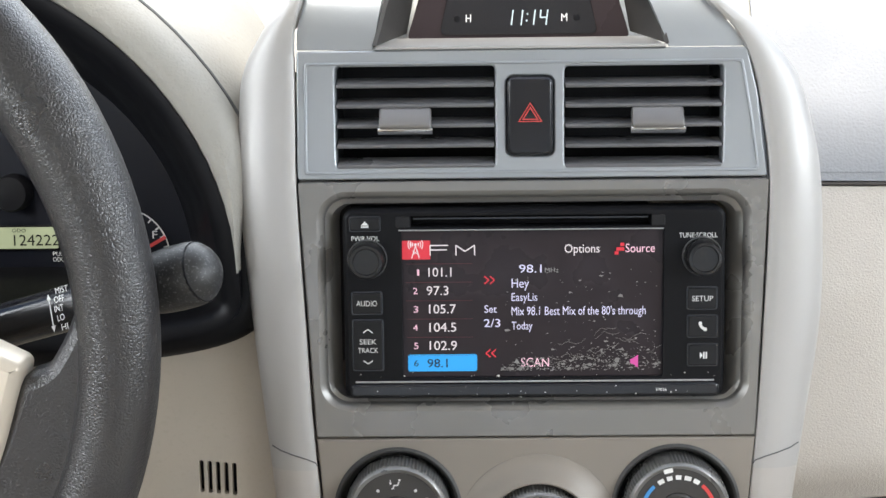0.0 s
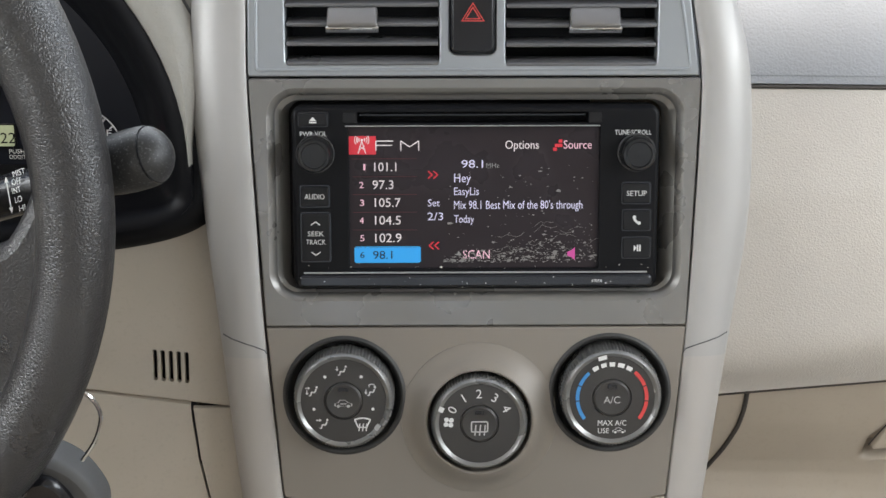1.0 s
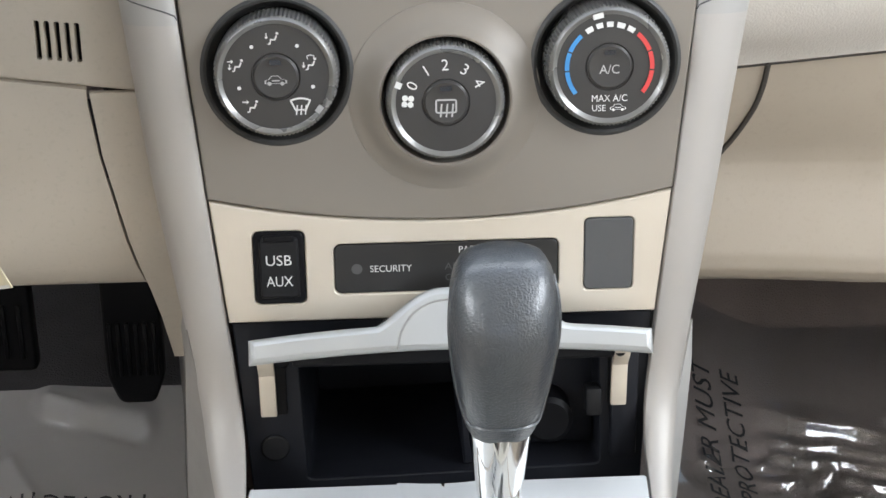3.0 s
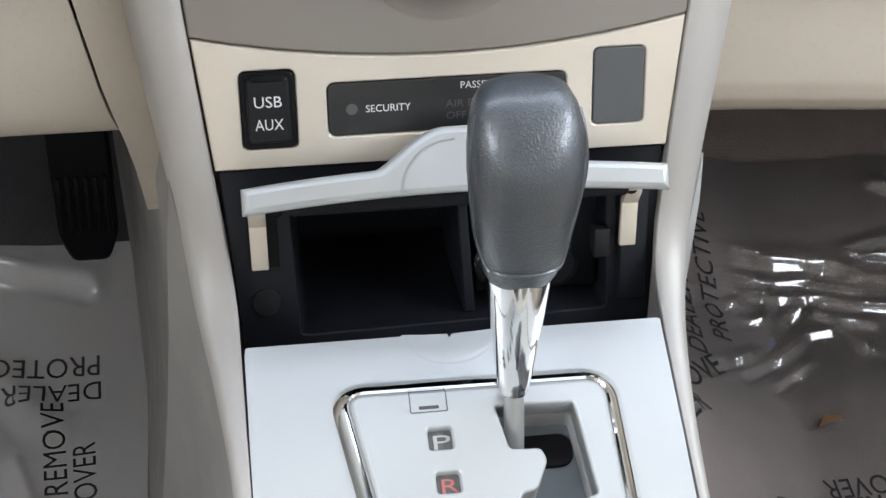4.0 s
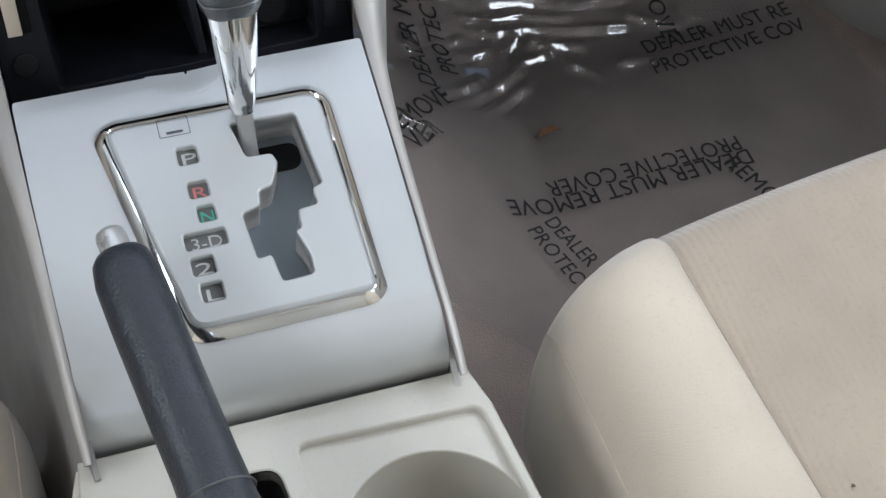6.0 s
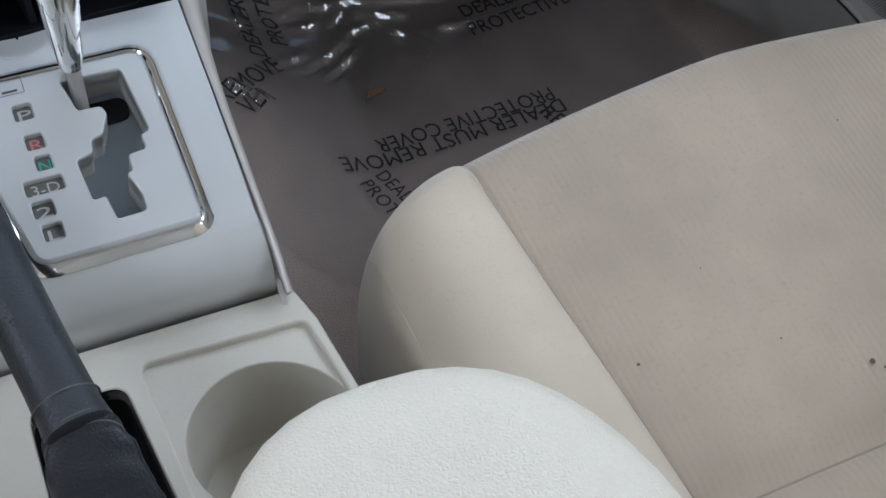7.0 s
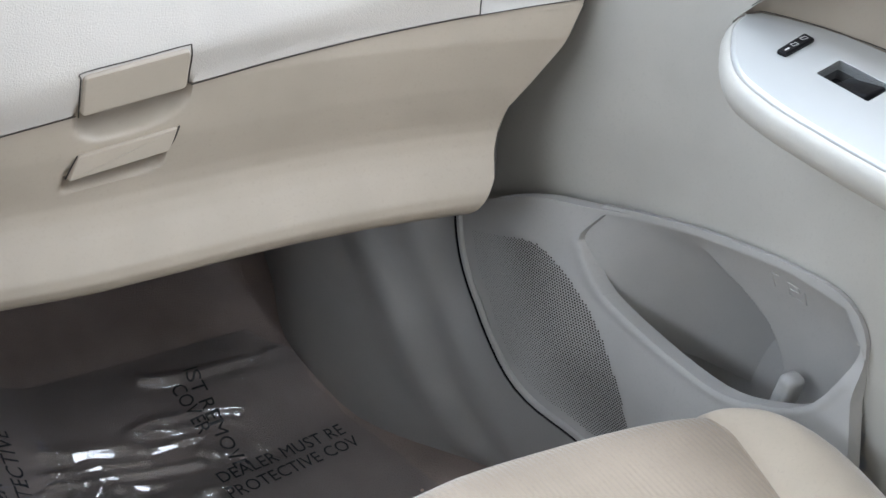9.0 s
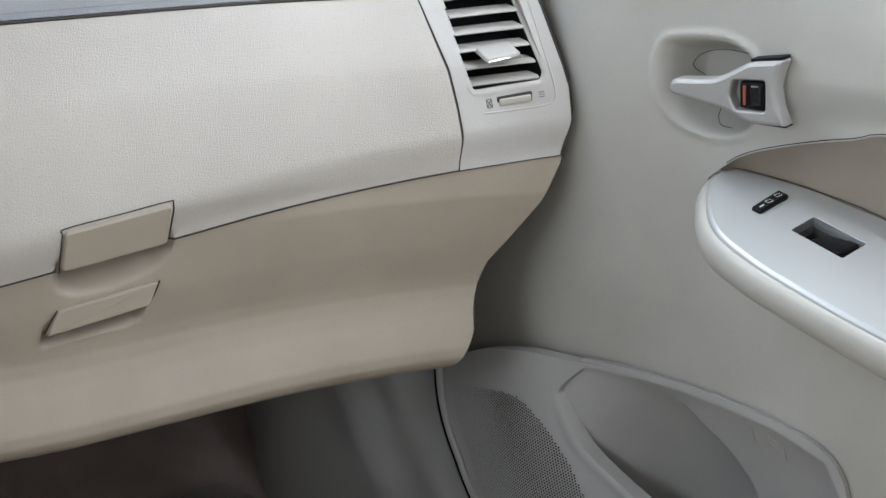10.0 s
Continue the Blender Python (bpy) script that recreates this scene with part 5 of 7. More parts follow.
    return [[r[0] + Vector((0.0004, t, 0))] + r + [r[-1] + Vector((-0.0004, t, 0))] for r in rows]


g = 0.0009
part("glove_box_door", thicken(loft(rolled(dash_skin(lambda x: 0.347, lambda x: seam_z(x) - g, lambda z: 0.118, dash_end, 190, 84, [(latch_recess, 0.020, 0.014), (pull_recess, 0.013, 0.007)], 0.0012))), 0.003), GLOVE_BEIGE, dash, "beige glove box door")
SEAMX = lambda z: table(z, [0.50, 0.52, 0.549, 0.574, 0.5985, 0.622, 0.645, 0.66], [0.574, 0.5751, 0.5779, 0.5765, 0.5732, 0.5661, 0.5597, 0.5560])
part("glove_box_panel", thicken(loft(rolled(dash_skin(lambda x: seam_z(x) + g, lambda x: 0.6500 - 0.010 * (x - 0.2), lambda z: table(z, [0.48, 0.56, 0.65], [0.118, 0.125, 0.145]), lambda z: SEAMX(z) - g, 110, 40,
     [(latch_recess, 0.020, 0.014)]))), 0.003), BEIGE_GRAINED, dash, "grained beige upper glove box panel")
part("upper_pad", thicken(loft(rolled(dash_skin(lambda x: 0.6525 - 0.010 * (x - 0.2), lambda x: 0.765, lambda z: 0.128, lambda z: 0.66, 60, 26))), 0.003), UPPER_PAD, dash, "blue-grey grained dashboard pad")
part("bottom_panel", thicken(loft([[Vector((x, y, z)) for x in np.linspace(0.13, 0.56, 12)] for y, z in ((0.028, 0.349), (0.10, 0.345), (0.22, 0.36), (0.40, 0.40))]), 0.003), BEIGE, dash)
# unseen panels added under the dashboard to stop windscreen light leaking down
part("bottom_panel", thicken(loft([[Vector((x, y, z)) for x in np.linspace(0.55, 0.72, 6)] for y, z in ((0.13, 0.352), (0.22, 0.365), (0.40, 0.405), (0.63, 0.45))]), 0.003), BEIGE, dash)
part("bottom_panel", thicken(loft([[Vector((x, y, z)) for x in np.linspace(0.12, 0.56, 8)] for y, z in ((0.39, 0.399), (0.50, 0.43), (0.63, 0.46))]), 0.003), BEIGE, dash)
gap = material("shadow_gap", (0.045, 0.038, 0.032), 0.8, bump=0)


def dash_line(pts, r, out=0.0002, n=4):
    return tube([Vector((x, dash_y(x, z) - out, z)) for x, z in smooth_curve(pts, n)], r, 6)


# joints between the panels
part("panel_gap", dash_line([(0.1630, 0.4830), (0.1620, 0.470), (0.1585, 0.455), (0.150, 0.436), (0.139, 0.420), (0.128, 0.408)], 0.0014, -0.0006), gap, dash)
part("panel_gap", dash_line([(x, seam_z(x)) for x in np.linspace(0.13, 0.2500, 6)], 0.0004), gap, dash)
part("panel_gap", dash_line([(x, seam_z(x)) for x in np.linspace(0.3370, 0.664, 12)], 0.0004), gap, dash)
part("panel_gap", dash_line([(SEAMX(z), z) for z in np.linspace(0.522, 0.65, 9)], 0.0005), gap, dash)
part("panel_gap", dash_line([(x, 0.6512 - 0.010 * (x - 0.2)) for x in np.linspace(0.15, 0.56, 10)], 0.0011), gap, dash)


# glove box latch plate and lower pull
def dash_patch(pts, lift, bevel, tilt=0.0, flat=False):
    """A slab that follows the dashboard, from an outline in x and z; tilt brings its lower edge forward."""
    top = max(z for _, z in pts)
    rows = []
    for k, l in ((0.0, -0.003), (0.0, lift - bevel), (bevel * 0.4, lift - bevel * 0.3), (bevel, lift)):
        rows.append([Vector((x, (dash_y(x, top) if flat else dash_y(x, z)) - l - tilt * (top - z), z)) for x, z in inset(pts, k)])
    bm = loft(rows, closed=True)
    bm.verts.ensure_lookup_table()
    m = len(pts)
    lid_face = bm.faces.new([bm.verts[len(bm.verts) - m + i] for i in range(m)])
    for e in lid_face.edges:
        e.seam = True
    return bm


latch_pts = [(0.2527, 0.4925), (0.2556, 0.5225), (0.3356, 0.5290), (0.3318, 0.4998)]
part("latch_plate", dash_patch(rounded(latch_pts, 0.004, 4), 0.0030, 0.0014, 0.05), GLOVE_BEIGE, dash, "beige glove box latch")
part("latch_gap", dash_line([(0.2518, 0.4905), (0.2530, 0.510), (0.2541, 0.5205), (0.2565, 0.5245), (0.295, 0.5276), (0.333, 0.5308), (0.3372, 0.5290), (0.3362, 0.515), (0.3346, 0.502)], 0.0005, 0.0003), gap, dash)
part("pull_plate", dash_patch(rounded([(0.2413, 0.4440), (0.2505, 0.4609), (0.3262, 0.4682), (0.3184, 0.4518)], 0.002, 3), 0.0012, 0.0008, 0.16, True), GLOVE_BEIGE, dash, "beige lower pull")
part("pull_gap", dash_line([(0.3190, 0.4525), (0.3235, 0.4600), (0.3272, 0.4690)], 0.0007, 0.0004), gap, dash)
part("pull_gap", dash_line([(0.2405, 0.4440), (0.2455, 0.4535), (0.2498, 0.4610)], 0.0005, 0.0004), gap, dash)


# side vent at the end of the dashboard
def vent_face(x, z, out=0.0):
    return Vector((x, dash_y(x, z) - out, z))


VZ0 = 0.5815
side = thing("side_air_vent", "beige side air vent with pale slats", "air vent", (0.62, 0.0, 0.57))


def vx(z, f):
    a, b = table(z, [0.52, 0.581, 0.644, 0.70], [0.597, 0.5912, 0.5810, 0.572]), table(z, [0.52, 0.588, 0.644, 0.70], [0.655, 0.6510, 0.6404, 0.630])
    return lerp(a, b, f)


outl = rounded([(vx(VZ0, 0), VZ0), (0.6490, VZ0 + 0.0065), (0.6522, 0.5935), (vx(0.69, 1), 0.690), (vx(0.69, 0), 0.690)], 0.004, 4)
rows = []
nz, nx = 100, 56
for j in range(nz + 1):
    z = lerp(0.5215, 0.70, j / nz)
    row = []
    for i in range(nx + 1):
        x = lerp(SEAMX(min(z, 0.66)) + g, dash_end(z), i / nx)
        z2 = z + 0.094 * (x - 0.571) * (1 - step((z - 0.5215) / 0.04))
        row.append(Vector((x, dash_y(x, z2), z2)))
    rows.append(row)
skin = loft(rolled(rows, 0.005))
hole = inset(outl, -0.0012)
bmesh.ops.delete(skin, geom=[f for f in skin.faces if inside(f.calc_center_median().x, f.calc_center_median().z, hole)], context="FACES")
part("vent_housing", thicken(skin, 0.003), HOUSING, side)
fr = bmesh.new()
loft([[vent_face(x, z, o) for x, z in inset(outl, k)] for k, o in ((-0.0040, -0.001), (-0.0036, 0.0005), (-0.0012, 0.0009), (0.0002, 0.0002), (0.0008, -0.0015))], fr, closed=True)
part("vent_frame", fr, HOUSING, side)
part("vent_duct", loft([[vent_face(x, z, o) for x, z in inset(outl, k)] for k, o in ((0.0007, -0.0012), (0.0012, -0.012), (0.0014, -0.032))], closed=True), BLACK, side)
ridge = smooth_curve([(0.5985, 0.5660), (0.6250, 0.5680), (0.6520, 0.5712), (0.6590, 0.5760), (0.6592, 0.5860), (0.6560, 0.605), (0.6515, 0.6366), (0.6470, 0.668)], 4)
part("frame_ridge", tube([vent_face(x, z, 0.0) for x, z in ridge], 0.0007, 6), HOUSING, side)
back = bmesh.new()
back.faces.new([back.verts.new(vent_face(x, z, -0.031)) for x, z in inset(outl, 0.0005)])
part("vent_back", back, BLACK, side)
for kk in range(9):
    rows = []
    for f in np.linspace(0.012, 0.988, 9):
        z = VZ0 + 0.0026 + kk * 0.01175 + 0.0046 * float(f)
        c = vent_face(vx(z, float(f)), z, -0.0030)
        rows.append([c + Vector((0, dy, dz)) for dy, dz in ((0.0004, 0.0), (0.0, 0.0010), (0.0008, 0.0018), (0.004, 0.0024), (0.0150, 0.0016), (0.0150, 0.0), (0.004, -0.0002))])
    part("slat", loft(rows, closed=True, caps=True), HOUSING, side)
tz = VZ0 + 0.0280
tc = vent_face(vx(tz, 0.47), tz, 0.0045)
tm = Matrix.Translation(tc) @ Matrix.Rotation(radians(-4), 4, "Z") @ Matrix.Rotation(radians(-7), 4, "Y") @ Matrix.Rotation(radians(6), 4, "X")
tab = part("vent_tab", rbox(0, 0.002, 0, 0.0300, 0.021, 0.0050, 0.0016, 3, M=tm), HOUSING, side, "beige vent tab with silver edge")
part("tab_edge", rbox(0, -0.0092, -0.0008, 0.0306, 0.0022, 0.0034, 0.0010, 3, M=tm), CHROME, tab)
WHL = Matrix.Translation(vent_face(0.6247, 0.5752, 0.0)) @ Matrix.Rotation(radians(-13), 4, "Z") @ Matrix.Rotation(radians(-7.5), 4, "Y")
wheel_part = part("vent_wheel", rbox(0, 0.003, 0, 0.0270, 0.012, 0.0060, 0.0012, 2, M=WHL), BEIGE_TRAY, side, "beige vent shut-off wheel")
part("wheel_gap", rbox(0, 0.0052, 0, 0.0300, 0.012, 0.0084, 0.0006, 2, M=WHL), gap, side)
sym = bmesh.new()
for (x0, z0), (x1, z1) in (((0.6008, 0.5757), (0.6050, 0.5762)), ((0.6050, 0.5762), (0.6054, 0.5703)), ((0.6054, 0.5703), (0.6012, 0.5698)), ((0.6012, 0.5698), (0.6008, 0.5757)), ((0.6008, 0.5757), (0.6054, 0.5703)), ((0.6050, 0.5762), (0.6012, 0.5698)),
                           ((0.6452, 0.5800), (0.6500, 0.5805)), ((0.6454, 0.5784), (0.6502, 0.5789)), ((0.6456, 0.5768), (0.6504, 0.5773))):
    tube([vent_face(x0, z0, 0.0002), vent_face(x1, z1, 0.0002)], 0.0003, 5, bm=sym)
tagged(part("moulded_symbols", sym, BLANK_GREY, side), kind="stuff")
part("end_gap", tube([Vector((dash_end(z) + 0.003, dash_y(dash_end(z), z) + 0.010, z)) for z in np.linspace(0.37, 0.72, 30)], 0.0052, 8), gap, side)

# ---------- top of the dashboard ----------
def top_z_at(x, y):
    z = table(y, [0.05, 0.061, 0.088, 0.110, 0.134, 0.165, 0.200, 0.25, 0.35, 0.66], [0.630, 0.652, 0.68, 0.70, 0.72, 0.74, 0.755, 0.765, 0.778, 0.79]) - 0.006
    return z + 0.030 * step((0.17 - abs(x)) / 0.06) * step((y - 0.17) / 0.1)


top_dash = height_grid(-0.76, 0.76, 0.115, 0.66, 60, 40, top_z_at)
tagged(part("dashboard_top", thicken(top_dash, 0.01, (0, 0, 1)), PAD_GREY), "pale sunlit grained top of the dashboard", "dashboard", kind="structure")
part("glove_box_hinge", rbox(0.416, -0.004, 0.349, 0.012, 0.008, 0.014, 0.0015), BLACK, dash, "small black hinge stop under the glove box")

# ---------- passenger door ----------
def bend_in(y):
    """How far the door has curved in towards the dashboard, 0 to 1."""
    return math.exp(-0.02 * math.log(1 + math.exp((-0.055 - y) / 0.02)) / 0.1)


def door_base(y):
    return 0.75 - 0.072 * bend_in(y) - 0.03 * max(0.0, y + 0.04)


def mould_base(y):
    return 0.75 - 0.09 * bend_in(y) - 0.05 * max(0.0, y + 0.04)


bowl = [tuple(p) for p in smooth_curve([(-0.089, 0.6267), (-0.0923, 0.6438), (-0.1036, 0.6505), (-0.1282, 0.6583), (-0.1461, 0.6590), (-0.162, 0.653), (-0.175, 0.630), (-0.172, 0.6024), (-0.1612, 0.5913), (-0.1434, 0.5846), (-0.125, 0.5835), (-0.1108, 0.587), (-0.0981, 0.5969), (-0.0919, 0.609), (-0.089, 0.6267)], 3)][:-1]
insert_top = [(-0.1515, 0.5582), (-0.1651, 0.5741), (-0.1820, 0.5870), (-0.2083, 0.6015), (-0.2437, 0.6184), (-0.2818, 0.6354), (-0.42, 0.660), (-0.62, 0.672)]


def door_x(y, z):
    x = door_base(y)
    if -0.18 < y < -0.08 and 0.57 < z < 0.67:
        b = border(y, z, bowl)
        x += 0.034 * step(b / 0.013) - 0.0022 * math.exp(-((b + 0.0025) / 0.0030) ** 2)
    crease = 0.640 + 0.29 * (-0.2 - y) * (1 - 0.6 * step((-0.28 - y) / 0.2))
    x += 0.016 * step((crease + 0.010 - z) / 0.036) * step((-0.175 - y) / 0.05) * step((z - 0.54) / 0.02)
    x += 0.10 * max(0.0, z - 0.70)
    return x


door = thing("passenger_door", "closed beige passenger door with pocket and silver switch panel", "car door", (0.72, -0.3, 0.1))


def door_skin(ys, zs, f):
    return loft([[Vector((f(float(y), float(z)), float(y), float(z))) for y in ys] for z in zs])


# lower moulding with loudspeaker grille and map pocket
mould = smooth_curve([(0.075, 0.270), (0.062, 0.281), (0.024, 0.311), (-0.010, 0.332), (-0.044, 0.347), (-0.089, 0.3560), (-0.172, 0.3705), (-0.253, 0.3825), (-0.307, 0.3825), (-0.333, 0.353), (-0.342, 0.315)], 4)
mould = [tuple(p) for p in mould] + [(-0.38, 0.24), (-0.44, 0.12), (-0.42, 0.06), (-0.21, 0.06)] + [tuple(p) for p in smooth_curve([(-0.185, 0.112), (-0.135, 0.138), (-0.077, 0.157), (-0.006, 0.182), (0.043, 0.227), (0.066, 0.262)], 4)]
pocket = [tuple(p) for p in smooth_curve([(-0.089, 0.352), (-0.077, 0.329), (-0.080, 0.317), (-0.112, 0.284), (-0.170, 0.264), (-0.233, 0.258), (-0.279, 0.272), (-0.314, 0.297), (-0.329, 0.350), (-0.306, 0.379), (-0.254, 0.379), (-0.173, 0.367)], 4)]


def nearest(px, py, pts):
    """The point of an outline nearest to a place."""
    best, at_ = 9.0, None
    for (x0, y0), (x1, y1) in zip(pts, pts[1:] + pts[:1]):
        dx, dy = x1 - x0, y1 - y0
        t = min(1, max(0, ((px - x0) * dx + (py - y0) * dy) / (dx * dx + dy * dy + 1e-12)))
        r = math.hypot(px - x0 - t * dx, py - y0 - t * dy)
        if r < best:
            best, at_ = r, (x0 + t * dx, y0 + t * dy)
    return at_


def mould_x(y, z):
    x = mould_base(y) - 0.009 - 0.030 * step((0.36 - z) / 0.16) * step((0.02 - y) / 0.12)
    x += 0.0065 * step((-0.075 - y) / 0.04) * (1 - step((0.352 - z) / 0.03))
    b = border(y, z, pocket)
    return x - 0.0016 * step((0.345 - z) / 0.03) * math.exp(-((b + 0.004) / 0.0035) ** 2)


def pocket_x(y, z):
    """The back wall of the map pocket: it falls away below the upper edge, less so behind the fin."""
    top = table(-y, [0.06, 0.089, 0.173, 0.254, 0.306, 0.34], [0.340, 0.352, 0.367, 0.379, 0.379, 0.345])
    d = max(0.0, top - z)
    fin = table(-y, [0.12, 0.168, 0.199, 0.225, 0.242, 0.255], [0.362, 0.341, 0.320, 0.2965, 0.267, 0.230])
    rear = step((z - fin + 0.004) / 0.013) * step((-0.145 - y) / 0.04)
    deep = lerp(0.085, 0.040, rear) * lerp(0.45, 1.0, step((-0.080 - y) / 0.16))
    lip = mould_base(y) - 0.003 - 0.030 * step((0.36 - z) / 0.16) * step((0.02 - y) / 0.12)
    return lerp(lip, mould_base(y) - 0.004 + deep * (1 - math.exp(-d / 0.055)), step((-0.070 - y) / 0.085))


def clipped_skin(f, outline, y0, y1, z0, z1, ny, nz, edge_back, hole=None):
    """A skin x = f(y, z) inside an outline and outside a hole, its border drawn to the outlines and turned back."""
    bm = bmesh.new()
    sy, sz = abs(y1 - y0) / ny, abs(z1 - z0) / nz
    ins = {}
    V = {}
    for j in range(nz + 1):
        for i in range(ny + 1):
            y, z = lerp(y0, y1, i / ny), lerp(z0, z1, j / nz)
            ins[i, j] = min((border(y, z, outline), 0), (-border(y, z, hole), 1)) if hole else (border(y, z, outline), 0)
    lim = -1.1 * max(sy, sz)
    for (i, j), (b, which) in ins.items():
        if b > lim:
            y, z = lerp(y0, y1, i / ny), lerp(z0, z1, j / nz)
            if b < 0.35 * min(sy, sz):
                y, z = nearest(y, z, hole if which else outline)
            V[i, j] = bm.verts.new((f(y, z), y, z))
    for (i, j), v in list(V.items()):
        cell = ((i, j), (i + 1, j), (i + 1, j + 1), (i, j + 1))
        q = [V.get(k) for k in cell]
        if all(q) and max(ins[k][0] for k in cell) > 0:
            bm.faces.new(q)
    bmesh.ops.delete(bm, geom=[v for v in bm.verts if not v.link_faces], context="VERTS")
    bmesh.ops.dissolve_degenerate(bm, dist=1e-5, edges=bm.edges)
    rim = [e for e in bm.edges if e.is_boundary]
    ext = bmesh.ops.extrude_edge_only(bm, edges=rim)
    for v in ext["geom"]:
        if isinstance(v, bmesh.types.BMVert):
            v.co.x += edge_back
    return bm


part("lower_moulding", clipped_skin(mould_x, mould, 0.115, -0.455, 0.05, 0.41, 230, 146, 0.014, pocket), DOOR_LOWER, door, "grey-beige lower moulding with map pocket", 50)
skin = door_skin(np.concatenate([np.linspace(0.14, -0.30, 221), np.linspace(-0.305, -0.95, 80)]), np.concatenate([np.linspace(0.05, 0.545, 99), np.linspace(0.5475, 0.685, 62), np.linspace(0.69, 0.83, 16)]), door_x)
insert_hole = [(y, z - 0.001) for y, z in smooth_curve(insert_top, 4)] + [(-0.62, 0.548), (-0.145, 0.548)]
for v in skin.verts:
    if v.co.z > 0.552 and abs(border(v.co.y, v.co.z, insert_hole)) < 0.0015:
        y, z = nearest(v.co.y, v.co.z, insert_hole)
        v.co = (door_x(y, z), y, z)
bmesh.ops.delete(skin, geom=[f for f in skin.faces if f.calc_center_median().z > 0.54 and inside(f.calc_center_median().y, f.calc_center_median().z, insert_hole)], context="FACES")
inner_mould = inset(mould, 0.0065)
bmesh.ops.delete(skin, geom=[f for f in skin.faces if f.calc_center_median().z < 0.42 and inside(f.calc_center_median().y, f.calc_center_median().z, inner_mould)], context="FACES")
bmesh.ops.delete(skin, geom=[f for f in skin.faces if -0.19 < f.calc_center_median().y < 0.0 and f.calc_center_median().z < table(f.calc_center_median().y, [-0.185, -0.135, -0.077, 0.0], [0.09, 0.122, 0.141, 0.168])], context="FACES")
part("door_panel", thicken(skin, 0.004, (-1, 0, 0)), DOOR_BEIGE, door)
part("pocket_backing", rbox(0.800, -0.2, 0.22, 0.01, 0.62, 0.40, 0), DOOR_LOWER, door)
# pocket clip, fin and embossed mark
part("pocket_clip", rbox(0, 0, 0, 0.020, 0.017, 0.040, 0.006, 4, M=Matrix.Translation((0.746, -0.271, 0.268)) @ Matrix.Rotation(radians(8), 4, "X")), DOOR_LOWER, door, "", 60)
part("map_pocket", clipped_skin(pocket_x, [(y, z - 0.045 * step((0.345 - z) / 0.06)) for y, z in inset(pocket, -0.007)], -0.05, -0.345, 0.19, 0.395, 148, 102, 0.004), DOOR_LOWER, door, "", 60)
emb = bmesh.new()
for a, c in (((-0.232, 0.366), (-0.232, 0.350)), ((-0.232, 0.366), (-0.238, 0.366)), ((-0.246, 0.364), (-0.256, 0.364)), ((-0.256, 0.364), (-0.256, 0.358)), ((-0.256, 0.358), (-0.246, 0.357)), ((-0.246, 0.364), (-0.246, 0.350)), ((-0.246, 0.350), (-0.258, 0.350)), ((-0.262, 0.363), (-0.262, 0.349))):
    tube([(pocket_x(*a) - 0.0003, *a), (pocket_x(*c) - 0.0003, *c)], 0.0006, 6, bm=emb)
part("embossed_mark", emb, DOOR_LOWER, door)

# loudspeaker perforations
sp = bmesh.new()
grille = [(0.045, 0.266), (0.012, 0.280), (-0.004, 0.287), (-0.024, 0.297), (-0.041, 0.301), (-0.057, 0.298), (-0.080, 0.287), (-0.106, 0.267), (-0.130, 0.241), (-0.152, 0.211), (-0.167, 0.178), (-0.182, 0.142), (-0.135, 0.150), (-0.077, 0.169), (-0.010, 0.196), (0.028, 0.232)]
j = 0
z = 0.105
while z < 0.305:
    y = -0.188 + (0.00125 if j % 2 else 0)
    while y < 0.05:
        if inside(y, z, grille):
            e = 0.0006
            c = Vector((mould_x(y, z) - 0.0008, y, z))
            tu = Vector((mould_x(y + e, z) - mould_x(y, z), e, 0)).normalized()
            tv = Vector((mould_x(y, z + e) - mould_x(y, z), 0, e)).normalized()
            r = 0.00095 * (1 - 0.6 * step(((y + 0.057) * 0.735 - (z - 0.2985) * 0.678 - 0.015) / 0.065))
            sp.faces.new([sp.verts.new(c + tu * r * math.cos(k * math.pi / 3) + tv * r * math.sin(k * math.pi / 3)) for k in range(6)])
        y += 0.0025
    z += 0.0022
    j += 1
tagged(part("speaker_perforations", sp, gap, door, "small dark speaker holes"), kind="stuff")
trimline = smooth_curve([(0.064, 0.279), (0.056, 0.252), (0.043, 0.227), (0.022, 0.203), (-0.006, 0.182), (-0.077, 0.157), (-0.135, 0.138), (-0.185, 0.112)], 5)
part("door_seal", tube([(mould_x(y, z) - 0.001, y + 0.002, z - 0.002) for y, z in trimline], 0.0035, 8), DOOR_LOWER, door)
part("seal_gap", tube([(mould_x(y, z) + 0.004, y + 0.009, z - 0.008) for y, z in trimline], 0.0055, 8), BLACK, door, "black rubber door seal")

# armrest with silver switch panel
arm_out = smooth_curve([(0.726, -0.1445), (0.705, -0.155), (0.688, -0.170), (0.6655, -0.196), (0.6515, -0.222), (0.6455, -0.2525), (0.6435, -0.285), (0.6455, -0.350), (0.652, -0.410), (0.668, -0.490), (0.690, -0.58), (0.745, -0.66)], 6)
arm_out = [tuple(p) for p in arm_out]
back = [(0.784, -0.66), (0.785, -0.41), (0.7815, -0.2745), (0.772, -0.2182), (0.765, -0.1955), (0.754, -0.170), (0.743, -0.151)]
outline = arm_out + back


def arm_z(x, y):
    return 0.556 + 0.10 * (x - 0.70) - 0.02 * (y + 0.25)


MA = Matrix.Identity(4)
top_ring = inset(outline, 0.010)
rows = []
for k, dz in ((0.0, -0.012), (0.0012, -0.0065), (0.0035, -0.0034), (0.0052, -0.0024), (0.0064, -0.0024), (0.0078, -0.0060)):
    rows.append([Vector((x, y, arm_z(x, y) + dz)) for x, y in inset(outline, k)])
under = []
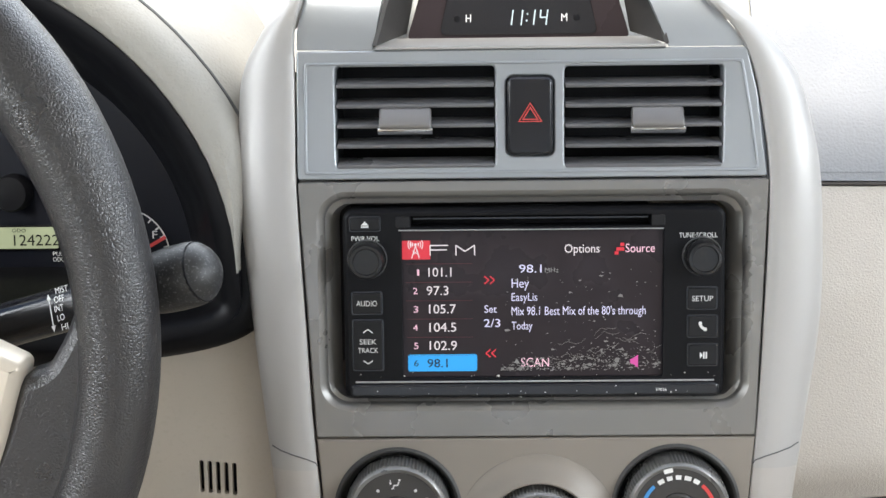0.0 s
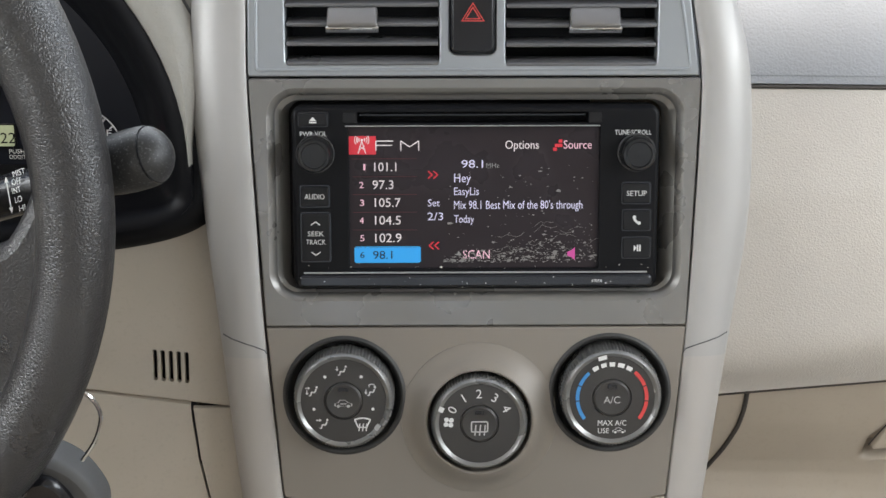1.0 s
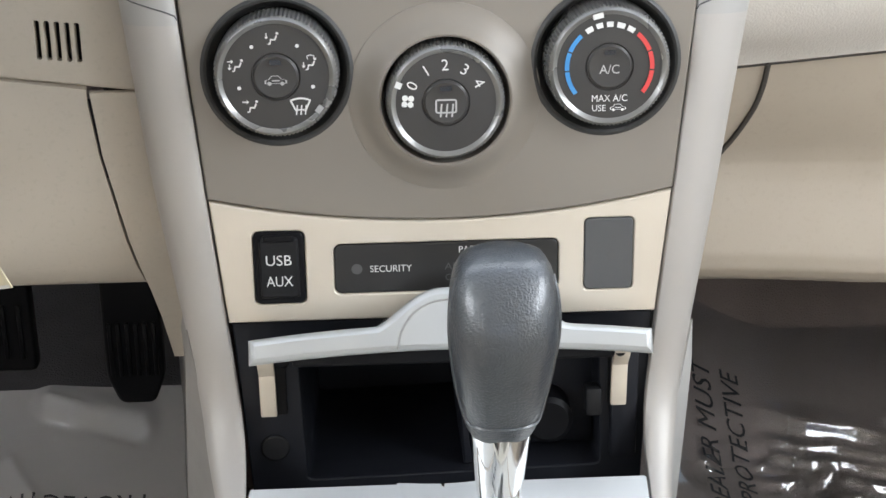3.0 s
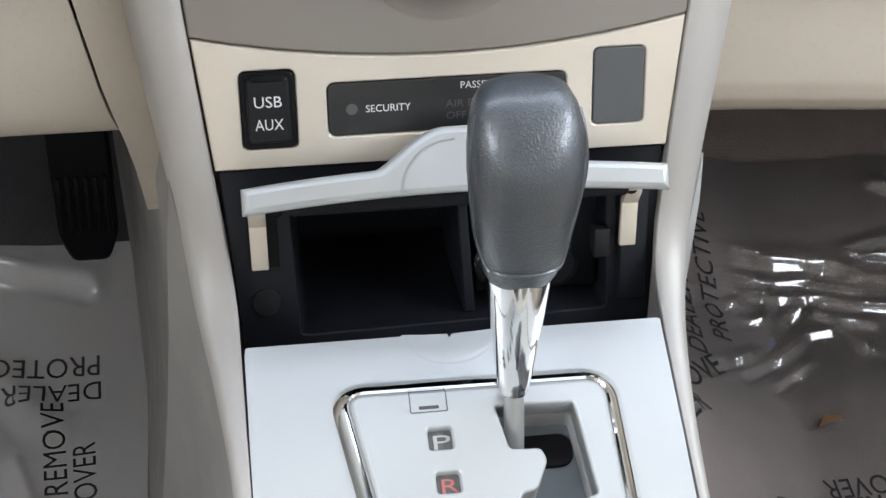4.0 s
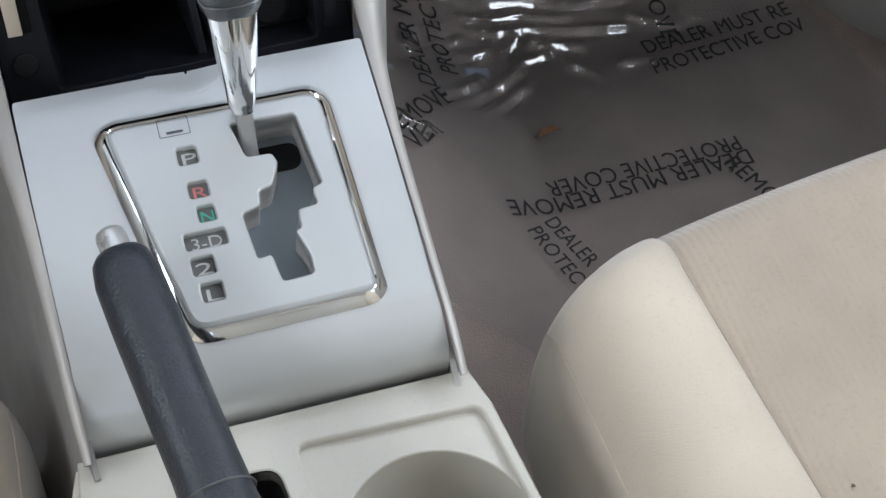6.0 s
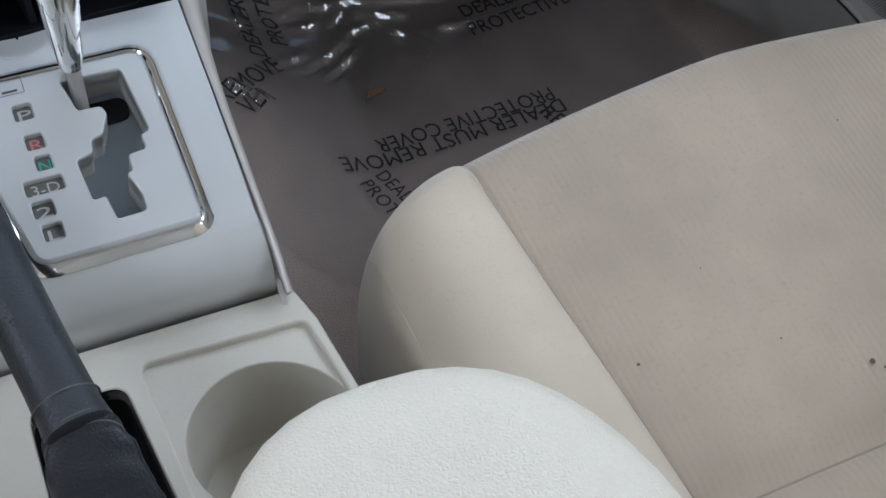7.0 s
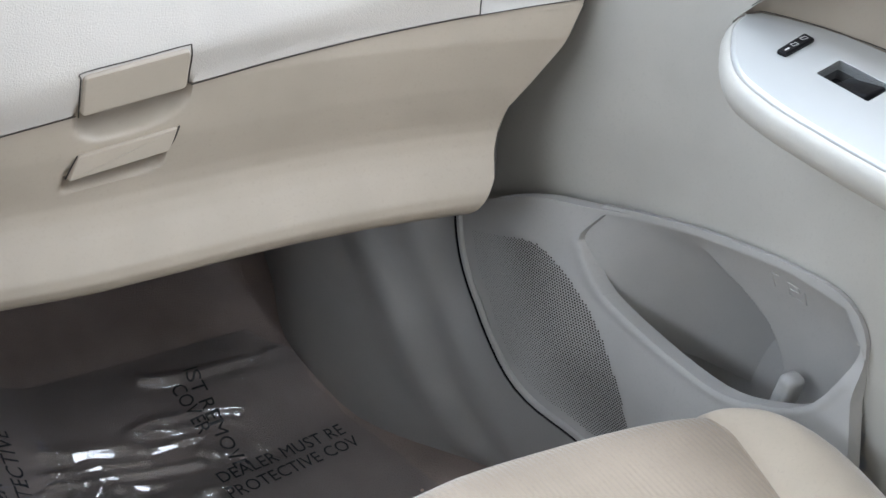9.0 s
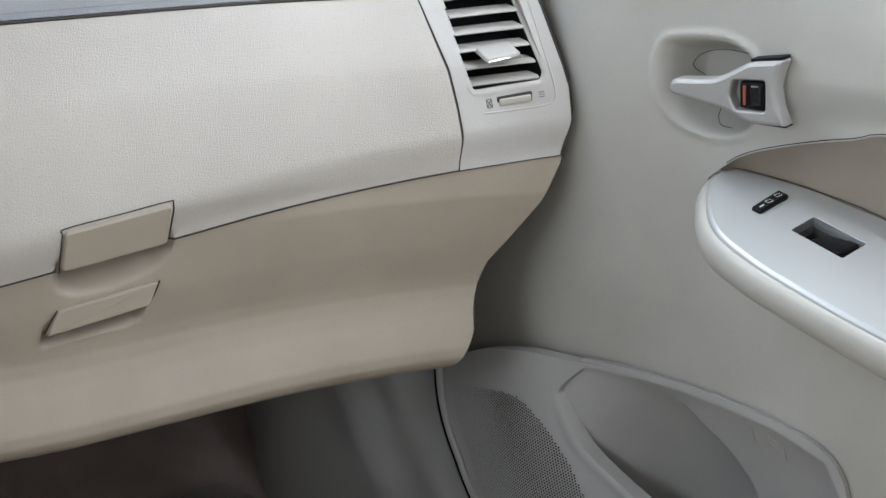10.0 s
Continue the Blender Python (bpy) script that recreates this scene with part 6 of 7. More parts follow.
for k in range(1, 13):
    a = 1.45 * k / 12
    s, drop = math.cos(a), math.sin(a)
    ring_pts = []
    for x, y in outline:
        ring_pts.append(Vector((lerp(door_base(y) - 0.004, x, s) if x < door_base(y) else x, y, arm_z(x, y) - 0.012 - 0.036 * drop * step((-0.135 - y) / 0.09))))
    under.append(ring_pts)
part("armrest", loft(list(reversed(under)) + rows, closed=True), DOOR_BEIGE, door, "beige door armrest", 60)
switch_cut = rounded([(0.7045, -0.2504), (0.7325, -0.2449), (0.7348, -0.2932), (0.7057, -0.2985)], 0.001, 1)
lock_cut = rounded([(0.7004, -0.2128), (0.7365, -0.2036), (0.7369, -0.2145), (0.7015, -0.2217)], 0.002, 2)
pan = inset(outline, 0.0065)


def raise_to_arm(bm, lift):
    for v in bm.verts:
        v.co.z += arm_z(v.co.x, v.co.y) + lift
    return bm


panel_bm = raise_to_arm(plate(pan, [switch_cut], -0.006, 0.0014, MA, 0.0028, hole_bevel=0.0006), 0.0)
part("switch_panel", panel_bm, PLATE_SILVER, door, "silver armrest switch panel")
well = raise_to_arm(loft([[Vector((x, y, d)) for x, y in switch_cut] for d in (0.0012, -0.014)], closed=True), 0.0)
part("switch_well", well, BLANK_GREY, door)
part("switch_floor", raise_to_arm(prism(inset(switch_cut, -0.001), -0.018, -0.013, MA, 0), 0.0), BLACK, door)
sm = Matrix.Translation((0.7200, -0.2770, arm_z(0.72, -0.277) - 0.0065)) @ Matrix.Rotation(radians(9), 4, "Z") @ Matrix.Rotation(radians(-10), 4, "X")
part("window_switch", rbox(0, 0, 0, 0.0255, 0.030, 0.010, 0.002, 3, M=sm), BLACK, door, "black window switch")
lk = part("lock_switch", raise_to_arm(prism(lock_cut, -0.002, 0.0046, MA, 0.0012), 0.0), BLACK, door, "black door lock switch")
for lx, ly in ((0.7290, -0.2105), (0.7165, -0.2140)):
    q = rrect(lx, ly, 0.0062, 0.0038, 0.0005, 2)
    qi = inset(q, 0.0007)
    bm = bmesh.new()
    for i in range(len(q)):
        bm.faces.new([bm.verts.new((x, y, arm_z(x, y) + 0.0049)) for x, y in (q[i], q[(i + 1) % len(q)], qi[(i + 1) % len(q)], qi[i])])
    part("lock_symbol", bm, WHITE_PRINT, lk)
bm = bmesh.new()
bm.faces.new([bm.verts.new((x, y, arm_z(x, y) + 0.0049)) for x, y in bar(0.7040, -0.2175, 0.7095, -0.2160, 0.0014)])
part("lock_lettering_bar", bm, WHITE_PRINT, lk)

# cloth insert above the armrest, leaning out from the switch panel to its upper joint
low_edge = [(0.7237, -0.1480), (0.7381, -0.1545), (0.7477, -0.1700), (0.7584, -0.1955), (0.7653, -0.2182), (0.7757, -0.2745), (0.779, -0.42), (0.779, -0.62)]
upper = smooth_curve(insert_top, 4)
lower = smooth_curve(low_edge, 4)
rows = []
for k in np.linspace(0, 1, 10):
    row = []
    for (y1, z1), (x0, y0) in zip(upper, lower):
        a = Vector((x0 + 0.001, y0, arm_z(x0, y0) - 0.003))
        c = Vector((door_x(y1, z1) + 0.002, y1, z1))
        row.append(a.lerp(c, float(k)) + Vector((0.006, 0, 0)) * math.sin(3.1416 * float(k)))
    rows.append(row)
part("cloth_insert", thicken(loft(rows), 0.002, (-1, 0, 0.3)), TAUPE, door, "taupe cloth door insert")
part("insert_gap", tube([Vector((door_x(y, z) + 0.0002, y, z + 0.0006)) for y, z in upper[2:]], 0.0005, 6), gap, door)
part("insert_gap", tube([Vector((x - 0.0005, y, arm_z(x, y) + 0.001)) for x, y in lower], 0.0004, 6), gap, door)

# inner door handle
HB = Matrix(((0.26, 0, -0.966, 0.712), (-0.966, 0, -0.26, -0.152), (0, 1, 0, 0.626), (0, 0, 0, 1)))   # rearward, up, inboard
hnd = [tuple(p) for p in smooth_curve([(-0.0440, -0.0105), (-0.0430, -0.0060), (-0.0395, -0.0030), (-0.0330, -0.0008), (-0.013, 0.0058), (-0.0041, 0.0104), (0.0042, 0.0173), (0.0123, 0.0244), (0.0205, 0.0302), (0.0434, 0.0388)], 4)]
hend = [(0.0447, 0.0378), (0.0430, 0.0295), (0.0429, 0.0164), (0.0490, 0.0031), (0.0568, -0.0077)]
hlo = [tuple(p) for p in smooth_curve([(0.0550, -0.0086), (0.0359, -0.0137), (0.0257, -0.0156), (0.0061, -0.0126), (-0.0111, -0.0137), (-0.0336, -0.0157), (-0.0400, -0.0158), (-0.0430, -0.0140)], 4)]
hcut = rounded([(0.0078, 0.0123), (0.0339, 0.0203), (0.0394, -0.0026), (0.0153, -0.0090), (0.0074, -0.0004)], 0.003, 3)
handle = part("door_handle", plate(hnd + hend + hlo, [hcut], -0.006, 0.007, HB, 0.0034, hole_bevel=0.0015), SILVER, door, "silver inner door handle")
part("handle_well", prism(inset(hcut, -0.001), -0.010, -0.004, HB, 0), SILVER, handle)
part("lock_knob", prism(rounded([(0.0128, 0.0126), (0.0335, 0.0188), (0.0385, -0.0026), (0.0172, -0.0068)], 0.002, 3), -0.004, 0.0050, HB, 0.002), BLACK, handle, "black lock lever")
part("lock_lever_ridge", prism(rounded([(0.0222, 0.0135), (0.0315, 0.0160), (0.0350, 0.0010), (0.0262, -0.0020)], 0.002, 3), 0.003, 0.0072, HB, 0.0018), BLACK_GLOSS, handle)
part("lock_mark", prism(rounded([(0.0164, 0.0108), (0.0192, 0.0117), (0.0226, -0.0030), (0.0200, -0.0038)], 0.001, 2), 0.003, 0.0056, HB, 0.0006), ORANGE_RED, handle, "orange-red unlocked mark")
part("handle_gap", prism([(0.0175, 0.0312), (0.0420, 0.0408), (0.0424, 0.0380), (0.0186, 0.0285)], -0.008, 0.0036, HB, 0.0003), BLACK, handle)
part("handle_gap", prism([(0.0250, -0.0166), (0.0562, -0.0098), (0.0560, -0.0085), (0.0260, -0.0150)], -0.008, 0.0030, HB, 0.0003), BLACK, handle)
for cover in ([(-0.1039, 0.6151), (-0.0994, 0.6207), (-0.0982, 0.6273), (-0.1023, 0.6356), (-0.1163, 0.6414), (-0.1337, 0.6435)], [(-0.118, 0.5986), (-0.1261, 0.592), (-0.1383, 0.5893), (-0.1498, 0.5912)]):
    part("bowl_cover_seam", tube([Vector((door_x(y, z) - 0.0002, y, z)) for y, z in smooth_curve(cover, 5)], 0.0004, 6), BLANK_GREY, door)

# sill and kick panel beside the passenger footwell
low = smooth_curve([(x, y, floor_z(x, y) - 0.006) for x, y in ((0.605, 0.40), (0.590, 0.320), (0.570, 0.250), (0.582, 0.186), (0.624, 0.100), (0.690, 0.010), (0.745, -0.090))], 10)
high = smooth_curve([(0.615, 0.40, 0.42), (0.612, 0.31, 0.42), (0.612, 0.22, 0.42), (0.652, 0.096, 0.31), (0.662, 0.062, 0.213), (0.668, 0.006, 0.158), (0.712, -0.112, 0.098)], 10)


def kick_bulge(p):
    """Two soft upright swells of the moulded panel."""
    y0 = 0.035 + (p.z - 0.02) * 0.66
    return p + Vector((-0.95, -0.3, 0)) * (0.011 * math.exp(-((p.y - y0) / 0.024) ** 2) + 0.006 * math.exp(-((p.y - y0 + 0.062) / 0.018) ** 2))


rows = []
for a, c in zip(low, high):
    rows.append([])
    for f in np.linspace(0, 1, 26):
        q = kick_bulge(a.lerp(c, float(f)) + Vector((-0.012, 0.004, 0)) * math.sin(float(f) * 3.14))
        edge = step(float(f) / 0.15) * step((1 - float(f)) / 0.25)
        rows[-1].append(a.lerp(c, float(f)).lerp(q, edge))
kick = thicken(loft(rows), 0.003, (-1, -0.5, 0))
tagged(part("kick_panel", kick, KICK), "grey-beige kick panel beside the passenger footwell", "panel", kind="structure")
sill = rbox(0.700, -0.74, 0.015, 0.08, 0.98, 0.09, 0.012, 3)
tagged(part("door_sill", sill, KICK), "grey-beige plastic door sill", "sill", kind="structure")

# ---------- seats ----------
SECTION = [(-1.0, 0.0), (-1.02, 0.30), (-1.02, 0.55), (-0.99, 0.76), (-0.93, 0.90), (-0.84, 0.975), (-0.74, 1.003), (-0.66, 0.998), (-0.615, 0.988), (-0.585, 0.972), (-0.565, 0.948),
           (-0.54, 0.955), (-0.45, 0.972), (-0.25, 0.992), (0.0, 1.003)]
SECTION = [tuple(p) for p in smooth_curve(SECTION + [(-x, z) for x, z in reversed(SECTION[:-1])], 3)]
SEAM = 30


def cushion_rows(sx, lo, hi):
    rows = []
    for y, hw, zt in smooth_curve([(-0.240, 0.92, 0.120), (-0.233, 0.96, 0.160), (-0.229, 0.985, 0.205), (-0.231, 1.0, 0.248), (-0.242, 1.005, 0.274), (-0.270, 1.01, 0.288),
                                   (-0.360, 1.0, 0.286), (-0.450, 1.0, 0.284), (-0.560, 1.0, 0.278), (-0.68, 1.0, 0.272), (-0.76, 1.0, 0.268)], 10):
        k = min(1, max(0, (-0.28 - y) / 0.25))
        seam_l, seam_r = 0.236 + 0.022 * k, 0.640 - 0.050 * k
        stops = [0.445 - (0.445 - 0.162) * hw, seam_l, 0.44, seam_r, 0.445 + 0.270 * hw]
        row = []
        for s, h in SECTION[lo:hi]:
            x = table(s, [-1.02, -0.565, 0.0, 0.565, 1.02], stops)
            front = (0.046 * abs(s) ** 1.2 if s < 0 else 0.120 * abs(s) ** 2.4) * (1 - step((-0.27 - y) / 0.30)) + 0.006 * s * s
            row.append(Vector((sx * x, y - front, 0.10 + (zt - 0.10) * h * (1 + 0.14 * step((s - 0.15) / 0.65)))))
        rows.append(row)
    return rows


def seat(name, sx, label):
    xc = sx * 0.44
    st = thing(name, label, "car seat", (xc, -0.5, 0.03))
    nS = len(SECTION)
    part("cushion_bolster", loft(cushion_rows(sx, 0, SEAM + 1)), FABRIC, st, "smooth beige fabric bolster", 70)
    part("cushion_bolster", loft(cushion_rows(sx, nS - SEAM - 1, nS)), FABRIC, st, "smooth beige fabric bolster", 70)
    for idx in (9, nS - 10):
        part("side_seam", tube([r[0] for r in cushion_rows(sx, idx, idx + 1)][20:], 0.0006, 6), FABRIC, st)
    ir = cushion_rows(sx, SEAM, nS - SEAM)
    # cross seam near the back of the cushion
    rows = []
    for r in ir:
        d = math.exp(-((r[0].y + 0.537) / 0.008) ** 2)
        rows.append([p - Vector((0, 0, 0.006 * d)) for p in r])
    part("cushion_insert", loft(rows), FABRIC_RIB, st, "ribbed beige fabric seat centre", 70)
    near = [r for r in rows if abs(r[0].y + 0.537) < 0.02]
    best = min(near, key=lambda r: abs(r[len(r) // 2].y + 0.537))
    part("cross_seam", tube([p - Vector((0, 0, 0.0002)) for p in best], 0.0009, 6), SEAM_THREAD, st)
    part("seat_base", rbox(xc, -0.52, 0.070, 0.36, 0.40, 0.10, 0.02, 3), DARK_BIN, st)
    for e in (-1, 1):
        part("seat_rail", rbox(xc + e * 0.16, -0.52, 0.005, 0.03, 0.44, 0.05, 0.004), BLACK, st)
        line_pts = [q[0] if e < 0 else q[-1] for q in ir]
        part("seam", tube([p + Vector((0, 0, 0.0002)) for p in line_pts[50:]], 0.0006, 6), FABRIC_RIB, st)
    # backrest
    rows = []
    for z, y, hw in ((0.26, -0.76, 0.21), (0.35, -0.80, 0.225), (0.5, -0.85, 0.235), (0.65, -0.90, 0.225), (0.78, -0.95, 0.19), (0.84, -0.975, 0.14)):
        rows.append([Vector((xc + hw * math.cos(a) * 1.0, y - 0.05 + 0.07 * math.sin(a), z)) for a in np.linspace(0, 2 * math.pi, 24, endpoint=False)])
    part("backrest", loft(rows, closed=True, caps=True), FABRIC, st, "", 70)
    rows = []
    for z, w in ((0.86, 0.09), (0.88, 0.12), (0.95, 0.13), (1.01, 0.11), (1.03, 0.06)):
        rows.append([Vector((xc + w * math.cos(a), -1.03 + 0.05 * math.sin(a), z)) for a in np.linspace(0, 2 * math.pi, 20, endpoint=False)])
    part("headrest", loft(rows, closed=True, caps=True), FABRIC, st, "", 70)
    return st


seat("car_seat", 1, "beige fabric front passenger seat with ribbed centre")
driver_seat = seat("car_seat", -1, "beige fabric driver seat with ribbed centre")

for c in driver_seat.children:
    c.location = (0.034, 0.034, 0)

# dark spots and pale lint on the passenger cushion
rng = random.Random(3)
cushion = cushion_rows(1, SEAM, len(SECTION) - SEAM)


def cushion_z(x, y):
    row = min((r for r in cushion[45:]), key=lambda r: abs(r[len(r) // 2].y - y))
    return table(x, [p.x for p in row], [p.z for p in row])


sp = bmesh.new()
for x, y, r in ((0.266, -0.444, 0.0013), (0.392, -0.492, 0.0020), (0.397, -0.498, 0.0010), (0.404, -0.250, 0.0016), (0.470, -0.33, 0.0008), (0.35, -0.46, 0.0007), (0.33, -0.40, 0.0006)):
    sp.faces.new([sp.verts.new((x + r * rng.uniform(0.6, 1.2) * math.cos(a), y + r * rng.uniform(0.6, 1.2) * math.sin(a), cushion_z(x, y) + 0.0012)) for a in np.linspace(0, 6.28, 9, endpoint=False)])
spots = tagged(part("seat_spots", sp, material("brown_spot", (0.09, 0.06, 0.045), 0.9, bump=0)), "small dark brown spots on the passenger seat", "stain", kind="stuff")

# ---------- cup holder, armrest and handbrake ----------
tray = thing("cup_holder_tray", "beige plastic cup holder tray on the console", "cup holder", (0.03, -0.42, 0.03))
MT = Matrix.Translation((0, 0, 0.272))
t_out = [(-0.100, -0.3225), (0.1030, -0.3225), (0.1090, -0.345), (0.1225, -0.47), (0.124, -0.56), (-0.120, -0.56), (-0.116, -0.47)]
cup = [(0.0620 + 0.0485 * math.cos(a), -0.4095 + 0.0485 * math.sin(a)) for a in np.linspace(0, 2 * math.pi, 56, endpoint=False)]
brake_slot = rounded([(-0.058, -0.352), (-0.006, -0.352), (0.000, -0.43), (0.001, -0.54), (-0.066, -0.54)], 0.009, 5)
rec = rounded([(0.0060, -0.3425), (0.1025, -0.3455), (0.1180, -0.475), (0.0110, -0.475)], 0.006, 5)
part("tray_top", plate(t_out, [rec, brake_slot], -0.010, 0.0, MT, 0.0012, hole_bevel=0.0014), BEIGE_TRAY, tray)
part("tray_recess", plate(inset(rec, -0.0012), [cup], -0.009, -0.0048, MT, 0.0004, hole_bevel=0.0008), BEIGE_TRAY, tray)
rows = [[MT @ Vector((x * k + 0.062 * (1 - k), y * k - 0.4095 * (1 - k), d)) for x, y in cup] for k, d in ((1.0, -0.0065), (0.97, -0.03), (0.92, -0.075), (0.88, -0.080), (0.01, -0.080))]
part("cup_well", loft(rows, closed=True), BEIGE_TRAY, tray)
for sx in (-1, 1):
    part("tray_side", thicken(loft([[Vector((sx * x, y, z)) for y, x in ((-0.327, 0.0985), (-0.345, 0.1040), (-0.47, 0.1195), (-0.56, 0.120), (-0.80, 0.120))] for z in (0.2695, 0.15, -0.02)]), 0.003), BEIGE_TRAY, tray)
part("brake_well", loft([[MT @ Vector((x, y, d)) for x, y in brake_slot] for d in (0, -0.05)], closed=True), BLACK, tray)

arm = thing("console_armrest", "cream grained vinyl armrest lid of the console", "armrest", (0.06, -0.66, 0.27))
rows = []
AX0, AHW = 0.060, 0.094
n = 44


def lid_ring(k, z):
    pts = []
    for i in range(n):
        a = 2 * math.pi * i / n
        c, s = math.cos(a), math.sin(a)
        x = AHW * math.copysign(abs(c) ** (0.80 if s > 0 else 0.62), c)
        y = (0.125 if s < 0 else 0.150) * math.copysign(abs(s) ** (0.80 if s > 0 else 0.35), s)
        pts.append(Vector((AX0 + x * k, -0.675 + y * k, z(x * k, y * k))))
    return pts


def top_z(x, y):
    return 0.523 - 0.9 * x * x - 0.10 * max(0, y) ** 2 * 4


for k, dz in ((0.93, -0.045), (0.985, -0.036), (1.0, -0.026), (0.985, -0.014), (0.95, -0.0065), (0.88, -0.0018), (0.75, 0.0), (0.5, 0.0012), (0.25, 0.0016), (0.01, 0.0018)):
    rows.append(lid_ring(k, lambda x, y, dz=dz: top_z(x, y) + dz))
part("lid", loft(rows, closed=True), SOFT_VINYL, arm, "", 80)
part("box", loft([lid_ring(0.90, lambda x, y, z=z: z) for z in (0.47, 0.36, 0.26)], closed=True), BEIGE_TRAY, arm)

brake = thing("handbrake", "black vinyl handbrake lever with satin silver button", "handbrake", (-0.04, -0.44, 0.28))
tip, end = Vector((-0.0590, -0.264, 0.3525)), Vector((-0.0365, -0.425, 0.3330))
ax = (end - tip).normalized()
MB = Matrix.Translation(tip) @ ax.to_track_quat("Z", "X").to_matrix().to_4x4()
part("button", lathe([(0.0, -0.0150), (0.0052, -0.0148), (0.0070, -0.0134), (0.0076, -0.0110), (0.0076, 0.004)], MB, 28), SATIN, brake, "satin silver release button")
rows = []
for h, w, t in ((0.000, 0.0095, 0.0094), (0.0004, 0.0118, 0.0116), (0.004, 0.0143, 0.0143), (0.014, 0.0162, 0.0165), (0.04, 0.0166, 0.0174), (0.08, 0.0164, 0.0182), (0.115, 0.0162, 0.0185), (0.138, 0.0168, 0.0182), (0.145, 0.0177, 0.0185), (0.149, 0.0179, 0.0187), (0.150, 0.0157, 0.0165)):
    rows.append([MB @ Vector((t * math.copysign(abs(math.cos(a)) ** 0.85, math.cos(a)), w * math.copysign(abs(math.sin(a)) ** 0.85, math.sin(a)), h)) for a in np.linspace(0, 2 * math.pi, 28, endpoint=False)])
part("grip", loft(rows, closed=True, caps=True), GRIP, brake, "", 60)
for h in (0.1325, 0.1470):
    part("stitched_band", tube([MB @ Vector((0.0186 * math.cos(a), 0.0178 * math.sin(a), h)) for a in np.linspace(0, 2 * math.pi, 28, endpoint=False)], 0.0007, 6, closed=True), BLANK_GREY, brake)
rows = []
end = tip + ax * 0.149
NB = 40
for k in range(19):
    f = k / 18
    c = end.lerp(Vector((-0.0300, -0.475, 0.250)), f) + Vector((0, 0, 0.004 * math.sin(f * 3.1)))
    r = lerp(0.0160, 0.0310, f ** 0.55) + 0.0012 * math.sin(k * 1.9) * (1 - f)
    ring_pts = []
    for a in np.linspace(0, 2 * math.pi, NB, endpoint=False):
        cx, sy = math.cos(a), math.sin(a)
        cx, sy = math.copysign(abs(cx) ** 0.7, cx), math.copysign(abs(sy) ** 0.7, sy)
        wr = 1 + 0.035 * math.sin(3 * a + 1.3 * k) * math.sin(f * 3.1) + 0.02 * noise.noise(Vector((cx * 3, sy * 3, f * 7)))
        ring_pts.append(c + Vector((r * cx * wr, 0.30 * r * sy, r * 0.85 * sy * wr)))
    rows.append(ring_pts)
part("boot", loft(rows, closed=True), GRIP, brake, "creased black vinyl boot", 70)
part("boot_stitch", tube([rows[2][j] + (rows[2][j] - end).normalized() * 0.0003 for j in range(NB)], 0.0006, 6, closed=True), BLANK_GREY, brake)
part("boot_seam", tube([rows[i][3] for i in range(2, 17)], 0.0008, 6), GRIP, brake)

# ---------- driver side ----------
knee = thing("driver_dashboard", "beige driver dashboard with vent slots and knee panel", "dashboard", (-0.3, 0.0, 0.45))
up_poly = [(-0.128, 0.03), (-0.128, -0.1308), (-0.160, -0.1268), (-0.22, -0.1193), (-0.36, -0.102), (-0.62, -0.090), (-0.62, -0.034), (-0.20, -0.034), (-0.158, -0.014), (-0.148, 0.03)]
slots = [rrect(-0.1828 + 0.00452 * k + 0.0, -0.1046 - 0.0004 * k, 0.0025, 0.0180, 0.0010, 3) for k in range(5)]
part("upper_panel", plate(up_poly, slots, -0.026, -0.0200, MF, 0.0010, hole_bevel=0.0003), BEIGE, knee)
part("slot_back", prism(rrect(-0.1740, -0.1054, 0.030, 0.024, 0.002, 2), -0.040, -0.030, MF, 0), BLACK, knee)
rows = []
for v, d in ((-0.1270, -0.0235), (-0.1285, -0.0205), (-0.135, -0.0200), (-0.16, -0.0200), (-0.185, -0.0225), (-0.205, -0.0275), (-0.220, -0.0345), (-0.231, -0.0435), (-0.236, -0.055), (-0.236, -0.09), (-0.225, -0.2)):
    sx = table(-v, [0.12, 0.145, 0.186, 0.2146, 0.2307, 0.27], [-0.1628, -0.1618, -0.1540, -0.1492, -0.1458, -0.140])
    rise = lambda x: table(-x, [0.162, 0.22, 0.36, 0.62], [0.0, 0.0075, 0.0250, 0.0370]) * (1 - step((-0.128 - v) / 0.08))
    rows.append([F(x, v + rise(x), d) for x in np.linspace(sx - 0.0008, -0.62, 24)])
part("knee_panel", thicken(loft(rows), 0.003), BEIGE, knee, "beige knee panel")
rows = []
for v, d in ((-0.1292, -0.0225), (-0.1300, -0.0200), (-0.16, -0.0200), (-0.185, -0.0225), (-0.205, -0.0270), (-0.220, -0.0335), (-0.236, -0.0430), (-0.255, -0.054), (-0.285, -0.073)):
    sx = table(-v, [0.12, 0.145, 0.186, 0.2146, 0.2307, 0.27], [-0.1628, -0.1618, -0.1540, -0.1492, -0.1458, -0.140])
    rows.append([F(x, v, d) for x in np.linspace(sx + 0.0008, -0.112, 6)])
part("side_strip", thicken(loft(rows), 0.003), BEIGE, knee)

CX, CV = -0.360, 0.0


def oval(grow, d, n=96):
    pts = []
    for k in range(n):
        a = 2 * math.pi * k / n
        c, s = math.cos(a), math.sin(a)
        if s >= 0:
            x, v = (0.204 + grow) * c, (0.184 + grow) * s
        else:
            x, v = (0.204 + grow) * math.copysign(abs(c) ** 0.62, c), (0.030 + grow * 0.9) * -abs(s) ** 0.62
        pts.append(F(CX + x, CV + v, d))
    return pts


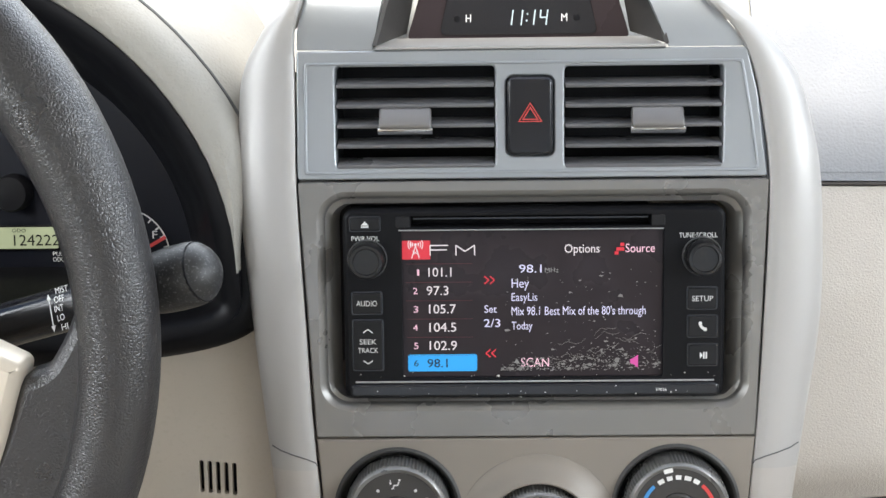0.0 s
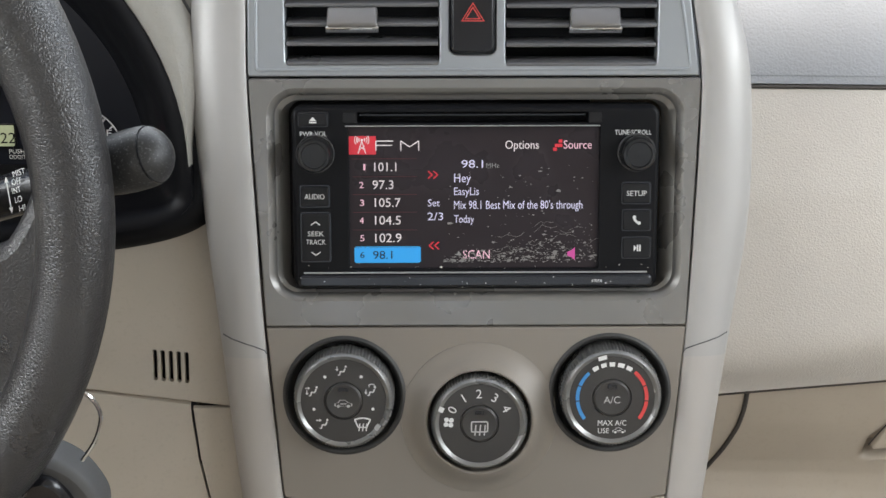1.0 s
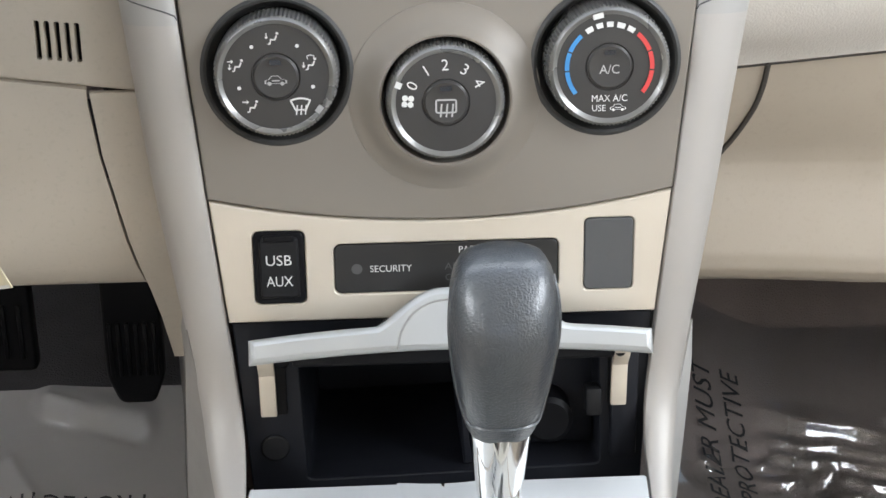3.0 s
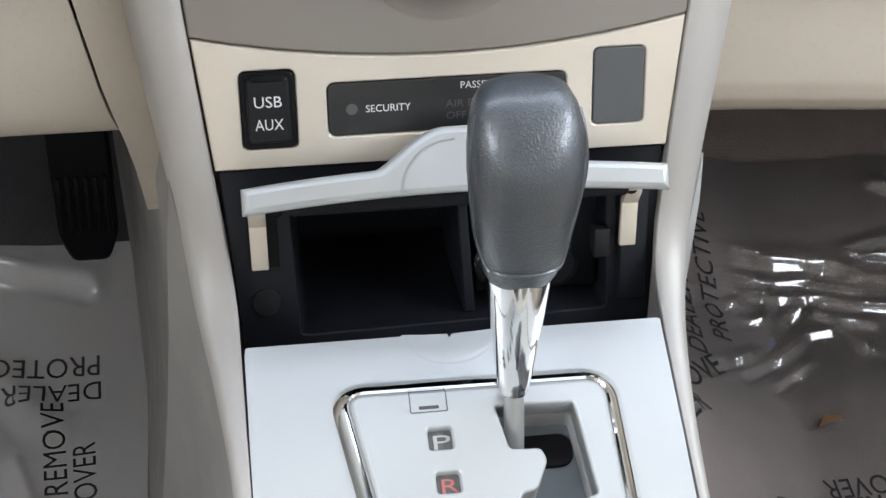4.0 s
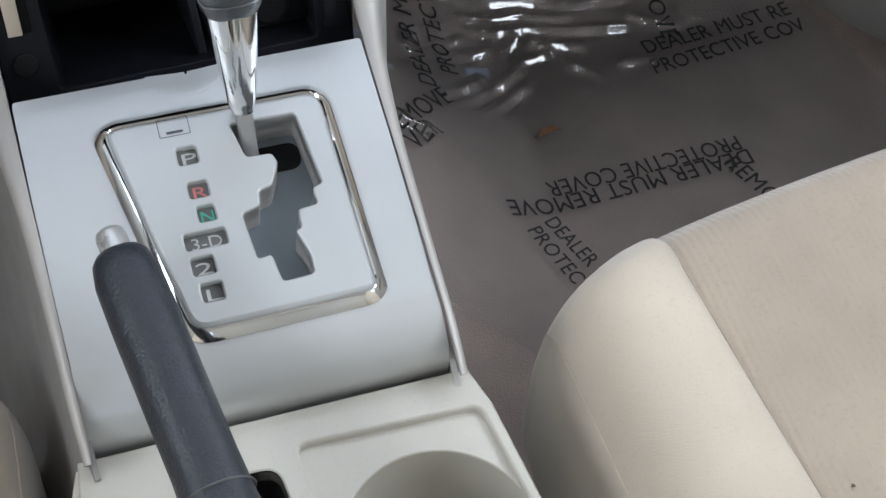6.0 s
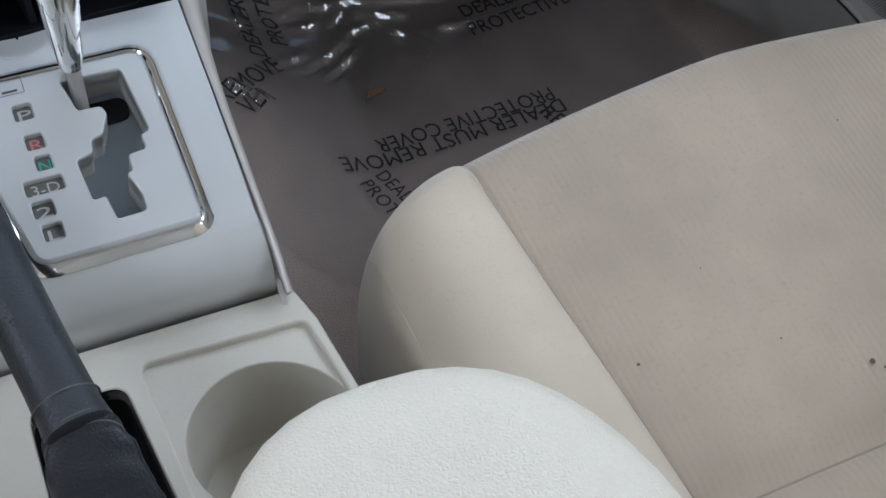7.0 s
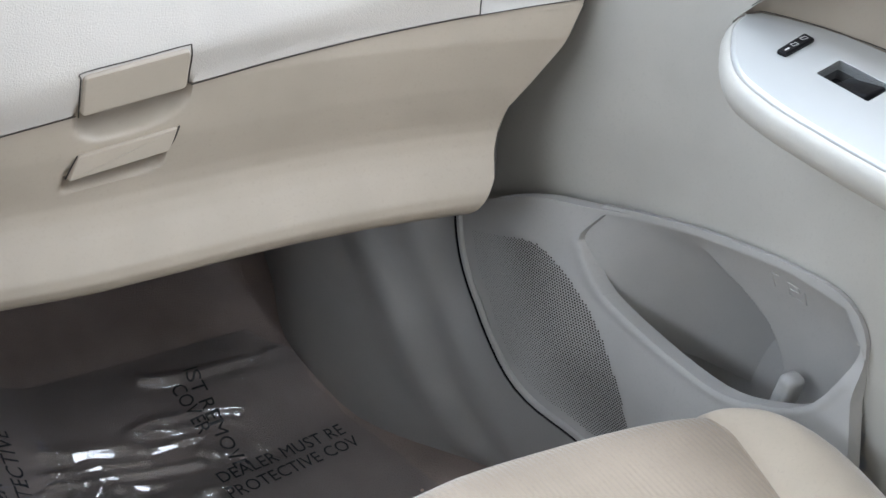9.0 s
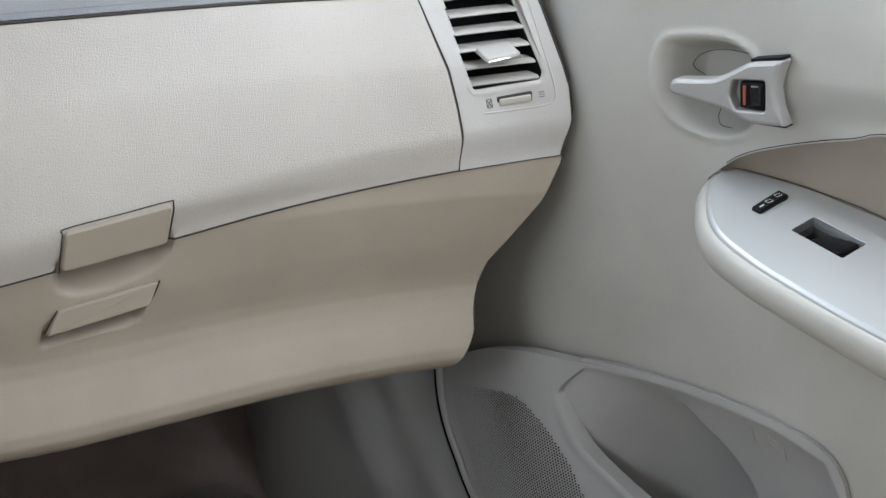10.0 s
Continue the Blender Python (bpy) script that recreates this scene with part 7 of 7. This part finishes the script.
cluster = thing("instrument_cluster", "dark instrument cluster under a beige hood", "instrument cluster", (-0.36, 0.05, 0.65))
def hood_oval(grow, d):
    """The hood narrows towards its lower ends."""
    out = []
    for a, c in zip(oval(0.0, d), oval(grow, d)):
        v = (MF.inverted() @ a).y
        out.append(a.lerp(c, 0.02 + 0.98 * step((v - 0.012) / 0.075)))
    return out


hood = loft([hood_oval(0.060, -0.12), hood_oval(0.050, -0.060), hood_oval(0.034, -0.026), hood_oval(0.022, -0.004), hood_oval(0.012, 0.004), hood_oval(0.004, 0.002), hood_oval(0.0, -0.004)], closed=True)
cut = [f for f in hood.faces if (MF.inverted() @ f.calc_center_median()).y < 0.014]
bmesh.ops.delete(hood, geom=cut, context="FACES")
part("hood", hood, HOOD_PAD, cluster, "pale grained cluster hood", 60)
part("hood_seam", tube([p for p in oval(0.026, -0.0112)[6:46]], 0.0010, 6), BLANK_GREY, cluster)
part("bezel", loft([oval(0.0006, -0.0060), oval(0.0004, -0.0015), oval(-0.006, -0.002), oval(-0.012, -0.012), oval(-0.022, -0.035), oval(-0.036, -0.075), oval(-0.040, -0.085)], closed=True), BLACK, cluster, "dark grey cluster bezel", 60)
low = loft([oval(0.014, -0.019), oval(0.010, -0.012), oval(0.003, -0.009), oval(-0.004, -0.010)], closed=True)
cut = [f for f in low.faces if (MF.inverted() @ f.calc_center_median()).y > 0.035]
bmesh.ops.delete(low, geom=cut, context="FACES")
part("lower_bezel", low, BLACK, cluster, "", 60)
face = bmesh.new()
face.faces.new([face.verts.new(p) for p in oval(-0.036, -0.080)])
part("gauge_face", face, material("blue_black_gauge_face", (0.010, 0.011, 0.016), 0.35, bump=0, spec=0.2), cluster)
GD = -0.078
part("lcd_frame", prism(rrect(-0.300, 0.0214, 0.058, 0.0145, 0.001, 2), -0.080, -0.0785, MF, 0.0003), BLACK, cluster)
lcd = part("odometer_display", prism(rrect(-0.300, 0.0214, 0.055, 0.0125, 0.0006, 2), -0.080, -0.0780, MF, 0), GLOW_LCD, cluster, "lit green odometer display")
lettering("124222", at(MF, -0.3000, 0.0170), 0.0066, 0.0265, BLACK, lcd, -0.0776)
lettering("ODO", at(MF, -0.2990, 0.0248), 0.0022, 0.0080, BLACK, lcd, -0.0776)
lettering("PUSH", at(MF, -0.2760, 0.0108), 0.0026, 0.0090, WHITE_PRINT, cluster, GD)
lettering("ODO/TRIP", at(MF, -0.2760, 0.0075), 0.0026, 0.0140, WHITE_PRINT, cluster, GD)
part("trip_knob", lathe([(0.011, -0.079), (0.0105, -0.070), (0.0095, -0.068), (0.0, -0.0675)], MF @ Matrix.Translation((-0.2965, 0.048, 0)), 28), BLACK, cluster)
marks([arc_band(-0.236, 0.010, 0.0280, 0.0288, -12, 62, 16)] + [bar(-0.236 + 0.0255 * math.cos(radians(a)), 0.010 + 0.0255 * math.sin(radians(a)), -0.236 + 0.0288 * math.cos(radians(a)), 0.010 + 0.0288 * math.sin(radians(a)), 0.0009) for a in (-12, 0, 12, 25, 37, 50, 62)], MF, GD, WHITE_PRINT, cluster, "fuel_scale")
lettering("F", at(MF, -0.2180, 0.0205), 0.0046, 0.0030, WHITE_PRINT, cluster, GD)
marks([bar(-0.226, 0.0120, -0.2095, 0.0215, 0.0020)], MF, -0.0765, RED_PRINT, cluster, "fuel_needle")
marks([arc_band(-0.385, 0.06, 0.075, 0.0762, -40, 210, 60)] + [bar(-0.385 + r0 * math.cos(radians(a)), 0.06 + r0 * math.sin(radians(a)), -0.385 + 0.0762 * math.cos(radians(a)), 0.06 + 0.0762 * math.sin(radians(a)), 0.0009)
      for a, r0 in [(-40 + 12.5 * i, 0.068 if i % 2 else 0.064) for i in range(21)]], MF, GD, WHITE_PRINT, cluster, "speed_scale")

# steering wheel
WC, WT, WR, Wr = Vector((-0.3818, -0.1340, 0.6840)), 0.345, 0.1970, 0.0178
WU, WX = Vector((0, math.sin(WT), math.cos(WT))), Vector((1, 0, 0))
WN = WX.cross(WU).normalized()
WM = Matrix(((WX.x, WU.x, -WN.x, WC.x), (WX.y, WU.y, -WN.y, WC.y), (WX.z, WU.z, -WN.z, WC.z), (0, 0, 0, 1)))
if (WM @ Vector((0, 0, 1)) - WC).y > 0:
    WM = WM @ Matrix.Diagonal((1, 1, -1, 1))
wheel = thing("steering_wheel", "worn dark grey vinyl steering wheel with silver spoke trim", "steering wheel", tuple(WC))
rows = []
NW = 120
for k in range(NW):
    a = 2 * math.pi * k / NW
    deg = math.degrees(a)
    deg = deg if deg <= 180 else deg - 360
    thick = 0.0 + 0.0030 * math.exp(-((deg - 32) / 16) ** 2) + 0.0030 * math.exp(-((abs(deg) - 148) / 16) ** 2)
    c = Vector((math.cos(a), math.sin(a), 0))
    row = []
    for j in range(18):
        b = 2 * math.pi * j / 18
        rr = Wr + thick * (1 if math.cos(b) < 0 else 0.3)
        row.append(WM @ (c * (WR + rr * math.cos(b)) + Vector((0, 0, rr * 1.08 * math.sin(b)))))
    rows.append(row)
rows.append(rows[0])
bm = loft(rows, closed=True)
bmesh.ops.remove_doubles(bm, verts=bm.verts, dist=1e-6)
part("rim", bm, VINYL_WHEEL, wheel, "grained dark grey vinyl rim", 70)


def spoke(pts, d0, d1, mat, nm, lab, bev):
    return part(nm, prism(pts, d0, d1, WM, bev), mat, wheel, lab, 50)


for s in (1, -1):
    lower = [(0.098 * s, -0.138), (0.146 * s, -0.042), (0.154 * s, -0.0185), (0.166 * s, -0.0150), (0.1755 * s, 0.0), (0.182 * s, 0.018), (0.192 * s, 0.020), (0.193 * s, -0.010), (0.186 * s, -0.055), (0.164 * s, -0.105), (0.132 * s, -0.150), (0.10 * s, -0.168)]
    spoke(rounded(lower if s > 0 else lower[::-1], 0.008, 5), -0.012, 0.0085, VINYL_WHEEL, "spoke_cover", "grained grey vinyl spoke", 0.006)
    trimp = [(0.060 * s, -0.134), (0.062 * s, 0.026), (0.105 * s, 0.016), (0.140 * s, -0.003), (0.1580 * s, -0.0120), (0.147 * s, -0.048), (0.132 * s, -0.090), (0.114 * s, -0.137)]
    spoke(rounded(trimp if s > 0 else trimp[::-1], 0.004, 4), -0.008, 0.0125, CREAM_SILVER, "spoke_trim", "satin silver spoke trim", 0.005)
hub = [(0.092 * math.copysign(abs(math.cos(a)) ** 0.75, math.cos(a)), -0.02 + 0.078 * math.copysign(abs(math.sin(a)) ** 0.75, math.sin(a))) for a in np.linspace(0, 2 * math.pi, 48, endpoint=False)]
part("hub_pad", prism(hub, -0.02, 0.032, WM, 0.014), BEIGE_GRAINED, wheel, "grained airbag pad")
part("column", tube([WM @ Vector((0, -0.02, -0.02)), WM @ Vector((0, -0.02, -0.16))], [0.050, 0.062], 24), BLACK, wheel)

# wiper stalk
stalk = thing("wiper_stalk", "black wiper stalk with white lettering", "wiper stalk", (-0.22, -0.10, 0.69))
s0, s1 = Vector((-0.262, -0.084, 0.653)), Vector((-0.1445, -0.110, 0.7020))
path = smooth_curve([s0, s0.lerp(s1, 0.3), s0.lerp(s1, 0.55), s0.lerp(s1, 0.72), s0.lerp(s1, 0.80), s0.lerp(s1, 0.94), s1, s1 + (s1 - s0).normalized() * 0.0030], 3)
rad = [table(i / (len(path) - 1), [0, 0.25, 0.5, 0.6, 0.68, 0.82, 0.90, 0.955, 0.985, 1.0], [0.0105, 0.0105, 0.0112, 0.0118, 0.0136, 0.0146, 0.0142, 0.0118, 0.0080, 0.002]) for i in range(len(path))]
split = int(len(path) * 0.72)
part("arm", tube(path[:split + 1], rad[:split + 1], 24), BLACK_GLOSS, stalk)
sdir = (s1 - s0).normalized()
tip_path = [s0.lerp(s1, f) for f in (0.70, 0.77, 0.84, 0.90)] + [s0.lerp(s1, 0.90) + sdir * 0.0135 * math.sin(a) for a in (0.25, 0.5, 0.75, 1.0, 1.25, 1.45, 1.56)]
tip_rad = [0.0124, 0.0140, 0.0147, 0.0146] + [0.0146 * math.cos(a) for a in (0.25, 0.5, 0.75, 1.0, 1.25, 1.45, 1.56)]
part("tip", tube(tip_path, tip_rad, 28), STALK_TIP, stalk, "worn dark grey stalk tip", 60)
sd = (s1 - s0).normalized()
sn = Vector((0, -0.80, 0.60))
sn = (sn - sd * sn.dot(sd)).normalized()
su = sn.cross(sd)
ST = Matrix(((sd.x, su.x, sn.x, 0), (sd.y, su.y, sn.y, 0), (sd.z, su.z, sn.z, 0), (0, 0, 0, 1)))
for n, (txt, w) in enumerate((("MIST", 0.0070), ("OFF", 0.0056), ("INT", 0.0050), ("LO", 0.0040), ("HI", 0.0036))):
    c = s0 + sd * 0.0500
    lettering(txt, Matrix.Translation(c + su * (0.0062 - 0.0042 * n) + sn * (0.0116 - 0.0010 * abs(n - 2) ** 1.5)) @ ST, 0.0030, w, WHITE_PRINT, stalk, 0.0004)
marks([bar(-0.0022, 0.0045, -0.0022, -0.0085, 0.0006), [(-0.0034, 0.0040), (-0.0010, 0.0040), (-0.0022, 0.0068)], [(-0.0034, -0.0080), (-0.0010, -0.0080), (-0.0022, -0.0108)]], Matrix.Translation(s0 + sd * 0.0500 + sn * 0.0110) @ ST, 0.0006, WHITE_PRINT, stalk, "speed_arrow")

# ignition key, fob, ring and paper tag
keys = thing("car_key", "black car key with fob, ring and paper tag in the ignition", "key", (-0.26, -0.10, 0.50))
KP, KX, KZ = -0.160, 0.030, -0.008


def kp(x, z, dy=0.0):
    return Vector((x + KX + 0.014, KP + dy, z + KZ))


MKY = Matrix(((1, 0, 0, KX), (0, 0, -1, KP), (0, 1, 0, KZ), (0, 0, 0, 1)))
fob = [tuple(p) for p in smooth_curve([(-0.252, 0.560), (-0.238, 0.562), (-0.228, 0.548), (-0.227, 0.528), (-0.236, 0.512), (-0.256, 0.505), (-0.275, 0.515), (-0.282, 0.535), (-0.272, 0.553), (-0.252, 0.560)], 4)][:-1]
fb = part("fob", prism(fob, -0.005, 0.007, MKY, 0.003), BLACK_GLOSS, keys, "glossy black key fob")
marks([arc_band(-0.258, 0.532, 0.0052, 0.0060, 0, 360, 24), arc_band(-0.258, 0.532, 0.0020, 0.0028, 0, 360, 16)], MKY, 0.0074, SATIN, fb, "emblem")
cov = [tuple(p) for p in smooth_curve([(-0.262, 0.572), (-0.244, 0.573), (-0.226, 0.563), (-0.216, 0.545), (-0.215, 0.532), (-0.220, 0.528), (-0.228, 0.532), (-0.236, 0.550), (-0.262, 0.562)], 4)]
part("key_head", prism(cov, -0.016, 0.002, MKY, 0.004), BLANK_GREY, keys, "grey rubber key head")
part("key_ring", tube(smooth_curve([kp(-0.236, 0.605, 0.01), kp(-0.229, 0.598, 0.01), kp(-0.2265, 0.588, 0.01), kp(-0.230, 0.576, 0.008), kp(-0.237, 0.566, 0.004)], 5), 0.0011, 8), CHROME, keys, "worn wire key ring")
tag = part("paper_tag", prism([(-0.247, 0.520), (-0.228, 0.550), (-0.210, 0.487), (-0.232, 0.485)], -0.012, -0.0112, MKY, 0.0002), material("cream_card", (0.62, 0.55, 0.38), 0.7, vary=0.08, stain=0.3, bump=0.1), keys, "cream card tag")
marks([ring(-0.2225, 0.4935, 0.0020, 14)], MKY, -0.0108, INK, tag, "tag_hole")
marks([bar(-0.2310, 0.4862, -0.2110, 0.4882, 0.0018)], MKY, -0.0108, DIRT, tag, "worn_edge")

# pedals
for nm, lab, cx, w, z0, z1 in (("accelerator_pedal", "black ribbed accelerator pedal", -0.200, 0.040, 0.130, 0.245), ("brake_pedal", "black ribbed brake pedal", -0.300, 0.070, 0.150, 0.215)):
    ped = thing(nm, lab, "pedal", (cx, 0.13, 0.1))
    PM = Matrix.Translation((cx, 0.135, z0)) @ Matrix.Rotation(radians(70), 4, "X")
    part("pad", prism(rounded([(-w / 2, 0), (w / 2, 0), (w / 2, z1 - z0), (-w / 2, z1 - z0)] if nm[0] == "b" else [(-w * 0.3, -0.012), (w * 0.3, -0.012), (w / 2, 0.008), (w / 2, z1 - z0), (-w / 2, z1 - z0), (-w / 2, 0.008)], 0.005, 3), -0.008, 0.002, PM, 0.002), BLACK, ped)
    for k in range(6):
        part("rib", rbox(-w / 2 + w * (k + 0.8) / 6.6, 0.030, 0.003, 0.0030, 0.040, 0.003, 0.0008, M=PM), BLACK, ped)
    part("pedal_arm", tube([PM @ Vector((0, (z1 - z0) * 0.8, -0.006)), Vector((cx, 0.22, 0.30)), Vector((cx, 0.26, 0.42))], 0.008, 8), BLACK, ped)

# ---------- plastic film on the floor ----------
film = thing("floor_film", "clear wrinkled protective plastic film on the passenger carpet", "plastic film", (0.35, 0.0, -0.01))
film_l = thing("floor_film", "clear wrinkled protective plastic film on the driver carpet", "plastic film", (-0.35, 0.0, -0.01))
# creases of the film: line, then the breadth of the lifted facet
CREASES = [
    ((0.276, 0.182), (0.320, 0.177), (0.366, 0.166), 0.0045), ((0.366, 0.166), (0.430, 0.160), 0.0024),
    ((0.226, 0.140), (0.281, 0.165), (0.329, 0.162), (0.371, 0.152), 0.0025), ((0.224, 0.132), (0.270, 0.155), (0.327, 0.150), (0.368, 0.141), (0.420, 0.133), 0.0027),
    ((0.370, 0.184), (0.400, 0.189), (0.444, 0.184), (0.483, 0.176), 0.0027), ((0.370, 0.184), (0.432, 0.172), (0.467, 0.170), (0.478, 0.160), 0.0021),
    ((0.398, 0.236), (0.416, 0.228), (0.451, 0.225), (0.497, 0.223), (0.517, 0.222), 0.0030), ((0.498, 0.220), (0.507, 0.197), 0.0021), ((0.540, 0.224), (0.556, 0.222), 0.0030),
    ((0.310, 0.133), (0.320, 0.144), 0.0024), ((0.330, 0.137), (0.372, 0.122), 0.0029), ((0.319, 0.117), (0.342, 0.121), 0.0027), ((0.342, 0.121), (0.360, 0.103), (0.381, 0.078), 0.0021),
    ((0.261, 0.076), (0.315, 0.111), 0.0025), ((0.285, 0.070), (0.316, 0.093), 0.0023), ((0.249, 0.136), (0.273, 0.151), 0.0027), ((0.267, 0.128), (0.294, 0.136), 0.0025),
    ((0.204, 0.108), (0.222, 0.138), 0.0036), ((0.178, 0.034), (0.204, 0.024), 0.0030), ((0.232, 0.074), (0.276, 0.102), 0.0025),
    ((0.404, 0.097), (0.429, 0.092), 0.0024), ((0.425, 0.148), (0.462, 0.125), 0.0029), ((0.475, 0.146), (0.498, 0.117), 0.0021)]
CREASES_DRIVER = [((-0.320, 0.170), (-0.262, 0.090), 0.008), ((-0.29, 0.215), (-0.22, 0.195), 0.006), ((-0.23, -0.10), (-0.20, -0.22), 0.01), ((-0.27, 0.06), (-0.235, -0.04), 0.006)]


def film_z(x, y, creases):
    """The film lies over the carpet; along each crease a narrow facet is tipped up towards the side window."""
    base = floor_z(x, y)
    h = 0.0
    slope = None
    for *pts, w in creases:
        pts = [Vector(p) for p in pts]
        if not (min(p.x for p in pts) - 0.03 < x < max(p.x for p in pts) + 0.03 and min(p.y for p in pts) - 0.03 < y < max(p.y for p in pts) + 0.03):
            continue
        best, run = None, 0.0
        for n, (a, c) in enumerate(zip(pts, pts[1:])):
            d = c - a
            t = ((x - a.x) * d.x + (y - a.y) * d.y) / d.length_squared
            u = min(1.0, max(0.0, t))
            off = Vector((x, y)) - (a + d * u)
            over = max(0.0, -t if n == 0 else 0.0, t - 1 if n == len(pts) - 2 else 0.0) * d.length
            if best is None or off.length < best[0]:
                best = (off.length, off, over, d.normalized(), run + u * d.length)
            run += d.length
        r, off, over, along, dist = best
        if r < 5.4 * w:
            if slope is None:
                slope = Vector(((floor_z(x + 0.002, y) - base) / 0.002, (floor_z(x, y + 0.002) - base) / 0.002))
            nrm = Vector((-along.y, along.x)) if along.x > 0 else Vector((along.y, -along.x))
            tip = Vector((-0.02, 0.83 + 3.0 * max(0.0, y - 0.14))) - slope
            lift = min(0.0030, max(-0.0030, tip.dot(along) * (dist - run / 2)))
            q = off.dot(nrm) / w
            up = tip.dot(nrm) * w * (min(q, 1.0) + 1.15 + 0.10 * (q * q - 1) * (q < 1)) * step((q + 1.6) / 0.9)
            h += (max(0.0, up) * (1 - step((q - 0.6) / 4.6)) + lift * (1 - step((r / w - 0.6) / 1.4))) * (1 - step(over / (3.0 * w)))
    p = Vector((x * 9, y * 11, 0.3))
    h += 0.0012 * noise.noise(p * 0.7) + 0.00025 * noise.noise(p * 3.3) + 0.0004 * (0.35 - abs(noise.noise(p * 4.1 + Vector((3, 1, 0))))) * step((0.3 - abs(y - 0.1)) / 0.1)
    return base + 0.0075 + h


def film_edge(y):
    """The uneven border of the film beside the kick panel."""
    return table(y, [-0.56, 0.0, 0.10, 0.142, 0.187, 0.225, 0.26], [0.62, 0.62, 0.600, 0.588, 0.572, 0.566, 0.530]) + 0.004 * noise.noise(Vector((0, y * 40, 1)))


def film_sheet(x_lo, x_hi, y_lo, y_hi, nx, ny, creases):
    return loft([[Vector((x, y, film_z(x, y, creases))) for x in (lerp(x_lo(y), x_hi(y), i / nx) for i in range(nx + 1))] for y in (lerp(y_lo, y_hi, j / ny) for j in range(ny + 1))])


sheets = [part("film_sheet", film_sheet(lambda y: table(y, [-0.235, -0.17, -0.07], [0.262, 0.225, 0.118]), film_edge, -0.235, 0.262, 430, 450, CREASES), FILM, film, "", 180),
          part("film_sheet", film_sheet(lambda y: -0.60, lambda y: -table(y, [-0.10, 0.09, 0.2, 0.24], [0.1765, 0.1755, 0.1815, 0.1880]), -0.45, 0.232, 200, 320, CREASES_DRIVER), FILM_HAZY, film_l, "", 180)]
for sheet in sheets:   # the outer side faces up
    if sum(f.normal.z for f in sheet.data.polygons) < 0:
        sheet.data.flip_normals()
# dark sheet added over the paler floor carpet, ahead of the driver film
toe_bm = height_grid(-0.62, -0.176, 0.16, 0.50, 40, 40, lambda x, y: floor_z(x, y) + 0.0045 + 0.0006 * noise.noise(Vector((x * 60, y * 60, 0))))
tagged(part("toe_mat", thicken(toe_bm, 0.004, (0, 0, 1)), CARPET_DARK), "dark grey sheet added over the carpet of the driver toe board", "floor mat")


def print_on_film(txt, x, y, turn, h, w, parent, creases=()):
    """Letters laid over the film, following the floor."""
    M = at(Matrix.Identity(4), x, y, 0, turn)
    ob = lettering(txt, M, h, w, INK, parent, 0.0)
    for v in ob.data.vertices:
        v.co.z = film_z(v.co.x, v.co.y, creases) + 0.0007
    return ob


TH = 0.0165
print_on_film("DEALER MUST RE", 0.4265, 0.1030, 5, TH, 0.147, film, CREASES)
print_on_film("PROTECTIVE COV", 0.4255, 0.0785, 6, TH, 0.154, film, CREASES)
print_on_film("DEALER MUST REMOVE", 0.4690, -0.0200, 182.3, TH, 0.218, film, CREASES)
print_on_film("PROTECTIVE COVER", 0.4650, -0.0040, 182.3, TH, 0.174, film, CREASES)
print_on_film("DEALER MUST REMOVE", 0.2745, -0.0500, -68, 0.0145, 0.158, film, CREASES)
print_on_film("PROTECTIVE COVER", 0.2570, -0.0580, -70, 0.0145, 0.146, film, CREASES)
print_on_film("REMOVE", 0.4410, -0.0286, -68, TH, 0.078, film, CREASES)
print_on_film("DEALER MUST", 0.2270, 0.0820, 90, TH, 0.125, film, CREASES)
print_on_film("PROTECTIVE", 0.2540, 0.1060, 91, TH, 0.103, film, CREASES)
print_on_film("REMOVE", 0.1660, 0.0140, 39, TH, 0.092, film, CREASES)
print_on_film("VER", 0.1850, 0.0060, 39, TH, 0.040, film, CREASES)
print_on_film("IST REMOVE", 0.4445, 0.2350, -88, TH, 0.117, film, CREASES)
print_on_film("COVER", 0.4245, 0.2210, -82.5, TH, 0.055, film, CREASES)
print_on_film("DEALER MUST REMOVE", -0.2085, 0.1285, 182, TH, 0.212, film_l, CREASES_DRIVER)
print_on_film("PROTECTIVE COVER", -0.2096, 0.1495, 180, TH, 0.192, film_l, CREASES_DRIVER)
print_on_film("MUST REMOVE", -0.2237, -0.0300, 95, TH, 0.140, film_l, CREASES_DRIVER)
print_on_film("PROTECTIVE COVER", -0.2000, -0.1060, 94, TH, 0.180, film_l, CREASES_DRIVER)
lf = bmesh.new()
lf.faces.new([lf.verts.new((0.310 + a, 0.036 + c, floor_z(0.31, 0.036) + 0.0125 + z)) for a, c, z in ((-0.010, -0.004, 0), (-0.004, 0.004, 0.003), (0.004, 0.004, 0.004), (0.012, 0.001, 0.001), (0.003, -0.001, 0.002), (-0.004, -0.002, 0.001))])
tagged(part("dry_leaf", thicken(lf, 0.0004), material("brown_leaf", (0.20, 0.10, 0.045), 0.8, bump=0)), "small dry brown leaf on the plastic film", "leaf")

for ob in list(scene.objects):
    if ob.type == "EMPTY":
        rebase(ob)
